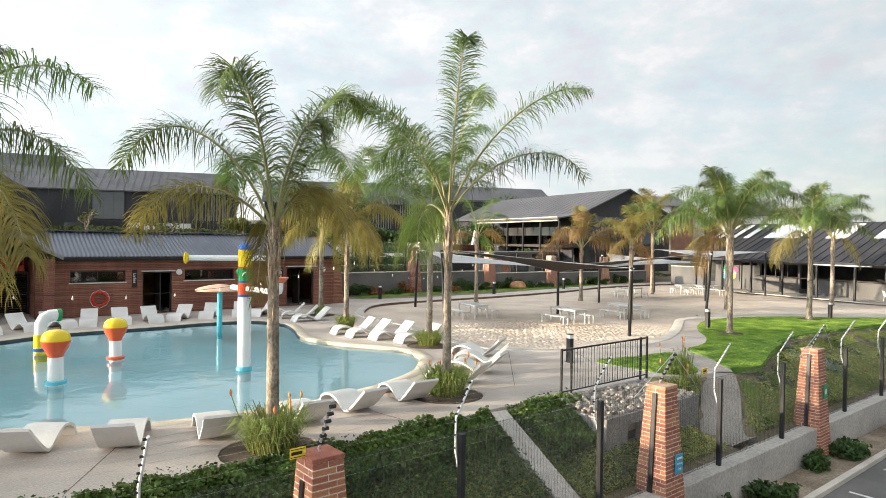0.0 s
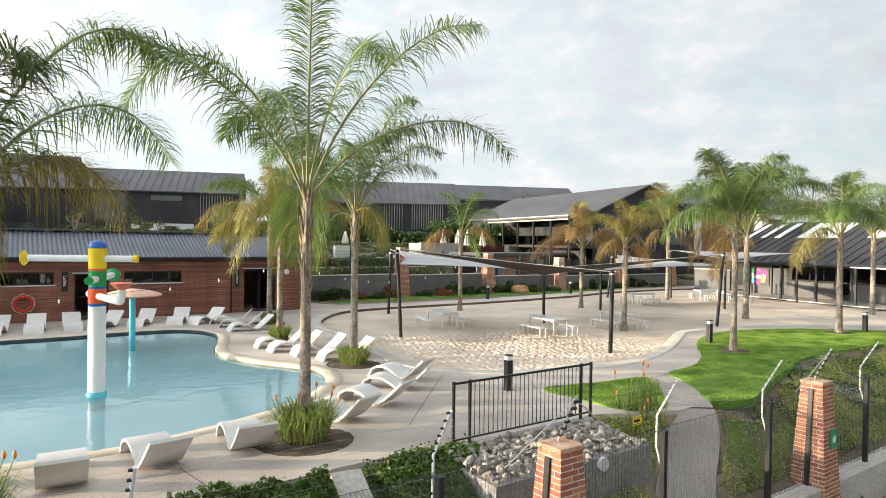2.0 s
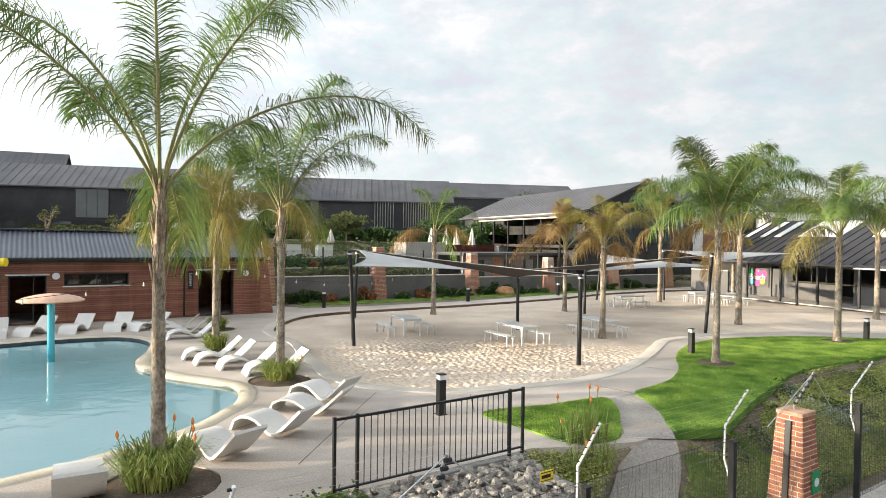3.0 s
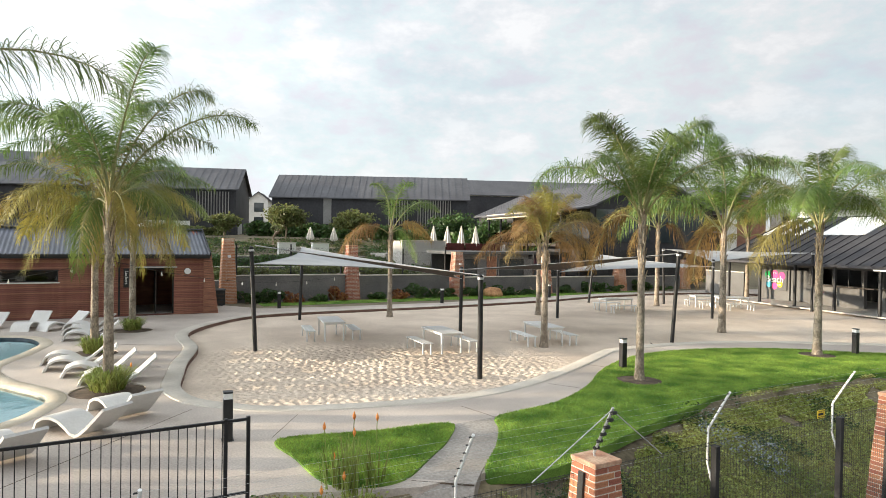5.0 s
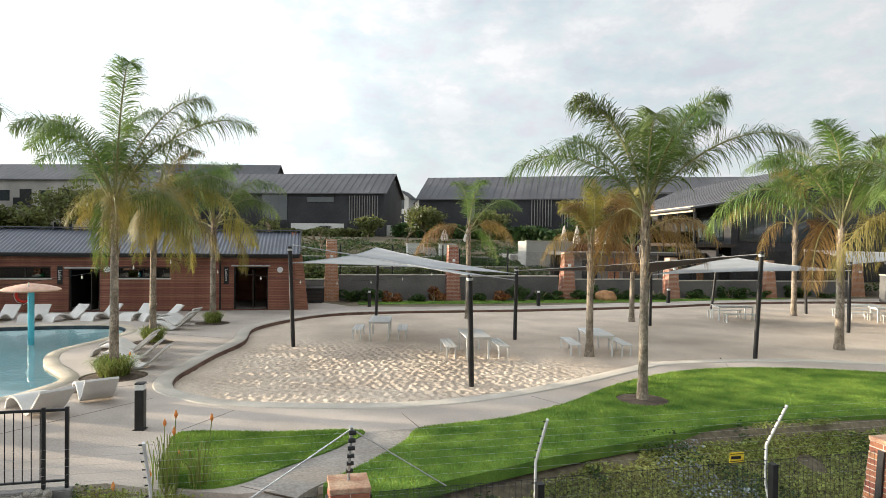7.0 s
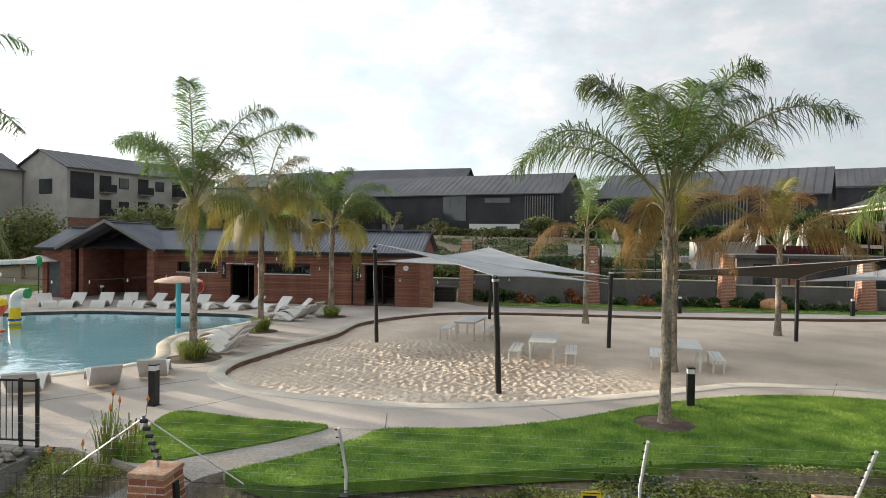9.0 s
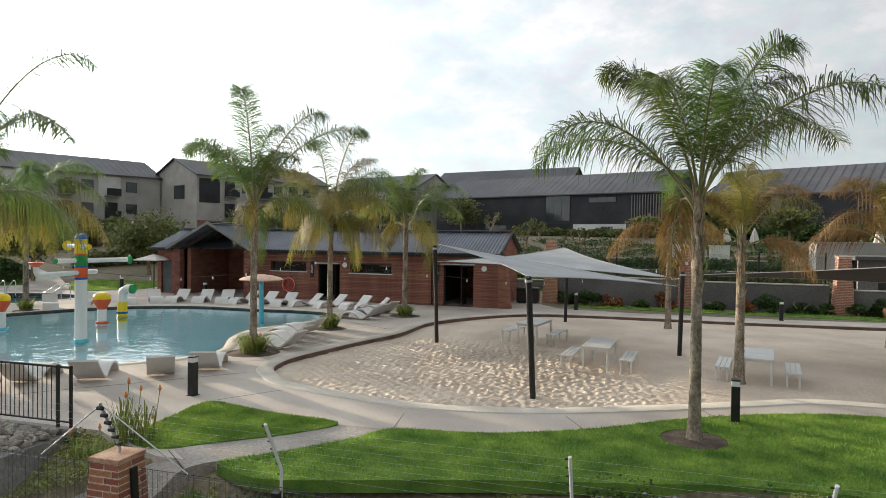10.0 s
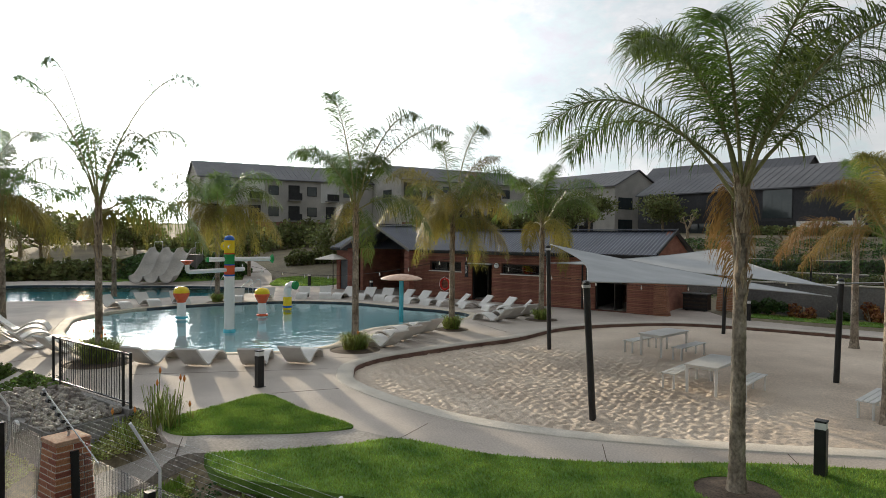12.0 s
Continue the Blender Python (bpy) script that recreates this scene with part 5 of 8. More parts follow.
def barn(name, label, a, b, half, zb, ze, zr, wall, roof, windows=(), seam=0.9, overhang=0.35):
    """A long house under a gable roof. a, b: the ridge's ends; half: half its width; windows: (side, x0, x1, z0, z1, kind)."""
    a, b = np.array(a, float), np.array(b, float)
    ln = float(np.linalg.norm(b - a))
    ang = math.degrees(math.atan2(b[1] - a[1], b[0] - a[0]))
    t = thing(name, label, "building", at=(a[0], a[1], 0), turn=ang)
    h = half
    prof = [(-h, zb), (h, zb), (h, ze), (0, zr - 0.12), (-h, ze)]
    vs = [(0, y, z) for y, z in prof] + [(ln, y, z) for y, z in prof]
    part("wall", Shape().add(vs, [(4, 3, 2, 1, 0), (5, 6, 7, 8, 9), (0, 1, 6, 5), (1, 2, 7, 6), (2, 3, 8, 7), (3, 4, 9, 8), (4, 0, 5, 9)]), wall, t)
    o = overhang
    d = (zr - ze) / h
    for sg in (1, -1):
        y1, z1 = sg * (h + o), ze - o * d
        vs = [(-o, 0, zr), (ln + o, 0, zr), (ln + o, y1, z1), (-o, y1, z1)]
        vs += [(x, y, z - 0.14) for x, y, z in vs]
        fs = [(0, 1, 2, 3), (7, 6, 5, 4), (0, 4, 5, 1), (1, 5, 6, 2), (2, 6, 7, 3), (3, 7, 4, 0)]
        s = Shape().add(vs, fs if sg < 0 else [q[::-1] for q in fs])
        part("roof", s, roof, t)
        run = math.hypot(h + o, zr - z1)
        tilt = math.degrees(math.atan2(z1 - zr, y1)) if sg > 0 else -math.degrees(math.atan2(z1 - zr, -y1))
        rib = Shape().box(0, 0 if sg > 0 else -run, 0, 0.04, run if sg > 0 else 0, 0.028).mesh("roof_seam", roof)
        k = 0
        while k * seam < ln + 2 * o - 0.05:
            ob = part("roof_seam", rib, None, t)
            ob.matrix_basis = pose(-o + k * seam, 0, zr, tilt, 0, 0)
            k += 1
    for side, x0, x1, z0, z1, kind in windows:
        y = -h if side < 0 else h
        if side in (-1, 1):
            bx = lambda u0, u1, e0, e1, za, zz: Shape().box(u0, min(y + side * e0, y + side * e1), za, u1, max(y + side * e0, y + side * e1), zz)
        else:
            y = ln if side == 2 else 0
            sg = 1 if side == 2 else -1
            bx = lambda u0, u1, e0, e1, za, zz: Shape().box(min(y + sg * e0, y + sg * e1), u0, za, max(y + sg * e0, y + sg * e1), u1, zz)
        if kind == "glass":
            w = part("window", bx(x0 - 0.06, x1 + 0.06, 0.0, 0.05, z0 - 0.06, z1 + 0.06), M_BLACK, t)
            n = max(1, round((x1 - x0) / 1.1))
            for i in range(n):
                part("pane", bx(x0 + (x1 - x0) * i / n + 0.02, x0 + (x1 - x0) * (i + 1) / n - 0.02, 0.05, 0.06, z0, z1), M_PANE, w)
        elif kind == "slats":
            w = part("screen", bx(x0, x1, 0.0, 0.04, z0, z1), M_CLAD, t)
            n = int((x1 - x0) / 0.3)
            for i in range(n):
                u = x0 + (x1 - x0) * i / n
                part("slat", bx(u, u + 0.1, 0.05, 0.2, z0, z1), M_GREYWALL, w)
        elif kind == "balcony":
            w = part("balcony", bx(x0, x1, 0.0, 1.1, z0 - 0.15, z0), M_GREYWALL, t)
            part("railing", bx(x0, x1, 1.02, 1.06, z0, z0 + 1.0), M_BLACK, w)
            # flat near-black sheet paints the shade at the back of the balcony
            part("recess", bx(x0 + 0.1, x1 - 0.1, 0.0, 0.03, z0, z1), M_INNER_SHADE, w)
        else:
            # "dark" panels paint the shade of set-back storeys near-black
            part("panel", bx(x0, x1, 0.0, 0.05, z0, z1), {"white": M_WHITEWALL, "dark": M_INNER_SHADE, "brick": M_BROWNBRICK, "grey": M_GREYWALL, "clad": M_CLAD}[kind], t)
    return t


M_PANE = material("reflective_window_pane", (0.03, 0.04, 0.045), (0.06, 0.07, 0.075), 0.4, 0.06, 0, 10, stain=0.1, spec=0.8)
barn("barn_house", "long charcoal clad house with a steep dark metal roof", (-27.1, 88.9), (-3.3, 94.6), 5.5, 2.5, 9.1, 12.2, M_CLAD, M_ROOF_FAR,
     [(-1, 14.5, 17.2, 5.5, 8.8, "slats"), (-1, 18.2, 22.6, 5.5, 8.8, "slats"), (-1, 6.4, 7.4, 5.6, 8.8, "grey"), (-1, 1, 13, 2.6, 4.9, "dark"), (-1, 14, 23, 2.6, 4.9, "dark"), (-1, 2, 5.0, 2.7, 4.7, "glass")])
barn("barn_house", "charcoal clad house with a dark metal roof and a white base", (-61.82, 72.17), (-30.0, 84.0), 5.5, 2.5, 9.6, 12.4, M_CLAD, M_ROOF_FAR,
     [(-1, 0.5, 21.6, 2.6, 5.7, "dark"), (-1, 8.5, 12.0, 3.0, 5.5, "glass"), (-1, 15.0, 17.6, 3.0, 5.5, "glass"), (-1, 21.9, 28.8, 3.2, 5.6, "white"), (-1, 25.6, 27.2, 3.3, 5.3, "dark"), (-1, 29.2, 33.5, 2.6, 5.7, "dark"), (-1, 18.0, 21.4, 6.0, 9.2, "glass"), (-1, 3.0, 6.0, 7.6, 8.8, "glass"), (-1, 24.0, 27.5, 8.3, 8.9, "glass"), (-1, 29.5, 33.4, 6.0, 9.1, "slats"), (2, -4, -1.0, 3.5, 5.5, "white"), (2, 1.0, 3, 3.5, 5.2, "glass")])
barn("barn_house", "long charcoal clad house with a wide glazed bay", (-86.0, 85.0), (-62.3, 97.5), 6.5, 4.0, 12.2, 16.4, M_CLAD, M_ROOF_FAR,
     [(-1, 14.2, 18.6, 8.4, 11.6, "glass"), (-1, 1, 13, 4.2, 7.6, "dark"), (-1, 19, 26, 4.2, 7.6, "dark"), (-1, 2, 6, 4.6, 7.2, "glass")])
def storeys(side, first, last, pitch, zs, wide=2.2):
    """Balconies and windows in turn along a facade."""
    out, x, k = [], first, 0
    while x + pitch < last:
        for z in zs:
            out.append((side, x + 0.3, x + wide, z, z + 2.2, "balcony") if k % 2 == 0 else (side, x + 0.4, x + wide - 0.4, z + 0.7, z + 2.0, "glass"))
        x += pitch
        k += 1
    return out


barn("apartment_house", "long brick and plaster apartment house with balconies", (-79.0, 5.6), (-86.6, 30.5), 6.0, 1.5, 12.0, 14.6, M_PALEWALL, M_ROOF_FAR, storeys(-1, 0.5, 25.8, 2.9, (2.8, 5.8, 8.9)) + [(-1, 0.1, 25.8, 1.6, 5.6, "brick"), (-1, 6.0, 9.0, 8.6, 11.6, "white"), (-1, 17.5, 20.4, 8.6, 11.6, "white")])
barn("apartment_house", "apartment house with a pale gable and dark balconies", (-77.5, 33.7), (-86.0, 56.5), 5.5, 2.0, 12.2, 14.6, M_PALEWALL, M_ROOF_FAR, storeys(-1, 4.0, 24.0, 2.9, (3.0, 6.0, 9.2)) + [(-1, 0.4, 3.6, 8.2, 11.6, "clad"), (-1, 0.1, 24.0, 2.1, 5.7, "brick"), (3, -2.4, 0.2, 8.8, 10.6, "glass"), (2, -5.2, 5.2, 2.2, 9.0, "brick")])
barn("apartment_house", "pale gabled apartment house with dark windows", (-82.5, 63.0), (-65.5, 70.0), 5.0, 2.0, 11.3, 13.7, M_PALEWALL, M_ROOF_FAR,
     [(2, -4.2, -1.2, z, z + 1.6, "glass") for z in (4.6, 7.8)] + [(2, 0.6, 3.8, z, z + 1.7, "glass") for z in (4.6, 7.8)] + storeys(-1, 0.6, 17.6, 2.9, (4.4, 7.6)) + [(-1, 0.3, 17.6, 2.1, 3.9, "brick")])
barn("apartment_house", "white apartment block under a long dark roof", (-20.43, 120.2), (16.2, 131.4), 6.0, 3.0, 11.9, 14.8, M_WHITEWALL, M_ROOF_FAR,
     [(-1, 26.0 + 3.6 * k, 28.2 + 3.6 * k, z, z + 2.0, "balcony") for k in range(3) for z in (6.2, 9.2)] + [(-1, 0.5, 25.5, 5.0, 11.5, "clad")])
for (x0_, y0_), (x1_, y1_), zr_ in (((-58.4, 131.2), (-62.0, 141.0), 14.6), ((-53.6, 133.6), (-57.0, 143.0), 13.4)):
    barn("gabled_house", "small off-white gabled house seen between the clad houses", (x0_, y0_), (x1_, y1_), 2.0, 2.5, zr_ - 1.6, zr_, M_WHITEWALL, M_ROOF_FAR,
         [(3, -1.0, 0.8, zr_ - 4.2, zr_ - 2.4, "glass"), (3, -1.0, 0.8, zr_ - 7.2, zr_ - 5.4, "glass")])
# clubhouse barn with a glazed terrace
barn("clubhouse", "clubhouse barn with a grey roof and a glazed balcony storey", (5.5, 88.0), (17.7, 66.5), 6.2, 1.0, 6.9, 9.6, M_CLAD, M_ROOF_FAR,
     [(-1, 0.5, 15.5, 1.2, 6.0, "dark"), (-1, 16.5, 23.5, 3.9, 6.1, "glass"), (2, -5.6, -0.4, 3.9, 6.6, "glass"), (2, 0.4, 5.2, 3.9, 6.6, "glass"), (2, -5.6, 5.4, 1.1, 3.2, "dark")], overhang=0.5)
TE = thing("terrace_balcony", "timber-fronted balcony with dark posts below the clubhouse roof", "balcony", at=(5.5, 88.0, 0), turn=math.degrees(math.atan2(-21.5, 12.2)))
part("deck", Shape().box(10.0, -9.2, 3.45, 25.6, -6.3, 3.7), M_WOODDARK, TE)
part("beam", Shape().box(10.0, -9.3, 6.0, 25.2, -9.1, 6.45), M_COPING, TE)
for x in np.arange(10.3, 25.6, 3.0):
    part("post", Shape().box(x, -9.28, 0.5, x + 0.16, -9.12, 6.0), M_BLACK, TE)
part("railing", Shape().box(10.0, -9.1, 3.7, 25.6, -9.06, 4.6), M_GLASS, TE)
part("eave", Shape().add([(9.5, -6.2, 6.9), (25.8, -6.2, 6.9), (25.8, -9.7, 6.3), (9.5, -9.7, 6.3), (9.5, -6.2, 6.78), (25.8, -6.2, 6.78), (25.8, -9.7, 6.18), (9.5, -9.7, 6.18)], [(0, 3, 2, 1), (4, 5, 6, 7), (3, 7, 6, 2), (0, 4, 7, 3), (1, 2, 6, 5)]), M_ROOF_FAR, TE)
part("lower_front", Shape().box(10.0, -7.6, 0.3, 25.4, -7.4, 3.4), M_CLAD, TE)
barn("apartment_house", "brick and white apartment block with dark balconies", (22.5, 96.0), (33.0, 99.0), 5.0, 2.0, 9.6, 11.2, M_BROWNBRICK, M_ROOF_FAR,
     [(-1, 0.3, 2.2, 2.5, 9.4, "white"), (-1, 5.6, 7.2, 2.5, 9.4, "white")] + [(-1, 2.6, 5.2, z, z + 2.0, "balcony") for z in (3.2, 5.4, 7.6)])
barn("white_house", "white house among the far roofs", (38.0, 98.0), (46.0, 100.0), 4.0, 2.0, 8.6, 10.6, M_WHITEWALL, M_ROOF_FAR, [(-1, 1, 3, 5.5, 7.5, "glass"), (3, -2, 1, 5.5, 7.5, "glass")])

# beach cafe
CA = thing("beach_cafe", "low grey cafe with an open counter under dark roof", "building", at=(24.2, 59.4, 0.0), turn=-60.1)
part("lintel", Shape().box(0, 0, 2.35, 16.0, 0.25, 2.75), M_CAFEWALL, CA)
for a, b, c in ((0.0, 2.7, 2.35), (4.2, 4.5, 2.35), (4.5, 7.9, 1.35), (7.9, 8.1, 2.35), (9.0, 9.3, 2.35), (9.3, 14.5, 1.35), (14.5, 16.0, 2.35)):
    part("wall", Shape().box(a, 0, 0, b, 0.25, c), M_CAFEWALL, CA)
part("counter", Shape().box(4.5, -0.35, 1.27, 14.5, -0.004, 1.345, 0.01), M_WOODDARK, CA)
part("back_wall", Shape().box(0.25, 6.0, 0, 16, 6.25, 2.7), M_INNER_SHADE, CA)
part("side_wall", Shape().box(0, 0.26, 0, 0.25, 6.2, 2.7), M_CAFEWALL, CA)
part("floor_slab", Shape().box(-0.4, -3.0, -0.05, 17, 6.0, 0.03), M_CONC, CA)
for x in (5.9, 7.0, 10.6, 12.4):
    part("mullion", Shape().box(x, 0.05, 1.35, x + 0.06, 0.12, 2.35), M_BLACK, CA)
part("door_leaf", Shape().box(2.75, 0.08, 0.05, 4.15, 0.13, 2.18, 0.01), M_DARKPLASTER, CA)
part("serving_screen", Shape().box(8.2, 0.9, 1.2, 8.9, 0.95, 2.1), M_GLASS, CA)
vs = [(-0.8, -3.2, 2.75), (17.5, -3.2, 2.75), (17.5, 4.0, 5.9), (-0.8, 4.0, 5.9), (17.5, 11.0, 2.9), (-0.8, 11.0, 2.9)]
vs += [(x, y, z - 0.14) for x, y, z in vs]
s = Shape().add(vs, [(0, 1, 2, 3), (3, 2, 4, 5), (6, 9, 8, 7), (9, 11, 10, 8), (0, 6, 7, 1), (1, 7, 8, 2), (2, 8, 10, 4), (0, 3, 9, 6), (3, 5, 11, 9), (5, 4, 10, 11)])
part("roof", s, M_CLAD, CA)
rib = Shape().box(0, 0, 0, 0.05, math.hypot(7.2, 3.15), 0.05).mesh("roof_seam", M_CLAD)
for k in range(26):
    ob = part("roof_seam", rib, None, CA)
    ob.matrix_basis = pose(-0.8 + k * 0.73, -3.2, 2.75, math.degrees(math.atan2(3.15, 7.2)), 0, 0)
for x, w_ in ((-0.5, 0.45), (0.9, 0.5), (2.2, 0.5), (4.2, 3.2), (9.6, 1.6), (13.2, 2.4)):
    y0, y1 = 0.9, 3.6
    z = lambda y: 2.75 + (y + 3.2) * 3.15 / 7.2 + 0.07
    part("rooflight", Shape().add([(x, y0, z(y0)), (x + w_, y0, z(y0)), (x + w_, y1, z(y1)), (x, y1, z(y1)), (x, y0, z(y0) - 0.06), (x + w_, y0, z(y0) - 0.06), (x + w_, y1, z(y1) - 0.06), (x, y1, z(y1) - 0.06)], [(0, 1, 2, 3), (0, 4, 5, 1), (1, 5, 6, 2), (3, 2, 6, 7), (0, 3, 7, 4)]), M_GLOSSWHITE, CA, "pale translucent roof sheet")
for x in np.arange(0.2, 17, 2.75):
    part("post", Shape().box(x, -2.95, 0.03, x + 0.14, -2.81, 2.76, 0.01), M_BLACK, CA)
part("awning_lights", Shape().box(11.0, -3.1, 2.5, 15.2, -3.02, 2.58), M_GLOSSWHITE, CA)
sg = part("sign_board", Shape().box(0.5, -0.09, 0.7, 2.55, -0.03, 2.1, 0.01), M_DARKPLASTER, CA, "painted beach cafe sign")
for (x, zc, r, mat) in ((0.95, 1.75, 0.26, M_GREEN), (1.55, 1.78, 0.3, M_PINK), (2.15, 1.7, 0.28, M_PINK), (1.05, 1.1, 0.24, M_TEAL), (1.55, 0.98, 0.24, M_PINK), (2.0, 1.12, 0.22, M_YELLOW)):
    part("colour_splash", Shape().tube([(x, -0.098, zc), (x, -0.094, zc)], r, 14), mat, sg)
lettering("Beach", 0.62, M_GLOSSWHITE, sg, pose(1.55, -0.11, 1.25, 90, 0, 0))
lettering("THE", 0.17, M_GLOSSWHITE, sg, pose(1.55, -0.11, 1.84, 90, 0, 0))
lettering("CAFE", 0.14, M_GLOSSWHITE, sg, pose(1.95, -0.11, 1.02, 90, 0, 0))
def cafe_chair(x, y, turn):
    """A one-piece moulded chair on four splayed legs."""
    t = thing("cafe_chair", "white moulded plastic cafe chair on the cafe terrace", "chair", "cafe chairs", at=(x, y, 0.03), turn=turn)
    part("seat", Shape().box(-0.21, -0.21, 0.43, 0.21, 0.21, 0.47, 0.015), M_GLOSSWHITE, t)
    part("backrest", Shape().add([(-0.21, 0.19, 0.47), (0.21, 0.19, 0.47), (0.17, 0.29, 0.84), (-0.17, 0.29, 0.84), (-0.21, 0.225, 0.47), (0.21, 0.225, 0.47), (0.17, 0.325, 0.84), (-0.17, 0.325, 0.84)], [(0, 1, 2, 3), (7, 6, 5, 4), (0, 4, 5, 1), (2, 6, 7, 3), (1, 5, 6, 2), (0, 3, 7, 4)]), M_GLOSSWHITE, t)
    for a in (-1, 1):
        for b in (-1, 1):
            part("leg", Shape().tube([(a * 0.18, b * 0.18, 0.43), (a * 0.23, b * 0.23, 0.0)], 0.018, 8), M_GLOSSWHITE, t)


CHX, CHY = 31.2, 44.75
for k, (dx, dy, tr) in enumerate(((-0.85, 0.0, 80), (0.9, 0.1, 260), (0.1, -0.9, 175), (0.0, 0.9, 5))):
    cafe_chair(CHX + dx, CHY + dy, tr)
ct = thing("cafe_table", "white round cafe table with a steel foot on the cafe terrace", "table", at=(CHX, CHY, 0.03))
part("tabletop", Shape().lathe([(0.4, 0.70), (0.42, 0.715), (0.42, 0.73), (0.4, 0.74)], 24), M_GLOSSWHITE, ct, smooth=40)
part("column", Shape().lathe([(0.035, 0.03), (0.035, 0.70)], 12), M_STEEL, ct, smooth=40)
part("foot", Shape().lathe([(0.25, 0.0), (0.25, 0.015), (0.05, 0.03)], 20), M_STEEL, ct, smooth=40)
GW = thing("service_wall", "plain pale grey plaster wall beside the cafe", "wall", at=(23.6, 60.4, 0.0), turn=125)
part("wall", Shape().box(0, 0, 0, 3.6, 0.2, 1.75), M_CAFEWALL, GW)
part("coping", Shape().box(-0.03, -0.03, 1.75, 3.63, 0.23, 1.82, 0.01), M_CURB, GW)

# upper terrace: white planter walls, and the low pavilion behind the boundary fence
for k, (s0, s1, off, z0, z1) in enumerate(((16.75, 21.0, 12.0, 1.4, 3.7), (27.5, 32.0, 12.0, 1.4, 3.4))):
    q = BACK_A + BACK_D * s0 + BACK_N * off
    t = thing("terrace_planter", "off-white plastered planter wall on the upper terrace", "planter", "terrace planters", at=(q[0], q[1], 0), turn=math.degrees(math.atan2(BACK_D[1], BACK_D[0])))
    part("wall", Shape().box(0, 0, z0 - 1.2, s1 - s0, 0.25, z1), M_PALEWALL, t)
    part("return_wall", Shape().box(0, 0.26, z0 - 1.2, 0.25, 2.2, z1), M_PALEWALL, t)
    part("coping", Shape().box(-0.04, -0.04, z1, s1 - s0 + 0.04, 0.29, z1 + 0.07, 0.01), M_CURB, t)
    part("soil", Shape().box(0.26, 0.3, z1 - 0.3, s1 - s0, 2.2, z1 - 0.12), M_SOIL, t)
q = BACK_A + BACK_D * 21.3 + BACK_N * 12.0
UT = thing("upper_terrace", "paved upper terrace held by a grey retaining wall", "terrace", at=(q[0], q[1], 0), turn=math.degrees(math.atan2(BACK_D[1], BACK_D[0])), kind="structure")
part("paving", Shape().box(-5.2, 2.3, 0.6, 11.0, 9.0, 2.5), M_CONC, UT)
part("retaining_wall", Shape().box(0.0, 0.0, 0.2, 6.1, 0.25, 2.55), M_GREYWALL, UT)
part("infill", Shape().box(0.0, 0.26, 0.2, 6.1, 2.29, 2.5), M_CONC, UT)
for k in range(3):
    so = thing("outdoor_sofa", "dark maroon high-backed outdoor sofa on the upper terrace", "sofa", "terrace sofas", at=(*(q + BACK_D * (0.2 + 2.0 * k) + BACK_N * 0.5), 2.5), turn=math.degrees(math.atan2(BACK_D[1], BACK_D[0])))
    part("backrest", Shape().box(0, 0, 0.05, 1.85, 0.2, 1.05, 0.03), M_MAROON, so)
    part("seat", Shape().box(0.2, 0.21, 0.05, 1.65, 0.85, 0.45, 0.03), M_MAROON, so)
    for xx in (0.0, 1.66):
        part("armrest", Shape().box(xx, 0.21, 0.05, xx + 0.19, 0.85, 0.65, 0.03), M_MAROON, so)
    for xx in (0.05, 1.7):
        part("foot", Shape().box(xx, 0.05, 0.0, xx + 0.1, 0.8, 0.048), M_BLACK, so)
for px_, py_ in ((-13.89, 62.36), (-11.33, 63.79)):
    pl_ = thing("stair_plinth", "square off-white plinth beside the garden steps", "plinth", "stair plinths", at=(px_, py_, 0), turn=math.degrees(math.atan2(BACK_D[1], BACK_D[0])))
    part("block", Shape().box(-0.75, -0.3, 1.6, 0.75, 0.3, 3.32, 0.01), M_WHITEWALL, pl_)
    part("cap", Shape().box(-0.8, -0.35, 3.322, 0.8, 0.35, 3.4, 0.01), M_CURB, pl_)
st = thing("garden_steps", "pale concrete garden steps between two plinths", "steps", at=(-12.6, 63.1, 0), turn=math.degrees(math.atan2(BACK_D[1], BACK_D[0])), kind="structure")
for k in range(6):
    part("step", Shape().box(-0.6, -0.5 + 0.34 * k, 1.6, 0.6, -0.17 + 0.34 * k, 2.15 + 0.17 * k, 0.01), M_CONC, st)
q = BACK_A + BACK_D * 17.0 + BACK_N * 3.4
PV = thing("pavilion", "low grey pavilion with dark glazed bays behind the boundary fence", "building", at=(q[0], q[1], 0), turn=math.degrees(math.atan2(BACK_D[1], BACK_D[0])))
bays = [(1.0, 2.2, 0.5, 2.4), (4.2, 6.6, 0.5, 2.4), (7.4, 9.8, 0.5, 2.4), (11.0, 13.4, 0.5, 2.4), (14.2, 16.6, 0.5, 2.4)]
for zl, zh in ((-0.2, 0.5), (2.4, 2.75)):
    part("wall", Shape().box(0, 0, zl, 7.0, 0.25, zh), M_GREYWALL, PV)
    part("wall", Shape().box(7.002, 0, zl, 18.0, 0.25, zh), M_CLAD, PV)
for a, b in zip([0.0] + [q_[1] for q_ in bays], [q_[0] for q_ in bays] + [18.0]):
    part("pier", Shape().box(a, 0, 0.5, b, 0.25, 2.4), M_GREYWALL if b < 7.5 else M_CLAD, PV)
part("back_wall", Shape().box(0, 3.5, -0.2, 18.0, 3.7, 2.7), M_INNER_SHADE, PV)
part("roof_slab", Shape().box(-0.3, -0.5, 2.75, 18.3, 3.9, 2.98, 0.02), M_DARKPLASTER, PV)
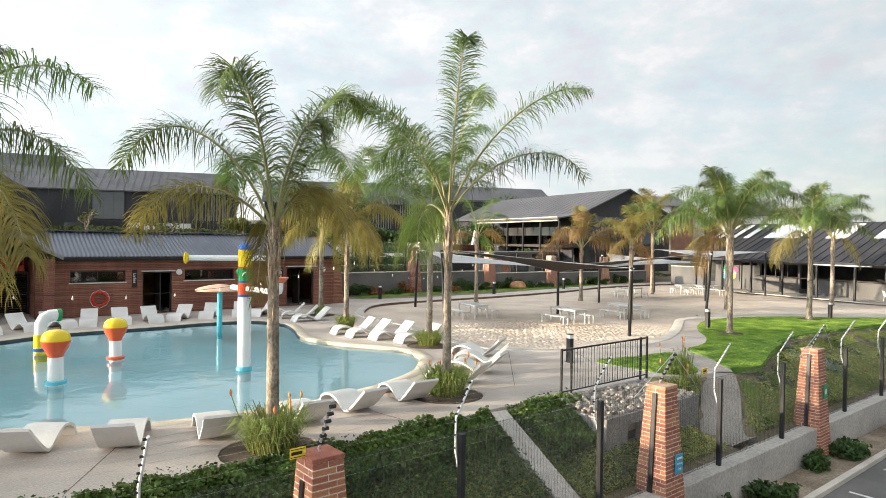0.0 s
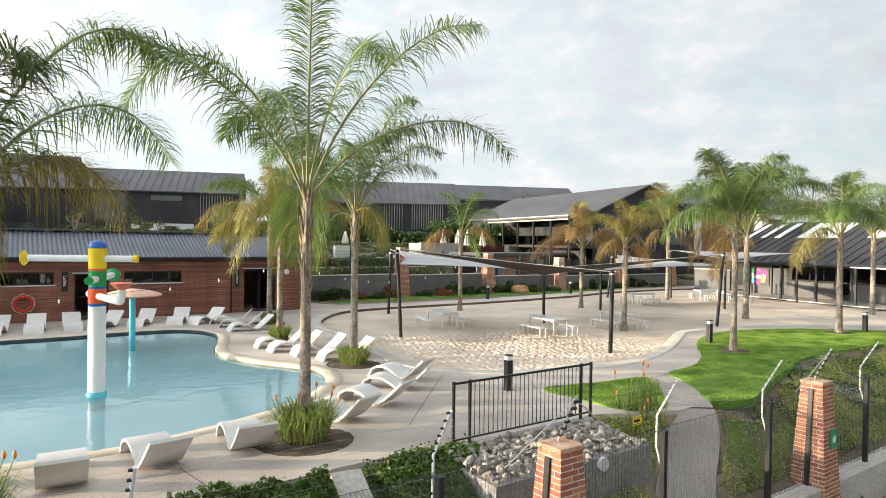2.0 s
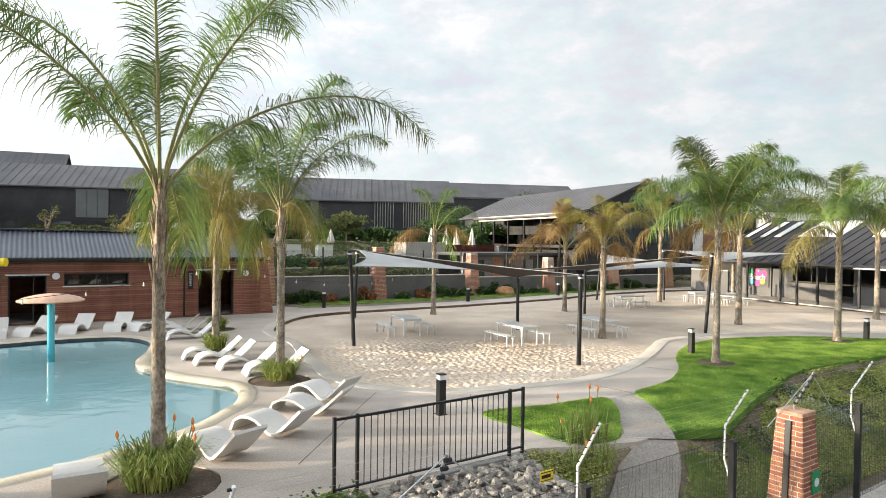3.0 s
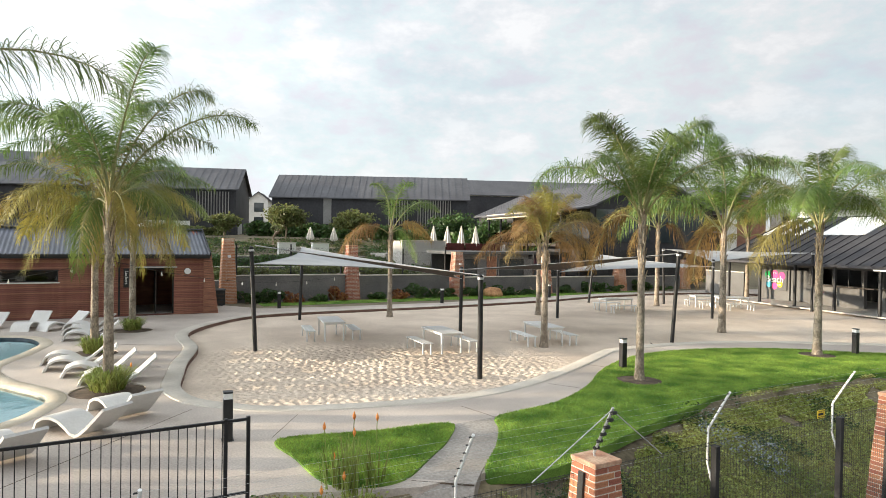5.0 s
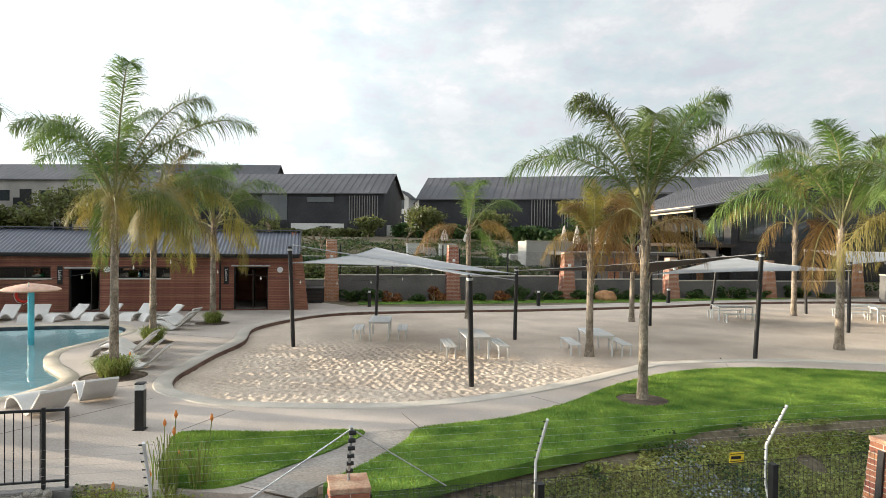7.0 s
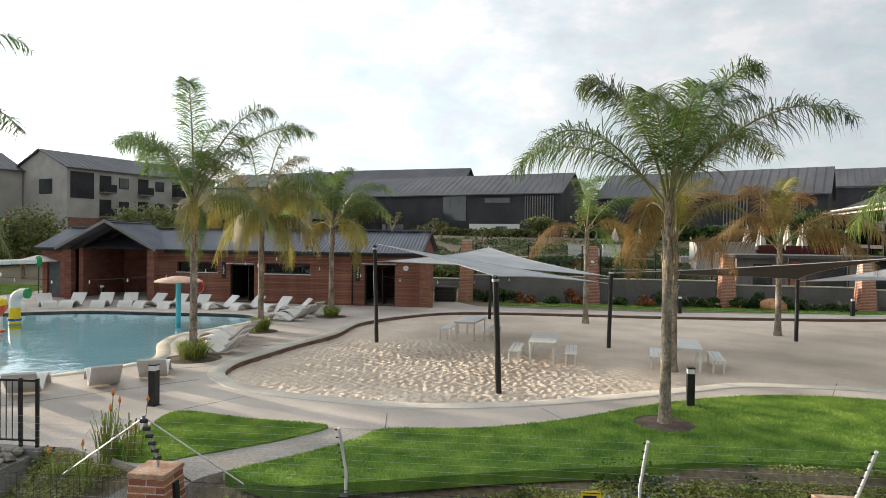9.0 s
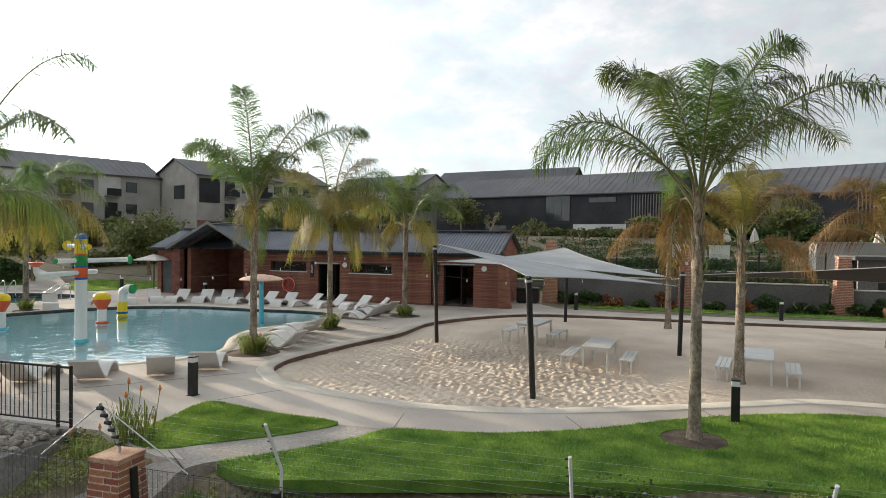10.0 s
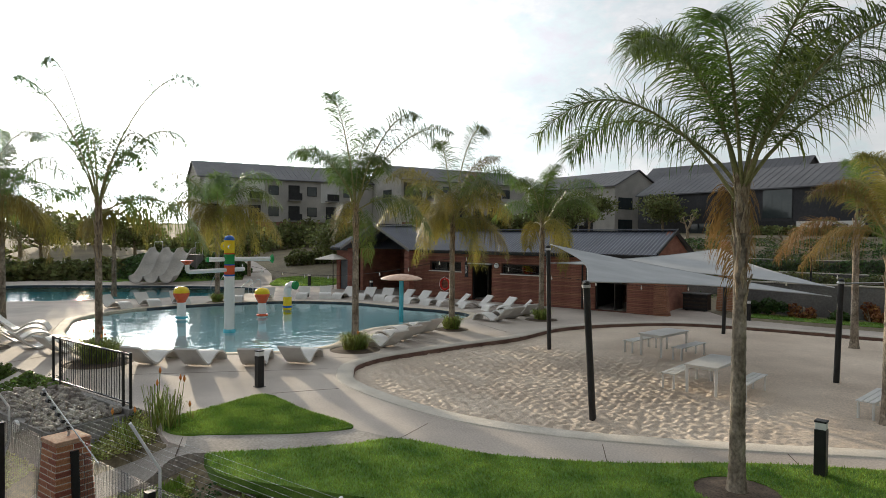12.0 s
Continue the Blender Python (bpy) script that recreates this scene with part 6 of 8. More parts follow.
for a, b, c, d in bays:
    w = part("window", Shape().box(a, 0.08, c, b, 0.14, c + 0.06).box(a, 0.08, d - 0.06, b, 0.14, d).box(a, 0.08, c, a + 0.06, 0.14, d).box(b - 0.06, 0.08, c, b, 0.14, d), M_BLACK, PV)
    part("pane", Shape().box(a + 0.06, 0.1, c + 0.06, b - 0.06, 0.11, d - 0.06), M_PANE, w)
for x in (3.0, 10.2):
    part("brick_panel", Shape().box(x, -0.06, 0.0, x + 0.9, -0.004, 2.6), M_BRICK, PV)

# ---- boundary wall behind the beach, with brick piers and a mesh fence ----
def back(s, off, z=None):
    p = BACK_A + BACK_D * s + BACK_N * off
    return (float(p[0]), float(p[1])) if z is None else (float(p[0]), float(p[1]), z)


BACK_ANG = math.degrees(math.atan2(BACK_D[1], BACK_D[0]))
BW = thing("boundary_wall", "low grey plastered boundary wall with a pale coping", "wall", at=(BACK_A[0], BACK_A[1], 0), turn=BACK_ANG, kind="structure")
for k in range(5):
    a, b, z = 0.45 + 7.6 * k, 7.15 + 7.6 * k, (1.5, 1.42, 1.2, 1.1, 1.05)[k]
    part("wall_panel", Shape().box(a, -0.1, -0.2, b, 0.1, z), M_BOUNDARY, BW)
    part("coping", Shape().box(a, -0.14, z, b, 0.14, z + 0.07, 0.01), M_CURB, BW)


def brick_pier(x, y, turn, h, w0, w1, label, z=0.0, single=False, cap=M_CAP, cap_label="sun-bleached brick cap"):
    """A battered brick pier: its sides lean in as it rises."""
    t = thing("brick_pier", label, "pier", "brick piers", at=(x, y, z), turn=turn)
    e = w0 / 2 - 0.005
    core = [(-e, -e), (e, -e), (e, e), (-e, e)]
    k = (w1 - 0.01) / (w0 - 0.01)
    vs = [(a, b, 0) for a, b in core] + [(a * k, b * k, h) for a, b in core]
    part("mortar_core", Shape().add(vs, [(3, 2, 1, 0), (4, 5, 6, 7), (0, 1, 5, 4), (1, 2, 6, 5), (2, 3, 7, 6), (3, 0, 4, 7)]), M_MORTAR, t)
    rows = int(h / 0.086)
    meshes, joined = {}, Shape()
    for i in range(rows):
        w = w0 + (w1 - w0) * (i + 0.5) / rows
        n = max(2, round(w / 0.235))
        for q in range(4):
            ln = w / n
            for j in range(n):
                sh = 0 if i % 2 else ln / 2
                a, b = -w / 2 + j * ln + (sh if j or not sh else 0), -w / 2 + (j + 1) * ln + sh
                if i % 2 == 0 and j == 0:
                    a = -w / 2
                b = min(b, w / 2)
                if j == n - 1:
                    b = w / 2
                if single:
                    key = (round(b - a, 2), round(w, 2))
                    if key not in meshes:
                        meshes[key] = Shape().box(-(b - a) / 2 + 0.006, 0, 0, (b - a) / 2 - 0.006, 0.05, 0.074, 0.005).mesh("brick", M_BRICK)
                    ob = part("brick", meshes[key], None, t)
                    ob.matrix_basis = pose(0, 0, 0, 0, 0, 90 * q) @ pose((a + b) / 2, -w / 2, i * 0.086 + 0.006)
                else:
                    joined.box(a + 0.006, -w / 2, i * 0.086 + 0.006, b - 0.006, -w / 2 + 0.05, i * 0.086 + 0.08, 0.005, pose(0, 0, 0, 0, 0, 90 * q))
    if not single:
        part("bricks", joined, M_BRICK, t)
    part("cap", Shape().box(-w1 / 2 - 0.012, -w1 / 2 - 0.012, h - 0.001, w1 / 2 + 0.012, w1 / 2 + 0.012, h + 0.06, 0.008), cap, t, cap_label)
    return t


for s_, h in ((0.0, 3.75), (7.6, 3.45), (15.4, 3.05), (23.0, 2.75), (30.6, 2.6), (38.0, 2.5)):
    x, y = back(s_, 0)
    pier = brick_pier(x, y, BACK_ANG, h, 0.95, 0.6, "tall tapered red brick pier of the boundary wall", -0.1)
    lampb = part("pier_lamp", Shape().box(-0.08, -0.5, h * 0.72, 0.08, -0.36, h * 0.72 + 0.16, 0.01), M_GLOSSWHITE, pier, "small white bulkhead lamp")
for k in range(5):
    a, b = back(0.5 + 7.6 * k, 0.35), back(7.1 + 7.6 * k, 0.35)
    t = thing("mesh_fence_panel", "dark fine-wire fence panel above the boundary wall", "fence", "boundary fence panels", at=(a[0], a[1], 0), turn=BACK_ANG)
    z1 = (3.2, 3.0, 2.7, 2.5, 2.4)[k]
    for x in (0.0, 3.25, 6.5):
        part("post", Shape().box(x, -0.04, 0, x + 0.08, 0.04, z1 + 0.2), M_BLACK, t)
    wires = Shape()
    for x in np.arange(0.1, 6.5, 0.0762):
        wires.box(x, -0.001, 0.3, x + 0.0028, 0.001, z1)
    for zz in np.arange(0.3, z1, 0.0127):
        wires.box(0.08, 0.0012, zz, 6.5, 0.0026, zz + 0.002)
    part("wire_mesh", wires, M_FENCEWIRE, t)

# ---- street fence ----
FENCE_ANG = math.degrees(math.atan2(FENCE_D[1], FENCE_D[0]))
LINE = -0.23   # the fence stands this far outside its reference line
plinth = thing("fence_plinth", "pale concrete plinth under the street fence", "plinth", at=by_fence(0, LINE, 0), turn=FENCE_ANG, kind="structure")
part("footing", Shape().box(-22, -0.3, STREET_Z - 0.2, 60, 0.16, FOOT_Z + 0.01, 0.02), M_CONC, plinth)
PIERS = (-14.0, -6.0, 2.03, 9.9, 17.83, 25.75, 33.7)


def lift(s):
    """The fence stands a step higher at its near end."""
    return 0.17 if s < 1.0 else 0.0


for i, s_ in enumerate(PIERS):
    x, y = by_fence(s_, LINE)
    t = brick_pier(x, y, FENCE_ANG, 3.1 + lift(s_), 0.84, 0.45, "tapered red-orange brick pier of the street fence", STREET_Z, i in (1, 2, 3, 4), *((M_BRICK, "red brick cap") if i == 1 else ()))
    for sg in (-1, 1):
        part("fence_channel", Shape().add([(sg * 0.36, -0.05, 0.95), (sg * 0.40, -0.05, 0.95), (sg * 0.40, 0.05, 0.95), (sg * 0.36, 0.05, 0.95), (sg * 0.225, -0.05, 3.0), (sg * 0.265, -0.05, 3.0), (sg * 0.265, 0.05, 3.0), (sg * 0.225, 0.05, 3.0)], [(3, 2, 1, 0), (4, 5, 6, 7), (0, 1, 5, 4), (1, 2, 6, 5), (2, 3, 7, 6), (3, 0, 4, 7)]), M_BLACK, t, "black steel fence channel")
    if i == 2:
        b = part("sign_board", Shape().box(-0.02, -0.375, 1.35, 0.26, -0.345, 1.75, 0.004), M_SIGNBLUE, t, "blue notice plate with white lines")
        part("text_bar", Shape().box(0.02, -0.379, 1.645, 0.22, -0.376, 1.69), M_GLOSSWHITE, b)
        lettering("Parking", 0.075, M_GLOSSWHITE, b, pose(0.12, -0.377, 1.53, 90, 0, 0), depth=0.001)
        lettering("Only", 0.075, M_GLOSSWHITE, b, pose(0.12, -0.377, 1.42, 90, 0, 0), depth=0.001)
    if i == 3:
        b = part("sign_board", Shape().box(-0.05, -0.345, 1.75, 0.2, -0.315, 2.15, 0.004), M_SIGNGREEN, t, "green emergency plate with a white mark")
        part("white_mark", Shape().tube([(0.075, -0.349, 1.95), (0.075, -0.346, 1.95)], 0.08, 12), M_GLOSSWHITE, b)
for i in range(len(PIERS) - 1):
    a, b = PIERS[i] + 0.36, PIERS[i + 1] - 0.36
    x, y = by_fence(a, LINE)
    t = thing("mesh_fence_panel", "black steel mesh fence panel between brick piers", "fence", "street fence panels", at=(x, y, 0), turn=FENCE_ANG)
    ln, up = b - a, lift(a)
    wires = Shape()
    for u in np.arange(0.03, ln, 0.0762):
        wires.box(u, -0.0014, FOOT_Z + 0.05, u + 0.0028, 0.0014, 0.82 + up)
    for zz in np.arange(FOOT_Z + 0.06, 0.8 + up, 0.0127):
        wires.box(0, 0.0015, zz, ln, 0.0032, zz + 0.0017)
    part("wire_mesh", wires, M_FENCEWIRE, t)
    rails = Shape()
    for zz in (FOOT_Z + 0.06, 0.8 + up):
        rails.box(0, -0.0025, zz, ln, 0.0025, zz + 0.005)
    part("mesh_folds", rails, M_BLACK, t)
    for u in (ln * 0.277, ln * 0.75):
        p = part("post", Shape().box(u - 0.045, -0.13, FOOT_Z, u + 0.045, -0.03, 0.765 + up, 0.006), M_BLACK, t)
        part("post_cap", Shape().box(u - 0.05, -0.135, 0.765 + up, u + 0.05, -0.025, 0.78 + up), M_BLACK, p)
# electric wires on cranked brackets
brackets = []
for i, s_ in enumerate(PIERS):
    brackets.append((s_ + 0.16, False) if i == 4 else (s_, True))     # one pier has a plain bracket without stays
    if i < len(PIERS) - 1:
        ln = PIERS[i + 1] - PIERS[i] - 0.72
        brackets += [(s_ + 0.36 + ln * 0.277, False), (s_ + 0.36 + ln * 0.75, False)]
CRANK = [(-0.05, 0.15), (0.05, 0.48), (0.05, 1.0), (-0.31, 1.64)]      # out of the fence line, height


def on_crank(k):
    """A point k of the way up the bracket's upper arms."""
    (a, b), (c, d), (e, f) = CRANK[1:]
    return (a + (c - a) * k / 0.3, b + (d - b) * k / 0.3) if k < 0.3 else (c + (e - c) * (k - 0.3) / 0.7, d + (f - d) * (k - 0.3) / 0.7)


for s_, big in brackets:
    x, y = by_fence(s_ - (0.0 if big else 0.1), LINE)
    t = thing("electric_fence_bracket", "cranked galvanised bracket with black insulators on the fence top", "fence bracket", "electric fence brackets", at=(x, y, lift(s_)), turn=FENCE_ANG)
    pts = [(0.09 if not big else 0, a, b) for a, b in (CRANK if not big else [(0.0, 0.9), (0.04, 1.0), (-0.29, 1.68)])]
    part("arm", Shape().tube(pts, 0.019, 8), M_GLOSSWHITE if not big else M_STEEL, t, smooth=50)
    ks = np.linspace(0.03, 0.97, 9)
    for k in ks:
        a, b = on_crank(k)
        if big and b < 1.0:
            continue
        ux = 0.09 if not big else 0
        part("insulator", Shape().tube([(ux - 0.03, a, b), (ux + 0.05, a, b)], 0.026, 8) if big else Shape().tube([(ux - 0.05, a, b), (ux - 0.012, a, b)], 0.016 if s_ < 1 else 0.009, 8), M_BLACK, t)
    if big and s_ > 0:
        part("stay", Shape().tube([(0, -0.27, 1.65), (-1.15, -0.1, 0.85)], 0.009, 5), M_STEEL, t)
        part("stay", Shape().tube([(0, -0.27, 1.65), (1.15, -0.1, 0.85)], 0.009, 5), M_STEEL, t)
for k in np.linspace(0.03, 0.97, 9):
    a, b = on_crank(k)
    t = Shape().box(-20, a - 0.0008, b + 0.1692, 2.03, a + 0.0008, b + 0.1708).box(2.03, a - 0.0008, b - 0.0008, 40, a + 0.0008, b + 0.0008)
    solid("electric_wire", t, M_STEEL, "thin galvanised electric fence wire", "wire", "electric fence wires", at=by_fence(0, LINE, 0), turn=FENCE_ANG)
for s_, z in ((-6.35, 1.2), (3.7, 1.04), (15.1, 0.9), (19.9, 1.0)):
    x, y = by_fence(s_, LINE - 0.05)
    t = thing("warning_sign", "small yellow electric fence warning sign hung on the wires", "sign", "fence warning signs", at=(x, y, z), turn=FENCE_ANG)
    part("plate", Shape().box(-0.11, -0.012, -0.07, 0.11, -0.004, 0.07, 0.003), M_SIGNYELLOW, t)
    part("border", Shape().box(-0.1, -0.016, 0.045, 0.1, -0.0125, 0.053).box(-0.1, -0.016, -0.053, 0.1, -0.0125, -0.045), M_BLACK, t)
    part("text_bar", Shape().box(-0.09, -0.016, -0.02, 0.06, -0.0125, 0.02), M_BLACK, t)

# planter of stones with its retaining walls, railing above
PL = thing("stone_planter", "grey concrete retaining box filled with loose stones", "planter", at=(FENCE_A[0], FENCE_A[1], 0), turn=FENCE_ANG)
part("front_wall", wall_block(4.0, FOOT_Z - 0.3, -0.1, 0.18, [(2.8, 3.4, FOOT_Z - 0.05, -0.35)], 1.98, 1.1), M_PLANTER, PL)
part("end_wall", Shape().box(5.8, 1.285, FOOT_Z - 0.3, 5.98, 2.62, -0.06, 0.01), M_PLANTER, PL)
part("side_wall", Shape().box(1.98, 1.285, FOOT_Z - 0.3, 2.16, 2.62, -0.1, 0.01), M_PLANTER, PL)
part("back_wall", Shape().box(2.1, 2.63, FOOT_Z - 0.3, 6.1, 2.78, 0.06, 0.01), M_PLANTER, PL)
part("stone_bed", Shape().add([(2.17, 1.29, -0.14), (5.79, 1.29, -0.14), (5.79, 2.62, 0.0), (2.17, 2.62, 0.0), (2.17, 1.29, -0.6), (5.79, 1.29, -0.6), (5.79, 2.62, -0.6), (2.17, 2.62, -0.6)], [(0, 1, 2, 3), (0, 4, 5, 1), (1, 5, 6, 2), (2, 6, 7, 3), (3, 7, 4, 0)]), M_VERGE, PL)
part("wall_lamp", Shape().tube([(4.53, 1.04, -0.21), (4.53, 1.1, -0.21)], 0.13, 14), M_GLOSSWHITE, PL, "round white bulkhead lamp", smooth=50)
# solid near-black block paints the shade inside the front opening
part("opening_shade_block", Shape().box(2.8, 1.3, FOOT_Z - 0.1, 3.4, 2.3, -0.62), M_INNER_SHADE, PL)
RAIL = thing("steel_railing", "black steel balustrade railing along the deck edge", "railing", at=(FENCE_A[0], FENCE_A[1], 0.06), turn=FENCE_ANG)
part("top_rail", Shape().box(2.3, 2.68, 1.14, 6.05, 2.72, 1.18, 0.004), M_BLACK, RAIL)
part("bottom_rail", Shape().box(2.3, 2.68, 0.1, 6.05, 2.72, 0.13, 0.003), M_BLACK, RAIL)
for x in (2.3, 2.68, 5.72, 6.03):
    part("post", Shape().box(x - 0.025, 2.675, 0.0, x + 0.025, 2.725, 1.2, 0.004), M_BLACK, RAIL)
for x in np.arange(2.8, 5.7, 0.115):
    part("baluster", Shape().box(x - 0.006, 2.694, 0.13, x + 0.006, 2.706, 1.14), M_BLACK, RAIL)
r = np.random.default_rng(21)
stones = []
for k in range(8):
    bm = bmesh.new()
    bmesh.ops.create_icosphere(bm, subdivisions=1, radius=1.0)
    sc = Vector(r.uniform(0.65, 1.25, 3))
    sc.z *= 0.7
    for v in bm.verts:
        v.co = Vector((v.co.x * sc.x, v.co.y * sc.y, v.co.z * sc.z)) * (1 + 0.55 * noise.noise(v.co * 1.7 + Vector((k * 7, 0, 0))))
    me = bpy.data.meshes.new("stone")
    bm.to_mesh(me)
    bm.free()
    me.materials.append(M_ROCK)
    stones.append(me)
for k in range(294):
    i, j = k % 28, k // 28
    u, v = 2.05 + (i + 0.5 + r.uniform(-0.45, 0.45)) * 3.85 / 28, 1.16 + (j + 0.5 + r.uniform(-0.45, 0.45)) * 1.45 / 10.5
    ob = part("stone", stones[int(r.integers(0, 8))], None, PL)
    q = r.uniform(0.055, 0.095) * (1.3 if r.uniform() > 0.88 else 1.0)
    zz = -0.13 + (v - 1.15) * 0.1
    ob.matrix_basis = pose(u, v, zz + q * 0.3 + r.uniform(0, 0.05), r.uniform(-30, 30), r.uniform(-30, 30), r.uniform(0, 360)) @ Matrix.Diagonal((q, q, q, 1))
rest = Shape()
for k in range(420):
    me, u, v, q = stones[int(r.integers(0, 8))], r.uniform(2.05, 5.9), r.uniform(1.16, 2.6), r.uniform(0.045, 0.08)
    m = pose(u, v, -0.14 + (v - 1.15) * 0.1 + q * 0.2, r.uniform(-30, 30), r.uniform(-30, 30), r.uniform(0, 360)) @ Matrix.Diagonal((q, q, q, 1))
    rest.add([tuple(m @ p.co) for p in me.vertices], [tuple(p.vertices) for p in me.polygons])
tagged(part("gravel", rest, M_ROCK, PL, "loose smaller stones between the others"), "loose smaller stones between the others", kind="stuff")

# ---- pool furniture ----
def lounger_mesh():
    """One moulded wave: a foot arch, a dip to the ground, a raised back."""
    top = [(0.0, 0.10), (0.12, 0.235), (0.3, 0.325), (0.5, 0.345), (0.7, 0.30), (0.88, 0.20), (1.02, 0.10), (1.12, 0.075), (1.22, 0.115), (1.38, 0.24), (1.60, 0.44), (1.80, 0.63)]
    th = 0.055
    low = []
    for i, (x, z) in enumerate(top):
        a, b = top[max(i - 1, 0)], top[min(i + 1, len(top) - 1)]
        d = Vector((b[0] - a[0], 0, b[1] - a[1])).normalized()
        low.append((x + d.z * th, z - d.x * th))
    low[0] = (0.07, 0.0)
    top[0] = (0.0, 0.0)
    low = [(x, max(z, 0.0)) for x, z in low]
    return Shape().extrude([(x, z) for x, z in low] + top[::-1], 0.68)


L_MESH = lounger_mesh().mesh("sun_lounger", M_WHITE, 40)


def lounger(x, y, fx, fy, label="white moulded plastic sun lounger with a wavy seat on the deck"):
    """x, y: where the seat's dip meets the ground; fx, fy: the way its foot points."""
    ang = math.degrees(math.atan2(-fy, -fx))
    c, s_ = math.cos(radians(ang)), math.sin(radians(ang))
    ob = new("sun_lounger", L_MESH)
    ob.matrix_basis = pose(x - 1.1 * c, y - 1.1 * s_, 0.002, 0, 0, ang)
    return tagged(ob, label, "sun lounger", "sun loungers round the pool")


for x, y, fx, fy in ((1.65, 21.5, -0.9, 0.4), (1.75, 20.25, -1, 0.15), (1.5, 18.65, -0.92, 0.35), (1.0, 17.2, -0.86, 0.5), (-0.29, 15.13, -0.6, 0.8), (-1.42, 14.08, -0.72, 0.7), (-2.35, 13.0, -0.6, 0.8), (-3.78, 11.85, -0.5, 0.87), (-5.3, 11.15, -0.3, 0.95), (-6.75, 10.75, -0.15, 0.98)):
    lounger(x, y, fx, fy, "white moulded sun lounger with its back to the fence")
for x, y, fx, fy in ((-3.5, 26.25, -0.84, -0.55), (-2.75, 25.55, -0.8, -0.6), (-1.75, 25.05, -0.78, -0.62), (-0.65, 24.4, -0.8, -0.6)):
    lounger(x, y, fx, fy, "white moulded sun lounger on the pool's rounded headland")
for x, y, fx, fy in ((-7.9, 31.9, -0.95, -0.3), (-7.0, 30.9, -0.95, -0.3), (-6.2, 30.0, -0.8, -0.6)):
    lounger(x, y, fx, fy, "white moulded sun lounger beside a palm bed")
far_row = [(-18.4, 21.6), (-18.4, 22.9), (-18.0, 24.1), (-17.3, 25.3), (-16.5, 26.3), (-15.6, 27.2), (-14.6, 28.0), (-13.6, 28.8), (-12.6, 29.7), (-11.6, 30.7), (-10.4, 31.6), (-9.2, 32.0)]
for k, (x, y) in enumerate(far_row):
    c = np.array((-9.5, 20.5)) - np.array((x, y))
    a = math.atan2(c[1], c[0]) + 0.25 * math.sin(k * 2.1)
    lounger(x, y, math.cos(a), math.sin(a), "white moulded sun lounger in the row by the changing rooms")
for k, (x, y) in enumerate([(-14.4, 12.1), (-15.5, 13.4), (-16.3, 14.9), (-17.2, 17.9), (-17.7, 19.5)]):
    c = np.array((-9.5, 18)) - np.array((x, y))
    lounger(x, y, float(c[0]), float(c[1]), "white moulded sun lounger on the strip between the pools")


def picnic_table(x, y, turn, label="white aluminium picnic table on the sand"):
    t = thing("picnic_table", label, "table", "picnic tables", at=(x, y, SAND_Z - 0.02), turn=turn)
    part("tabletop", Shape().box(-0.95, -0.42, 0.72, 0.95, 0.42, 0.76, 0.008), M_TABLE, t)
    part("apron", Shape().box(-0.88, -0.36, 0.66, 0.88, 0.36, 0.718), M_TABLE, t)
    for a in (-0.88, 0.82):
        for b in (-0.39, 0.33):
            part("leg", Shape().box(a, b, 0, a + 0.06, b + 0.06, 0.72, 0.006), M_TABLE, t)
    return t


def bench(x, y, turn, label="white slatted aluminium bench beside a picnic table"):
    t = thing("bench", label, "bench", "benches", at=(x, y, SAND_Z - 0.02), turn=turn)
    for k in range(3):
        part("slat", Shape().box(-0.85, -0.19 + 0.13 * k, 0.40, 0.85, -0.075 + 0.13 * k, 0.43, 0.005), M_TABLE, t)
    for a in (-0.8, 0.75):
        for b in (-0.17, 0.12):
            part("leg", Shape().box(a, b, 0, a + 0.05, b + 0.05, 0.40, 0.005), M_TABLE, t)
    return t


for x, y, a in ((6.25, 32.1, 125), (1.45, 33.6, 120), (9.75, 34.75, 120), (13.4, 47.9, 30), (19.2, 52.4, 20), (20.6, 51.6, 20)):
    picnic_table(x, y, a)
    n = Vector((-math.sin(radians(a)), math.cos(radians(a))))
    for sg in (-1, 1):
        bench(x + n.x * 0.88 * sg, y + n.y * 0.88 * sg, a)


def bollard(x, y, z=0.0, turn=35, h=0.92):
    t = thing("bollard_light", "black square bollard light with a white lens", "bollard light", "bollard lights", at=(x, y, z), turn=turn)
    part("column", Shape().box(-0.085, -0.085, 0, 0.085, 0.085, h - 0.14, 0.006), M_BLACK, t)
    part("lens", Shape().box(-0.078, -0.078, h - 0.14, 0.078, 0.078, h - 0.03, 0.004), M_GLOSSWHITE, t, "white lamp lens")
    part("cap", Shape().box(-0.088, -0.088, h - 0.03, 0.088, 0.088, h, 0.006), M_BLACK, t)
    part("base_plate", Shape().box(-0.11, -0.11, 0, 0.11, 0.11, 0.012), M_BLACK, t)


for x, y in ((4.47, 20.55), (12.35, 29.7), (20.7, 34.6), (-4.6, 41.6), (3.2, 47.4), (9.4, 53.9), (-19.5, 25.8), (-26.5, 22.0)):
    bollard(x, y)


# shade sails
def sail_post(x, y, h, tx=0.0, ty=0.0, r=0.075):
    t = thing("sail_post", "black round steel post of a shade sail", "post", "shade sail posts", at=(x, y, SAND_Z - 0.02))
    part("pole", Shape().tube([(0, 0, -0.1), (tx, ty, h)], r, 14), M_BLACK, t, smooth=50)
    part("cap", Shape().tube([(tx, ty, h), (tx, ty, h + 0.03)], [r + 0.008, r * 0.6], 14), M_BLACK, t, smooth=50)
    part("collar", Shape().tube([(tx * 0.96, ty * 0.96, h * 0.96), (tx * 0.98, ty * 0.98, h * 0.98)], r + 0.02, 14), M_STEEL, t, smooth=50)


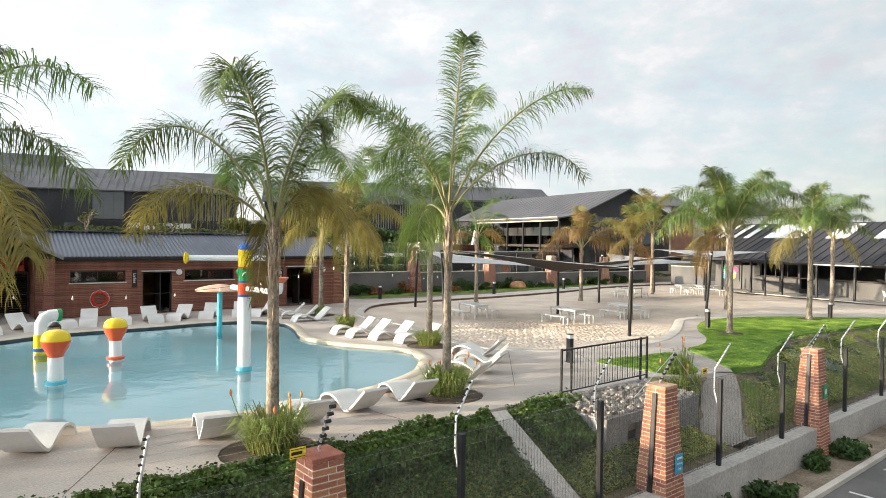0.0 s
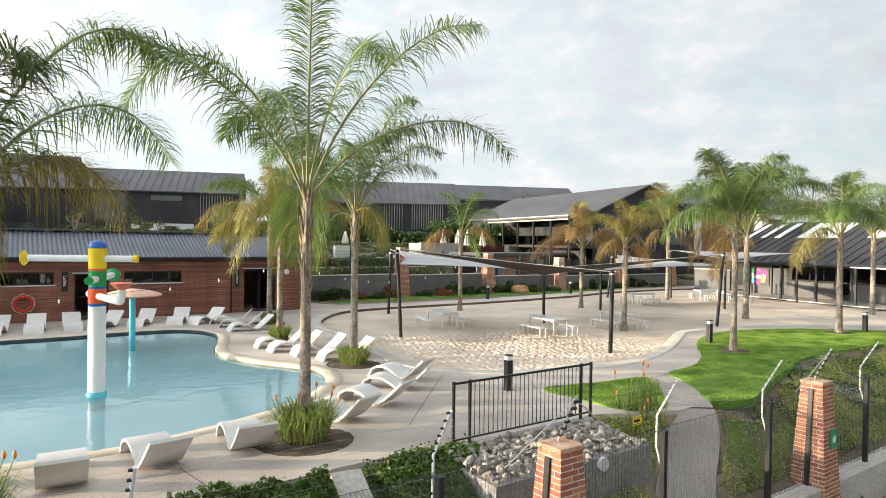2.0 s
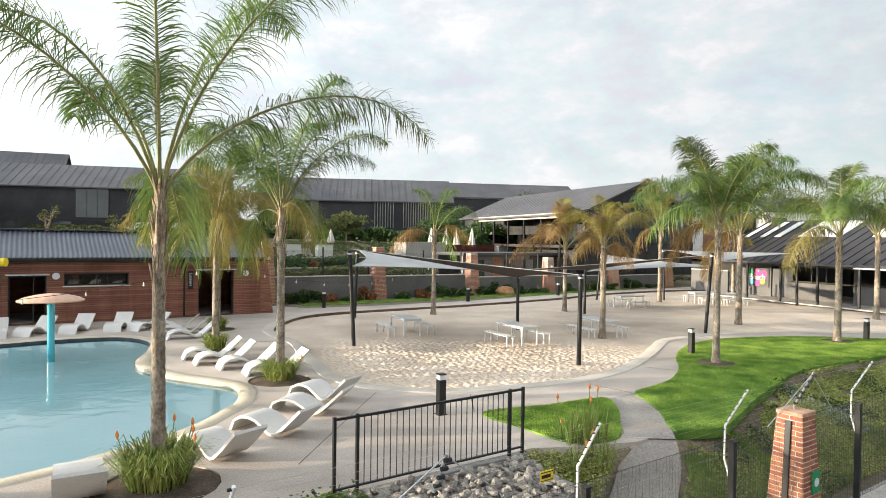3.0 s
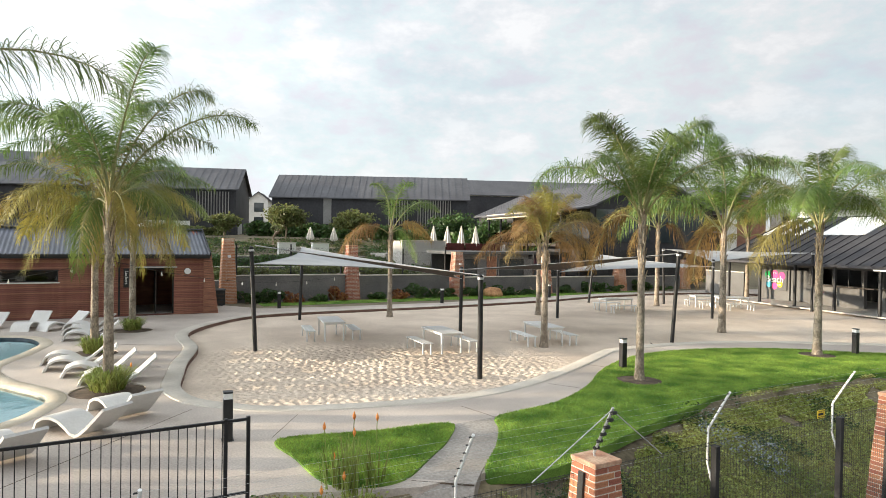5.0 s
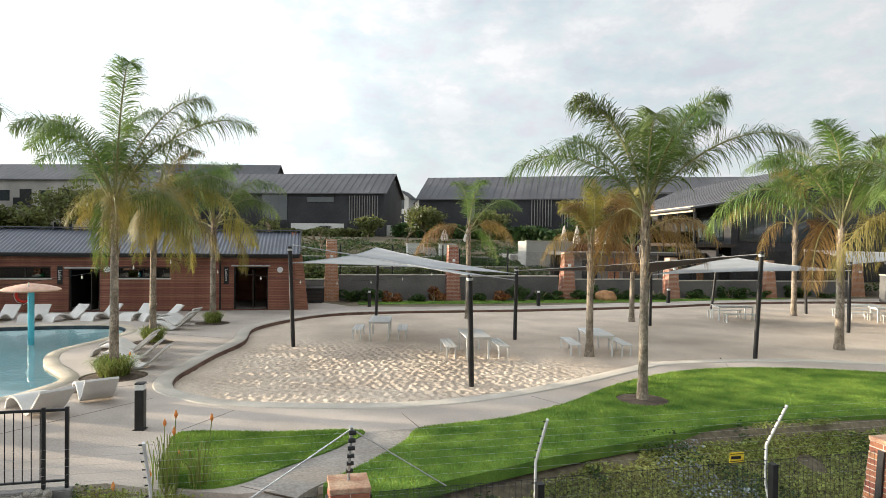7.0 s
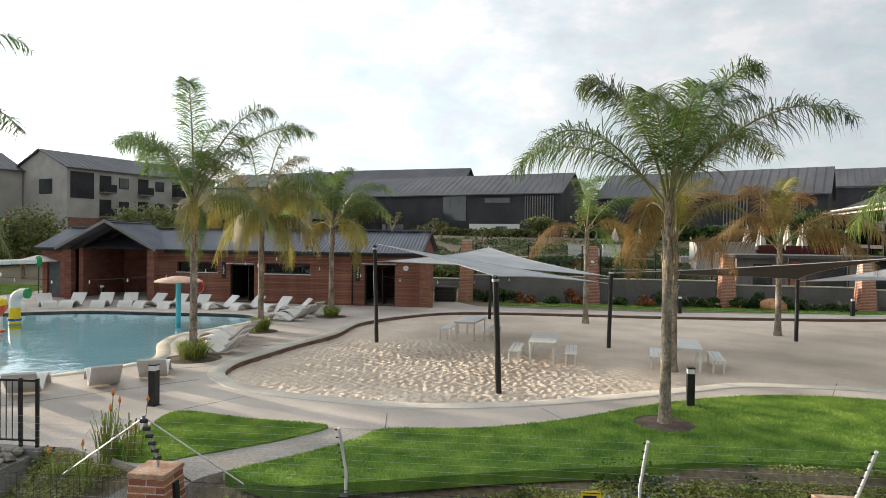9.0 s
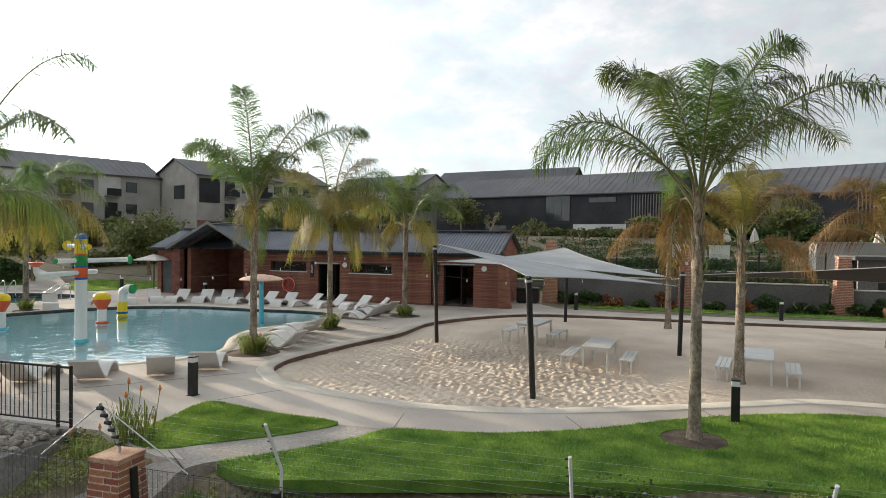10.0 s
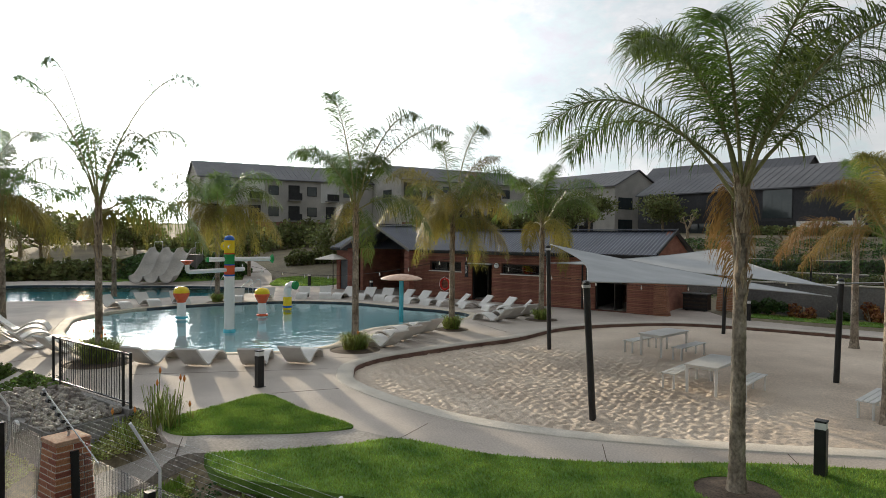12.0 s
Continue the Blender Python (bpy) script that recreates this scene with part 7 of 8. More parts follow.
sail_post(0.09, 30.0, 3.62, -0.2, 0.0)
sail_post(8.24, 27.75, 3.0, 0.0, -0.2)
sail_post(6.29, 35.85, 2.85, 0.0, 0.1)
sail_post(-2.0, 38.4, 3.45, 0.1, 0.0)
sail_post(14.8, 36.5, 3.65, 0.15, -0.3)
sail_post(10.15, 43.3, 2.6)
sail_post(12.0, 52.5, 3.15, 0.3, 0.0)
sail_post(18.25, 45.8, 3.15)
sail_post(16.85, 53.4, 3.65, -0.1, 0.0)
sail_post(25.1, 51.6, 3.6)


def sail3(corners, mat, label, hollow=0.12, n=14):
    """A three-cornered cloth with hollow edges."""
    c = [np.array(p, float) for p in corners]
    mid = sum(c) / 3
    v, f, at = [], [], {}
    for j in range(n + 1):
        for i in range(n + 1 - j):
            w = np.array((n - i - j, i, j)) / n
            p = sum(k * q for k, q in zip(w, c))
            e = 4 * (w[0] * w[1] * (1 - w[2]) ** 2 + w[1] * w[2] * (1 - w[0]) ** 2 + w[2] * w[0] * (1 - w[1]) ** 2)
            p = p + (mid - p) * hollow * e * 1.6
            at[i, j] = len(v)
            v.append(p)
    for j in range(n):
        for i in range(n - j):
            f.append((at[i, j], at[i + 1, j], at[i, j + 1]))
            if i + j < n - 1:
                f.append((at[i + 1, j], at[i + 1, j + 1], at[i, j + 1]))
    m = len(v)
    t = thing("shade_sail", label, "shade sail", "shade sails")
    cl_ = part("cloth", Shape().add(v + [p - np.array((0, 0, 0.006)) for p in v], f + [tuple(i + m for i in q[::-1]) for q in f]), mat, t, "grey knitted cloth with shade painted brown on its underside", smooth=60)
    # lower faces take the brown that paints the underside's shade
    cl_.data.materials.append(M_SAIL_UNDERSHADE)
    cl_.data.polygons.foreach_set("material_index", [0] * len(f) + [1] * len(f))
    hem = Shape()
    for a in ([at[i, 0] for i in range(n + 1)], [at[0, j] for j in range(n + 1)], [at[i, n - i] for i in range(n + 1)]):
        hem.tube([v[i] for i in a], 0.014, 5)
    part("hem", hem, mat, t)
    for p in c:
        d = (p - mid) / np.linalg.norm(p - mid)
        part("shackle", Shape().tube([p, p + d * 0.2], 0.015, 6), M_STEEL, t)


sail3([(-0.1, 30.3, 2.87), (6.2, 35.6, 2.5), (-1.75, 38.0, 3.36)], M_SAIL, "pale grey three-cornered shade sail over the sand")
sail3([(0.2, 30.08, 3.5), (8.2, 27.6, 2.84), (6.3, 35.4, 2.26)], M_SAIL, "pale grey three-cornered shade sail hung lower")
sail3([(6.4, 35.95, 2.6), (14.85, 36.3, 3.42), (10.2, 43.2, 2.35)], M_SAIL, "grey three-cornered shade sail with a shade-painted brown underside over the sand")
sail3([(10.3, 43.6, 2.25), (18.1, 45.7, 2.62), (12.6, 52.2, 3.05)], M_SAIL, "grey three-cornered shade sail over the far sand")
sail3([(16.8, 52.9, 3.46), (18.15, 45.5, 2.9), (24.9, 51.4, 3.4)], M_SAIL, "pale grey shade sail reaching to the cafe")

# water toys
SH = thing("spray_tower", "white spray tower with coloured bands and spouts standing in the pool", "water toy", at=(-5.67, 18.72, -0.42))
part("column", Shape().lathe([(0.2, 0), (0.2, 2.55)], 20), M_GLOSSWHITE, SH, smooth=40)
part("foot_ring", Shape().lathe([(0.24, 0.30), (0.24, 0.40), (0.21, 0.44)], 20), M_TEAL, SH, smooth=40)
for nm, z0, z1, mat in (("blue_ring", 2.55, 2.62, M_BLUE), ("red_band", 2.62, 2.98, M_RED), ("lower_blue_ring", 2.98, 3.03, M_BLUE), ("green_band", 3.03, 3.42, M_GREEN), ("upper_red_ring", 3.42, 3.47, M_RED), ("yellow_band", 3.47, 3.98, M_YELLOW)):
    part(nm, Shape().lathe([(0.195, z0), (0.205, z0 + 0.01), (0.205, z1 - 0.01), (0.195, z1)], 20), mat, SH, smooth=40)
part("dome", Shape().lathe([(0.205, 3.98), (0.2, 4.05), (0.16, 4.12), (0.09, 4.16), (0.02, 4.17)], 20), M_BLUE, SH, smooth=60)


def spout(z, ang, out, back_, r, mat_end, up=False, name="spout"):
    c, s_ = math.cos(radians(ang)), math.sin(radians(ang))
    at = lambda u, h: (c * u, s_ * u, h)
    pts = [at(-back_, z), at(out, z)]
    if up:
        pts += [at(out + 0.1, z + 0.03), at(out + 0.14, z + 0.12), at(out + 0.14, z + 0.3)]
    arm = part(name, Shape().tube(pts, r, 12), M_GLOSSWHITE, SH, smooth=50)
    if up:
        part("cup", Shape().tube([at(out + 0.14, z + 0.28), at(out + 0.14, z + 0.42), at(out + 0.14, z + 0.44)], [0.09, 0.24, 0.2], 14), mat_end, arm, smooth=50)
    else:
        part("nozzle", Shape().tube([at(out, z), at(out + 0.1, z), at(out + 0.14, z)], [0.08, 0.19, 0.15], 14), mat_end, arm, smooth=50)
        part("end_cap", Shape().tube([at(-back_ - 0.1, z), at(-back_, z)], r + 0.01, 12), mat_end, arm, smooth=50)


spout(3.72, 192, 1.6, 0.85, 0.085, M_YELLOW)
spout(3.22, 112, 1.65, 0.8, 0.085, M_GREEN, name="middle_spout")
spout(2.8, 318, 1.85, 0.75, 0.085, M_RED, True, "lower_spout")
for nm, x, y, h, ring_mat in (("near_bowl", -9.85, 16.18, 1.4, M_TEAL), ("far_bowl", -10.2, 19.7, 1.28, M_RED)):
    t = thing("spray_post", "short white spray post with a red and yellow ball", "water toy", "ball spray posts", at=(x, y, -0.42))
    h += 0.42
    part("column", Shape().lathe([(0.19, 0), (0.19, h - 0.72)], 18), M_GLOSSWHITE, t, smooth=40)
    part("foot_ring", Shape().lathe([(0.19, 0.36), (0.27, 0.38), (0.27, 0.46), (0.19, 0.48)], 18), ring_mat, t, smooth=40)
    part("bowl", Shape().lathe([(0.17, h - 0.74), (0.2, h - 0.66), (0.33, h - 0.42), (0.36, h - 0.3), (0.34, h - 0.28)], 20), M_RED, t, "orange-red bowl", smooth=50)
    part("dome", Shape().lathe([(0.345, h - 0.30), (0.35, h - 0.24), (0.33, h - 0.14), (0.26, h - 0.05), (0.14, h - 0.005), (0.02, h)], 20), M_YELLOW, t, "yellow dome", smooth=60)
AR = thing("arch_spout", "white and yellow bent water spout with green nozzle", "water toy", at=(-13.4, 20.78, -0.42))
part("base", Shape().lathe([(0.22, 0), (0.22, 0.95)], 18), M_YELLOW, AR, smooth=40)
part("foot_ring", Shape().lathe([(0.2, 0.38), (0.25, 0.4), (0.25, 0.48), (0.2, 0.5)], 18), M_BLUE, AR, smooth=40)
part("bend", Shape().tube([(0, 0, 0.95), (0, 0, 1.3), (0.06, 0.06, 1.48), (0.18, 0.2, 1.58), (0.32, 0.36, 1.58)], 0.2, 16), M_GLOSSWHITE, AR, smooth=50)
part("nozzle", Shape().tube([(0.32, 0.36, 1.58), (0.4, 0.45, 1.57)], 0.225, 16), M_GREEN, AR, smooth=50)
MU = thing("mushroom_fountain", "turquoise post with a faded peach mushroom cap in the pool", "water toy", at=(-9.35, 26.2, -0.42))
part("stem", Shape().lathe([(0.11, 0), (0.11, 2.12)], 16), M_TEAL, MU, smooth=40)
part("cap", Shape().lathe([(0.2, 2.06), (0.98, 2.10), (1.0, 2.14), (0.85, 2.22), (0.5, 2.31), (0.15, 2.36), (0.02, 2.37)], 28), M_PEACH, MU, smooth=50)

# umbrellas on the terrace behind the boundary wall
for x, y, top in ((-2.0, 69.0, 5.22), (-0.4, 67.6, 5.18), (0.3, 71.2, 5.28), (2.0, 69.3, 5.22), (-12.8, 71.0, 4.95), (-15.0, 70.2, 4.95)):
    z = 2.5 if x > -5 else float(land(x, y))
    h = top - z
    t = thing("closed_umbrella", "folded cream parasol on the upper terrace", "umbrella", "folded parasols", at=(x, y, z))
    part("pole", Shape().tube([(0, 0, 0), (0, 0, h)], 0.03, 8), M_WOODDARK, t)
    v, f = [], []
    for lv, (rad, zz) in enumerate(((0.36, 0.28), (0.42, 0.34), (0.30, 0.58), (0.13, 0.86), (0.03, 0.99))):
        for k in range(16):
            w_ = rad * (1.0 if k % 2 else 0.62)
            v.append((w_ * math.cos(k * math.pi / 8), w_ * math.sin(k * math.pi / 8), h * zz - (0.0 if k % 2 or lv else 0.12)))
    for lv in range(4):
        f += [(lv * 16 + k, lv * 16 + (k + 1) % 16, lv * 16 + 16 + (k + 1) % 16, lv * 16 + 16 + k) for k in range(16)]
    part("canopy", Shape().add(v, f), M_CANVAS, t)
for x, y, tz in ((-23.9, 23.6, 2.4),):
    t = thing("parasol", "open square cream parasol by the pool", "umbrella", at=(x, y, 0))
    part("pole", Shape().tube([(0, 0, 0), (0, 0, tz)], 0.03, 8), M_WOODDARK, t)
    part("canopy", Shape().lathe([(1.25, tz - 0.32), (1.27, tz - 0.28), (0.05, tz + 0.06)], 4), M_CANVAS, t)

# slides beyond the far pool
SL = thing("water_slide", "triple water slide, greyed for its backlit side, beyond the far pool", "water slide", at=(-31.5, 11.0, 0), turn=-10)
for k in range(3):
    v = -1.1 + 1.1 * k
    pts = [(-2.6, v, 2.2), (-1.6, v, 2.15), (-0.6, v, 1.6), (0.4, v, 0.75), (1.3, v, 0.25), (2.2, v, 0.15)]
    prof = []
    s = Shape()
    for i, (x, y, z) in enumerate(pts):
        for a in np.linspace(math.pi, 2 * math.pi, 9):
            prof.append((x, y + 0.5 * math.cos(a), z + 0.5 + 0.5 * math.sin(a)))
        for a in np.linspace(2 * math.pi, math.pi, 9):
            prof.append((x, y + 0.56 * math.cos(a), z + 0.5 + 0.56 * math.sin(a)))
    s.add(prof, [(i * 18 + j, i * 18 + (j + 1) % 18, (i + 1) * 18 + (j + 1) % 18, (i + 1) * 18 + j) for i in range(5) for j in range(18)])
    # concrete grey instead of white puts the backlit shade into the chutes
    part("chute", s, M_CONC, SL, smooth=50)
part("tower", Shape().box(-4.2, -1.7, 0, -2.5, 1.7, 2.1, 0.03), M_GREYWALL, SL)
for y in (-1.65, 1.6):
    part("guard_rail", Shape().tube([(-4.2, y, 2.1), (-4.2, y, 3.1), (-2.5, y, 3.1), (-2.5, y, 2.1)], 0.03, 6), M_STEEL, SL)
# string of bulbs along the deck
def string_lights(a, b, sag, n):
    a, b = np.array(a, float), np.array(b, float)
    at = lambda s_: a + (b - a) * s_ - np.array((0, 0, 4 * sag * s_ * (1 - s_)))
    t = thing("string_lights", "string of small white bulbs on a thin dark cable", "string lights")
    part("cable", Shape().tube([at(s_) for s_ in np.linspace(0, 1, 24)], 0.008, 5), M_BLACK, t)
    for s_ in np.linspace(0.04, 0.96, n):
        p = at(s_)
        b_ = part("bulb", Shape().lathe([(0.008, 0.0), (0.012, -0.05), (0.028, -0.09), (0.03, -0.12), (0.02, -0.15), (0.008, -0.155)], 8), M_BULB, t, smooth=60)
        b_.matrix_basis = pose(*p)


string_lights((-4.2, 27.5, 3.1), (1.75, 41.0, 2.6), 0.9, 9)
string_lights((-16.4, 16.9, 2.6), (-4.2, 27.5, 2.9), 0.9, 10)
string_lights((-34, 9, 2.2), (-24, -3, 2.2), 0.5, 9)

# ---- planting ----
def shrub(name, x, y, z, rx, ry, rz, n, size, mat, label, cat, seed, group="", long=1.6):
    r = np.random.default_rng(seed)
    pts = crown_points(n, rx, ry, rz, r, max(6, int(n / 160)))
    pts[:, 2] = np.abs(pts[:, 2] + rz * 0.55)
    v, f = leaf_cloud(pts, size, r, 0.2, long)
    t = thing(name, label, cat, group, at=(x, y, z))
    part("foliage", arrays("foliage", v, f, mat), None, t)
    s = Shape()
    for k in range(4):
        a = r.uniform(0, 6.28)
        s.tube([(0, 0, -0.05), (rx * 0.25 * math.cos(a), ry * 0.25 * math.sin(a), rz * 0.6), (rx * 0.55 * math.cos(a), ry * 0.55 * math.sin(a), rz * 1.1)], [0.035, 0.025, 0.01], 5)
    part("stem", s, M_BOOT, t)
    return t


def tuft_mesh(n, h, spread, seed, mat, wide=0.011):
    r = np.random.default_rng(seed)
    vs, fs = [], []
    for k in range(n):
        a, q = r.uniform(0, 6.28), r.uniform(0, spread * 0.45)
        o = np.array((q * math.cos(a), q * math.sin(a), 0))
        b = a + r.normal(0, 0.7)
        d = np.array((math.cos(b), math.sin(b), 0))
        e = np.array((-d[1], d[0], 0)) * wide * r.uniform(0.7, 1.3)
        hh, out = h * r.uniform(0.55, 1.1), spread * r.uniform(0.15, 0.7)
        p1, p2, p3 = o + d * out * 0.25 + (0, 0, hh * 0.55), o + d * out * 0.65 + (0, 0, hh * 0.95), o + d * out * 1.05 + (0, 0, hh * r.uniform(0.6, 1.0))
        m = len(vs)
        vs += [o - e, o + e, p1 - e, p1 + e, p2 - e * 0.7, p2 + e * 0.7, p3]
        fs += [(m, m + 1, m + 3, m + 2), (m + 2, m + 3, m + 5, m + 4), (m + 4, m + 5, m + 6)]
    return Shape().add(vs, fs).mesh("leaf_blades", mat)


def flower_clump(x, y, z, rad, h, n, flowers, seed, label):
    t = thing("flowering_clump", label, "plant", "flowering clumps", at=(x, y, z))
    part("foliage", tuft_mesh(n, h, rad, seed, M_TUFT), None, t)
    r = np.random.default_rng(seed + 50)
    for k in range(flowers):
        a, q = r.uniform(0, 6.28), rad * r.uniform(0.2, 0.9)
        hh = h * r.uniform(1.0, 1.45)
        st = part("flower_stem", Shape().tube([(q * 0.5 * math.cos(a), q * 0.5 * math.sin(a), 0), (q * math.cos(a), q * math.sin(a), hh)], 0.007, 5), M_TUFT, t)
        part("flower", Shape().lathe([(0.008, hh - 0.03), (0.026, hh + 0.01), (0.028, hh + 0.03), (0.012, hh + 0.08), (0.004, hh + 0.1)], 8, (q * math.cos(a), q * math.sin(a))), M_FLOWER, st, "orange flower head")


flower_clump(-2.5, 11.2, 0.0, 0.95, 0.75, 900, 6, 1, "dense green flax clump with orange flowers round a palm")
flower_clump(0.57, 15.75, 0.0, 0.95, 0.7, 900, 6, 2, "dense green flax clump with orange flowers round a palm")
flower_clump(-0.3, 23.3, 0.0, 0.85, 0.55, 700, 1, 3, "yellow-green grass clump round a palm")
flower_clump(-4.2, 27.5, 0.0, 0.7, 0.55, 500, 0, 4, "yellow-green grass clump round a palm")
flower_clump(-6.4, 32.2, 0.0, 0.7, 0.5, 600, 0, 5, "dark green grass clump round a palm")
flower_clump(-16.4, 16.9, 0.0, 0.6, 0.5, 500, 0, 6, "green grass clump round a palm")
for k, (x, y, q, h, fl) in enumerate(((7.2, 18.9, 0.5, 0.75, 2), (7.75, 19.1, 0.45, 0.75, 1), (7.0, 19.4, 0.35, 0.6, 1), (7.75, 18.4, 0.5, 0.6, 1), (7.2, 18.1, 0.4, 0.5, 1), (7.5, 18.75, 0.4, 0.9, 1))):
    flower_clump(x, y, float(land(x, y)) + 0.02, q, h, 34, fl, 20 + k, "sparse flax with tall orange flower spikes at the lawn's end")

# ground cover on the bank between terrace and street fence
def off_channel(x, y):
    return np.abs((x - 2.46) * 0.841 + (y - 13.12) * 0.541)


def cover(name, test, count, seed, size, mat, label, height=0.1):
    r = np.random.default_rng(seed)
    u, v = r.uniform(-20, 36, max(count, 60000) * 3), r.uniform(0.15, 9, max(count, 60000) * 3)
    x, y = FENCE_A[0] + FENCE_D[0] * u + FENCE_IN[0] * v, FENCE_A[1] + FENCE_D[1] * u + FENCE_IN[1] * v
    lump = np.array([noise.noise(Vector((a * 0.9, b * 0.9, seed))) for a, b in zip(x, y)])
    ok = ~inside(x, y, TERRACE) & test(u, v, lump) & ((y - BACK_A[1]) * BACK_N[1] + (x - BACK_A[0]) * BACK_N[0] < -5) & (np.hypot(x - 10, y - 20) < 26)
    ok &= ~((u > 1.9) & (u < 6.05) & (v > 1.05) & (v < 2.85))
    ok &= ~((u > 5.8) & (u < 7.5) & (v < 1.2))
    ok &= gap(x, y, TERRACE) > np.where(u > 8, 0.5 + 0.5 * lump, 0.1)
    ok &= ~(off_channel(x, y) < 0.36) | (v > 3.4)
    ok &= ~((x > 7.2 + 0.45 * (y - 16.8)) & (x < np.minimum(9.35, 8.7 + 0.38 * (y - 17.1))) & (u > 5.8) & (v < 4))
    x, y, lump = x[ok][:count], y[ok][:count], lump[ok][:count]
    z = land(x, y) + r.uniform(0.0, 1.0, len(x)) * height * (1.0 + 1.3 * np.clip(lump + 0.3, 0, 1))
    vv, ff = leaf_cloud(np.column_stack([x, y, z]), size, r, 0.75, 1.5)
    return solid(name, arrays(name, vv, ff, mat), None, label, "ground cover", kind="stuff")


GREY = (16.4, 2.3)   # one silver-blue plant, along and inside the fence
cover("ground_cover", lambda u, v, q: (q > -0.45), 360000, 31, 0.037, M_COVER, "low yellow-green ground cover on the bank", 0.10)
cover("dark_ground_cover", lambda u, v, q: (u < 3.5) | (q < -0.3), 140000, 32, 0.042, M_LEAF, "dark green creeping shrubs on the shaded bank", 0.22)
cover("grey_ground_cover", lambda u, v, q: np.hypot(u - GREY[0], (v - GREY[1]) * 0.8) < 0.85 + 0.8 * q, 9000, 33, 0.038, M_COVER_GREY, "silver-grey ground cover patches on the bank", 0.2)
# hedge along the near edge of the deck
r = np.random.default_rng(41)
n = 42000
s_ = r.uniform(0, 1, n)
a, b = np.array((-4.6, 8.6)), np.array((1.55, 13.85))
pts = a + (b - a) * s_[:, None] + np.array((0.63, -0.77)) * r.uniform(0.0, 0.9, (n, 1))
pts2 = np.array((2.2, 14.4)) + (np.array((3.75, 15.8)) - np.array((2.2, 14.4))) * r.uniform(0, 1, (n // 3, 1)) + np.array((0.63, -0.77)) * r.uniform(0.0, 1.5, (n // 3, 1))
for k, q in enumerate((pts, pts2)):
    q = q[off_channel(q[:, 0], q[:, 1]) > 0.34]
    lump = np.array([noise.noise(Vector((p[0] * 1.6, p[1] * 1.6, 3))) for p in q])
    z = land(q[:, 0], q[:, 1]) + r.uniform(0, 1, len(q)) ** 0.6 * (0.42 + 0.25 * lump)
    v, f = leaf_cloud(np.column_stack([q, z]), 0.06, r, 0.3, 1.5)
    solid("hedge", arrays("hedge", v, f, M_HEDGE), None, "clipped low green hedge along the deck edge", "hedge", kind="stuff")
# weeds on the street verge
n = 30000
u, v = r.uniform(-10, 34, n), -r.uniform(0.58, 1.4, n)
ok = np.array([noise.noise(Vector((a * 0.8, b * 0.8, 9))) for a, b in zip(u, v)]) > 0.12
u, v = u[ok], v[ok]
x, y = FENCE_A[0] + FENCE_D[0] * u + FENCE_IN[0] * v, FENCE_A[1] + FENCE_D[1] * u + FENCE_IN[1] * v
vv, ff = leaf_cloud(np.column_stack([x, y, -2.1 + r.uniform(0.02, 0.34, len(x))]), 0.075, r, 0.2, 2.0)
solid("verge_weeds", arrays("verge_weeds", vv, ff, M_LEAF), None, "rank green weeds on the street verge", "weeds", kind="stuff")
SO = thing("verge_soil", "bare sandy soil strip outside the fence plinth", "soil", at=(FENCE_A[0], FENCE_A[1], 0), turn=FENCE_ANG, kind="structure")
part("soil", Shape().box(-22, -1.45, STREET_Z - 0.2, 60, -0.54, -2.1, 0.02), M_VERGE, SO)

# beds in front of and behind the boundary wall
for k in range(26):
    s1 = 1.0 + k * 1.35 + 0.3 * math.sin(k * 3.1)
    if s1 % 7.6 < 0.7 or s1 % 7.6 > 6.9:
        continue
    x, y = back(s1, -0.75 - 0.25 * math.sin(k))
    rust = k in (2, 4, 7, 16)
    shrub("shrub", x, y, -0.06, 0.85, 0.55, 0.5 + 0.14 * math.sin(k * 1.7), 900, 0.09, M_LEAF_RUST if rust else M_LEAF, "rust-leaved low shrub before the boundary wall" if rust else "low green shrub before the boundary wall", "shrub", 100 + k, "wall shrubs")
q = [back(1.5, -1.0), back(31, -1.0), back(31, -2.6), back(1.5, -2.6)]
solid("wall_lawn", Shape().prism(ccw(q), -0.3, -0.035), M_LAWN, "strip of lawn before the boundary wall", "lawn", kind="structure")
grass("wall_grass", ccw(q), 30000, 51, -0.04, 0.04, 0.1, M_BLADE, "strip of grass before the boundary wall")
bo = thing("boulder", "rounded ochre boulder on the grass by the boundary wall", "boulder", at=(*back(17.6, -1.3), -0.08))
bm = bmesh.new()
bmesh.ops.create_icosphere(bm, subdivisions=3, radius=1.0)
for v_ in bm.verts:
    v_.co = Vector((v_.co.x * 0.75, v_.co.y * 0.5, v_.co.z * 0.42 + 0.25)) * (1 + 0.2 * noise.noise(v_.co * 1.4))
me = bpy.data.meshes.new("boulder")
bm.to_mesh(me)
bm.free()
me.materials.append(M_BOULDER)
me.polygons.foreach_set("use_smooth", [True] * len(me.polygons))
part("stone", me, None, bo)


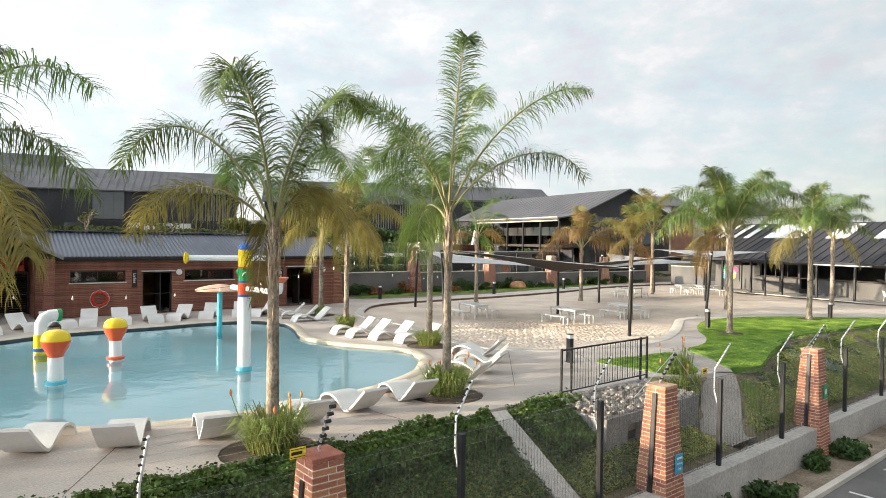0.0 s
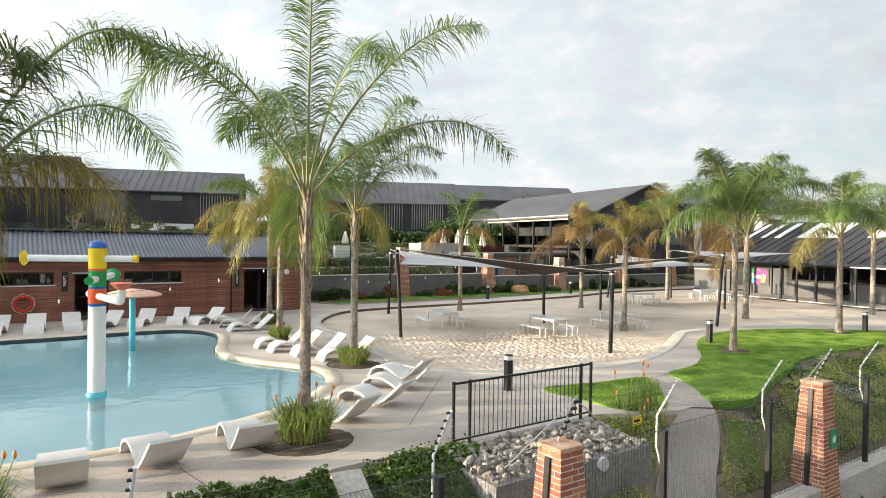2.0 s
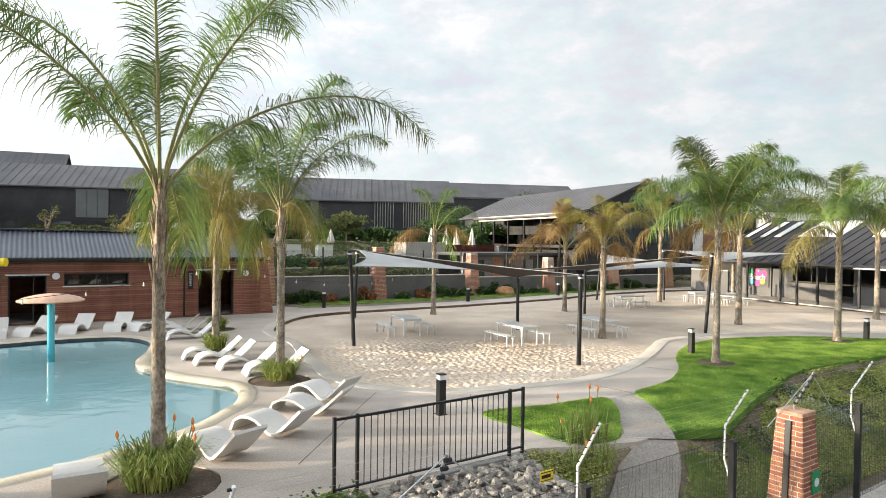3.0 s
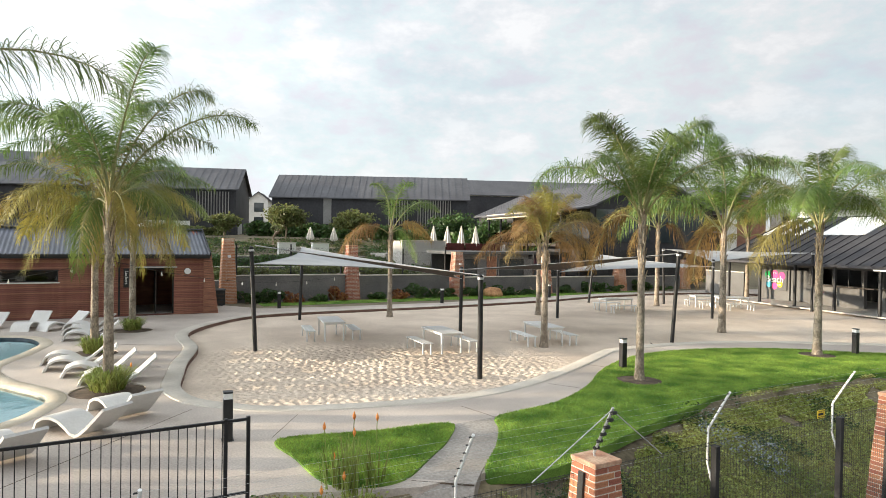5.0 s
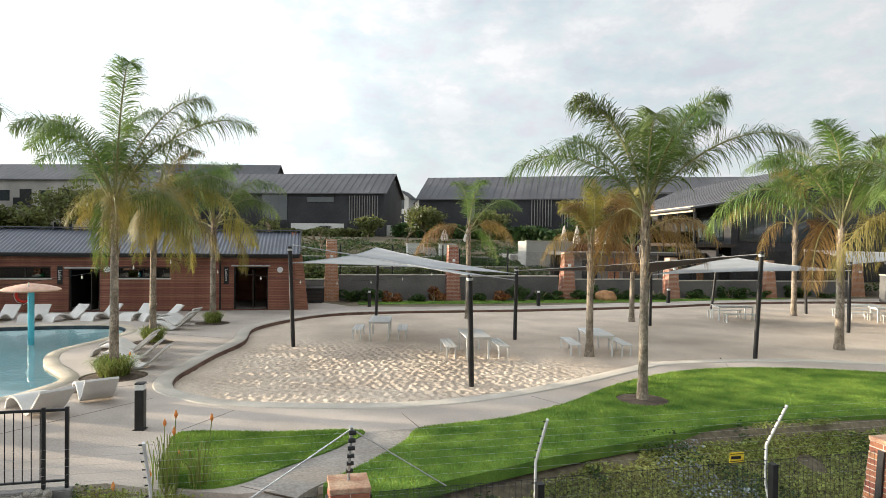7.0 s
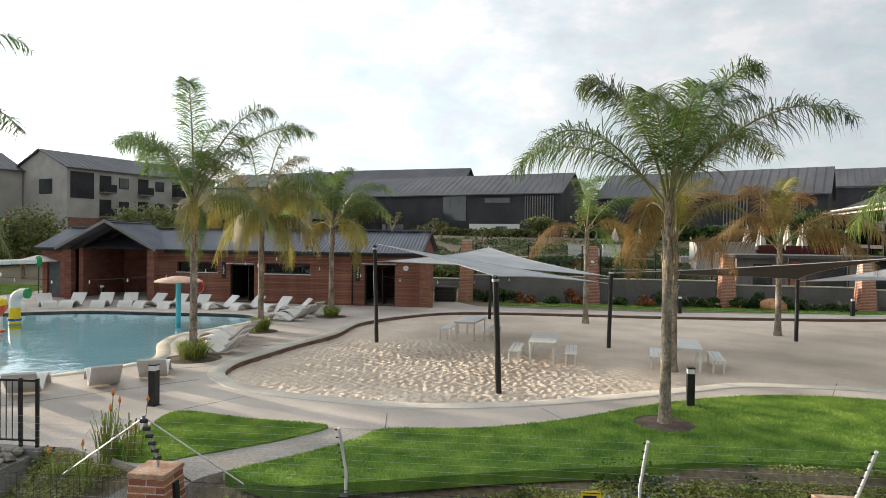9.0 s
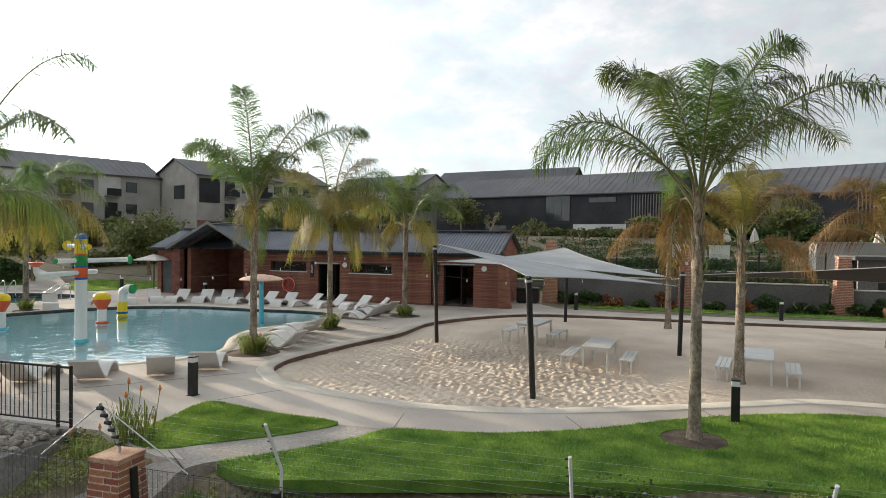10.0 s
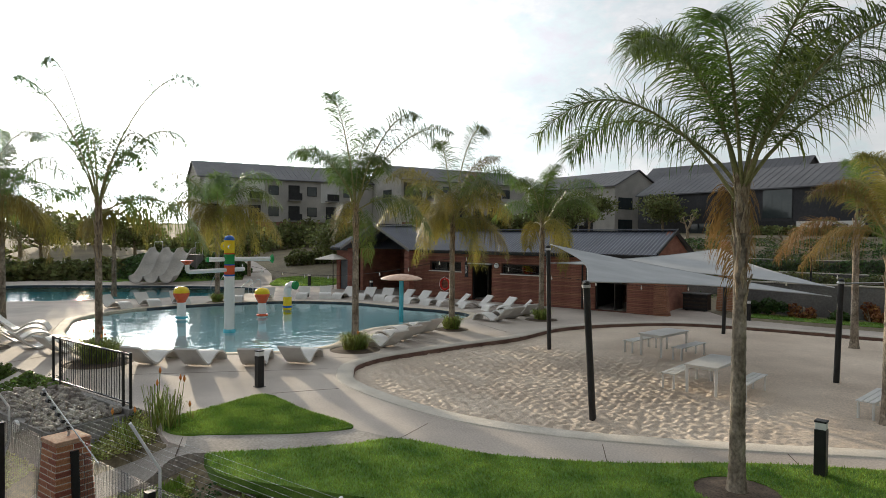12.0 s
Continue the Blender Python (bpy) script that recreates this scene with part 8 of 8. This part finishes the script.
def tree(x, y, h, r_, n, size, mat, label, seed, z=None):
    r = np.random.default_rng(seed)
    z = float(land(x, y)) if z is None else z
    t = thing("tree", label, "tree", "trees", at=(x, y, z))
    s = Shape()
    th = h * 0.45
    s.tube([(0, 0, -0.2), (0.05 * h * r.normal() * 0.3, 0, th * 0.6), (0, 0.04 * h * r.normal() * 0.3, th), (0, 0, h * 0.8)], [0.035 * h, 0.028 * h, 0.02 * h, 0.006 * h], 8)
    for k in range(6):
        a, q = r.uniform(0, 6.28), r.uniform(0.5, 0.8)
        b0 = (0, 0, th * r.uniform(0.6, 1.1))
        s.tube([b0, (r_ * 0.4 * math.cos(a), r_ * 0.4 * math.sin(a), b0[2] + h * 0.15), (r_ * q * math.cos(a), r_ * q * math.sin(a), b0[2] + h * 0.3)], [0.014 * h, 0.01 * h, 0.003 * h], 6)
    part("trunk", s, M_BOOT, t, smooth=60)
    pts = crown_points(n, r_ * 1.15, r_ * 1.15, h * 0.36, r, 40)
    pts *= r.uniform(0.75, 1.2, (n, 1))
    pts[:, 2] += h * 0.66
    v, f = leaf_cloud(pts, size, r, 0.2, 1.5)
    part("crown", arrays("crown", v, f, mat), None, t)


def hedge_row(a, b, wide, z0, high, n, size, mat, label, seed):
    r = np.random.default_rng(seed)
    a, b = np.array(a, float), np.array(b, float)
    d = (b - a) / np.linalg.norm(b - a)
    nrm = np.array((-d[1], d[0]))
    p = a + (b - a) * r.uniform(0, 1, (n, 1)) + nrm * r.uniform(-wide / 2, wide / 2, (n, 1))
    lump = np.array([noise.noise(Vector((q[0] * 0.45, q[1] * 0.45, seed))) for q in p])
    z = land(p[:, 0], p[:, 1]) + z0 + r.uniform(0, 1, n) ** 0.7 * high * (0.8 + 0.5 * lump)
    v, f = leaf_cloud(np.column_stack([p, z]), size, r, 0.2, 1.4)
    solid("hedge", arrays("hedge", v, f, mat), None, label, "hedge", kind="stuff")


hedge_row(back(0, 1.8), back(15.5, 1.8), 1.0, 0, 0.8, 4500, 0.14, M_LEAF, "low green hedge behind the boundary fence", 61)
hedge_row(back(-4, 7.4), back(15, 7.4), 1.1, 0, 1.0, 6000, 0.14, M_LEAF_OLIVE, "clipped green hedge on the upper terrace", 62)
hedge_row(back(-6, 12.0), back(15, 12.0), 1.2, 0, 1.0, 6000, 0.15, M_LEAF, "green hedge below the houses", 63)
hedge_row((-40, 34), (-12, 50), 3.0, 0, 0.8, 9000, 0.25, M_LEAF_OLIVE, "rough green shrubs behind the changing rooms", 64)
hedge_row((-46, 20), (-41, 33), 2.0, 0, 1.7, 6000, 0.2, M_LEAF_OLIVE, "olive-green hedge beyond the far lawn", 65)
hedge_row((-38, -14), (-36, 8), 4.0, 0, 1.6, 8000, 0.28, M_LEAF_OLIVE, "green shrubs behind the far pool", 66)
hedge_row((-27, 80), (0, 85), 4.0, 0, 1.7, 9000, 0.3, M_LEAF, "mixed green shrubs below the clad houses", 67)
hedge_row((-46, 70), (-28, 76), 3.0, 0, 0.9, 5000, 0.3, M_LEAF_OLIVE, "mixed green shrubs below the clad houses", 68)
hedge_row((0, 72), (10, 80), 4.0, 0, 2.8, 7000, 0.3, M_LEAF, "dense dark shrubs beside the clubhouse", 69)
hedge_row((-90, 28), (-66, 60), 6.0, 0, 3.0, 8000, 0.45, M_LEAF_OLIVE, "mixed shrubs below the apartment houses", 70)
hedge_row((-62, -20), (-64, 26), 7.0, 0, 3.2, 9000, 0.45, M_LEAF_OLIVE, "mixed shrubs and small trees beyond the far pool", 71)
for k, (x, y, h, q, mat) in enumerate(((-12.5, 76, 3.4, 2.0, M_LEAF_OLIVE), (-19, 73, 3.6, 2.2, M_LEAF_OLIVE), (-2.5, 80, 3.6, 2.6, M_LEAF), (3.0, 77, 3.8, 2.6, M_LEAF), (8.5, 70, 3.0, 2.0, M_LEAF), (-25, 71, 2.6, 1.4, M_LEAF_OLIVE), (-46, 50, 4.6, 2.8, M_LEAF_OLIVE), (-50, 55, 5.2, 2.8, M_LEAF_OLIVE), (-52, 66, 4.8, 3.0, M_LEAF_OLIVE), (-36, 34, 5.0, 2.8, M_LEAF_OLIVE), (-37, 25, 5.2, 3.0, M_LEAF_OLIVE), (-36, 17, 5.0, 2.6, M_LEAF_OLIVE), (-44, 6, 5.2, 3.2, M_LEAF_OLIVE), (-44, -2, 5.4, 3.4, M_LEAF_OLIVE), (-50, -6, 6.0, 3.6, M_LEAF_OLIVE), (-48, -14, 6.0, 3.6, M_LEAF), (-46, -22, 6.0, 3.6, M_LEAF), (14, 74, 3.6, 2.2, M_LEAF), (34, 70, 5.0, 2.6, M_LEAF), (40, 66, 5.0, 2.8, M_LEAF), (50, 72, 6.0, 3.2, M_LEAF), (9, 112, 8, 4.2, M_LEAF), (22, 112, 8, 4.4, M_LEAF))):
    tree(x, y, h, q, 3400, 0.2, mat, "bushy green garden tree on the rise" if mat is M_LEAF else "olive-green garden tree with an open crown", 200 + k)

# low planting on the upper terrace behind the boundary fence
for k in range(34):
    s1, off = r.uniform(-2, 34), r.uniform(4.5, 17)
    x, y = back(s1, off)
    rust = k % 7 == 3
    w_ = r.uniform(0.5, 1.1)
    shrub("shrub", x, y, float(land(x, y)) - 0.05, w_, w_ * 0.8, r.uniform(0.35, 0.7), 420, 0.13, M_LEAF_RUST if rust else (M_LEAF_OLIVE if k % 2 else M_LEAF), "rust-leaved shrub on the upper terrace" if rust else ("olive-green shrub on the upper terrace" if k % 2 else "green shrub on the upper terrace"), "shrub", 300 + k, "terrace shrubs")

# green mound, lawn and path beyond the far pool
mu, mv = np.meshgrid(np.linspace(-1, 1, 41), np.linspace(-1, 1, 41))
mh = 2.1 * np.clip(1 - mu ** 2 - mv ** 2, 0, 1) ** 0.6 - 0.06 + 0.1 * np.sin(mu * 9) * np.sin(mv * 7)
ids = np.arange(41 * 41).reshape(41, 41)
mq = np.stack([ids[:-1, :-1], ids[:-1, 1:], ids[1:, 1:], ids[1:, :-1]], -1).reshape(-1, 4)
solid("lawn_mound", arrays("lawn_mound", np.stack([-39.5 + 7.0 * mu, 11.0 + 6.0 * mv, mh], -1).reshape(-1, 3), mq, M_LAWN, True), None, "rounded green mound beyond the far pool", "mound", kind="structure")
n = 26000
ra, rb = np.sqrt(r.uniform(0, 1, n)), r.uniform(0, 2 * math.pi, n)
pu, pv = ra * np.cos(rb), ra * np.sin(rb)
ph_ = 2.1 * np.clip(1 - pu ** 2 - pv ** 2, 0, 1) ** 0.6 + r.uniform(-0.05, 0.3, n)
v, f = leaf_cloud(np.column_stack([-39.5 + 7.0 * pu, 11.0 + 6.0 * pv, ph_]), 0.16, r, 0.4, 1.5)
solid("mound_cover", arrays("mound_cover", v, f, M_LEAF), None, "dense green creeping shrubs over the mound", "ground cover", kind="stuff")
FAR_LAWN = smooth_loop([(-27.6, 19.3), (-26.9, 21.6), (-27.3, 23.4), (-31, 25.5), (-37, 26), (-38, 22.5), (-36, 19.8), (-31, 19.2)], 5)
solid("far_lawn", sheet(FAR_LAWN, [], 0.035, 0.2), M_LAWN, "green lawn patch beyond the far pool", "lawn", kind="structure")
grass("far_lawn_grass", FAR_LAWN, 16000, 77, 0.03, 0.05, 0.12, M_BLADE, "short green grass of the far lawn")
cl = [(-28.5, 18.0), (-33, 17.9), (-38, 17.6), (-44, 16.8), (-50, 15.4), (-57, 13.0), (-66, 9.0)]
pl, pr = [], []
for i, p in enumerate(cl):
    a, b = np.array(cl[max(i - 1, 0)]), np.array(cl[min(i + 1, len(cl) - 1)])
    d = (b - a) / np.linalg.norm(b - a)
    q = np.array((-d[1], d[0])) * 1.15
    for lst, w_ in ((pl, np.array(p) + q), (pr, np.array(p) - q)):
        lst.append((float(w_[0]), float(w_[1]), max(0.03, float(land(*w_)) + 0.12)))
k = len(cl)
vs = pl + pr + [(x, y, z - 0.4) for x, y, z in pl + pr]
solid("garden_path", Shape().add(vs, [(i, i + 1, k + i + 1, k + i) for i in range(k - 1)] + [(i + 1, i, 2 * k + i, 2 * k + i + 1) for i in range(k - 1)] + [(k + i, k + i + 1, 3 * k + i + 1, 3 * k + i) for i in range(k - 1)]), M_DECK, "pale concrete path rising between mound and lawn", "path", kind="structure")
for hx, hy, ha in ((-25.6, 15.8, 200), (-21.6, 18.4, 215)):
    t = thing("pool_handrail", "bent steel grab rail at the far pool's edge", "handrail", "pool handrails", at=(hx, hy, 0.0), turn=ha)
    for oy in (-0.28, 0.28):
        part("rail", Shape().tube([(-0.5, oy, 0.0), (-0.5, oy, 0.75), (-0.4, oy, 0.88), (-0.2, oy, 0.9), (0.9, oy, 0.35), (1.0, oy, 0.2), (1.0, oy, -0.4)], 0.024, 8), M_STEEL, t, smooth=50)

# low greenery over the slope behind the boundary wall
for nm, mat, count, seed, lab in (("slope_greenery", M_LEAF, 46000, 5, "patchy low greenery on the slope behind the wall"), ("slope_ground_cover", M_LEAF_OLIVE, 22000, 8, "olive-green ground cover on the slope behind the wall")):
    su, sv = r.uniform(-10, 46, count), r.uniform(2.0, 27, count)
    q = BACK_A + BACK_D * su[:, None] + BACK_N * sv[:, None]
    lump = np.array([noise.noise(Vector((a * 0.35, b * 0.35, seed))) for a, b in q])
    q, lump = q[lump > -0.12], lump[lump > -0.12]
    z = land(q[:, 0], q[:, 1]) + r.uniform(0, 0.22, len(q)) * (0.7 + np.clip(lump, 0, 1) * 2)
    v, f = leaf_cloud(np.column_stack([q, z]), 0.13, r, 0.4, 1.5)
    solid(nm, arrays(nm, v, f, mat), None, lab, "ground cover", kind="stuff")

# garden terraces on the slope: low pale walls, each with a strip of lawn behind it
for s0, s1, off, rise in ((-6.0, 15.5, 4.0, 0.55), (-7.0, 15.5, 9.0, 0.5), (-8.0, 14.0, 14.0, 0.45)):
    x, y = back(s0, off)
    zt = float(land(x, y)) + rise
    t = thing("garden_terrace", "strip of lawn behind a low pale garden wall on the slope", "terrace", "garden terraces", at=(x, y, 0), turn=BACK_ANG, kind="structure")
    part("garden_wall", Shape().box(0, 0, zt - 1.2, s1 - s0, 0.2, zt), M_BOUNDARY, t)
    part("wall_coping", Shape().box(-0.03, -0.03, zt + 0.001, s1 - s0 + 0.03, 0.23, zt + 0.06, 0.008), M_CURB, t)
    part("turf", Shape().box(0, 0.205, zt - 0.9, s1 - s0, 2.3, zt - 0.03), M_LAWN, t)
    strip = ccw([back(s0, off + 0.25), back(s1, off + 0.25), back(s1, off + 2.25), back(s0, off + 2.25)])
    grass("terrace_grass", strip, 7000, int(off * 10), zt - 0.035, 0.04, 0.1, M_BLADE, "short green grass of a garden terrace")


def bare_tree(x, y, h, seed):
    """A stubby forking tree, nearly leafless."""
    g = np.random.default_rng(seed)
    t = thing("bare_tree", "small forking tree with thick bare branches and few leaves", "tree", "bare trees", at=(x, y, float(land(x, y)) - 0.1))
    limbs, tips = Shape(), []

    def fork(p, d, ln, rad, left):
        e = p + d * ln
        limbs.tube([p, (p + e) / 2 + g.normal(0, 0.04, 3) * ln, e], [rad, rad * 0.85, rad * 0.7], 6)
        if not left:
            tips.append(e)
            return
        for _ in range(3 if left > 1 else 2):
            q = d + g.normal(0, 0.62, 3)
            q[2] = abs(q[2]) * 0.7 + 0.25
            fork(e, q / np.linalg.norm(q), ln * g.uniform(0.6, 0.85), rad * 0.62, left - 1)

    fork(np.zeros(3), np.array((0, 0, 1.0)), h * 0.3, 0.05 * h, 3)
    part("trunk", limbs, M_BOOT, t, smooth=60)
    pts = np.repeat(np.array(tips), 7, axis=0) + g.normal(0, 0.12, (len(tips) * 7, 3))
    v, f = leaf_cloud(pts, 0.17, g, 0.3, 2.0)
    part("leaves", arrays("leaves", v, f, M_LEAF_OLIVE), None, t)


for k, (x, y, h) in enumerate(((-25.7, 55.7, 3.4), (-21.5, 58.5, 3.0), (-29.5, 60.5, 3.4), (-34.5, 58.0, 3.4), (-17.0, 66.0, 2.8))):
    bare_tree(x, y, h, 400 + k)
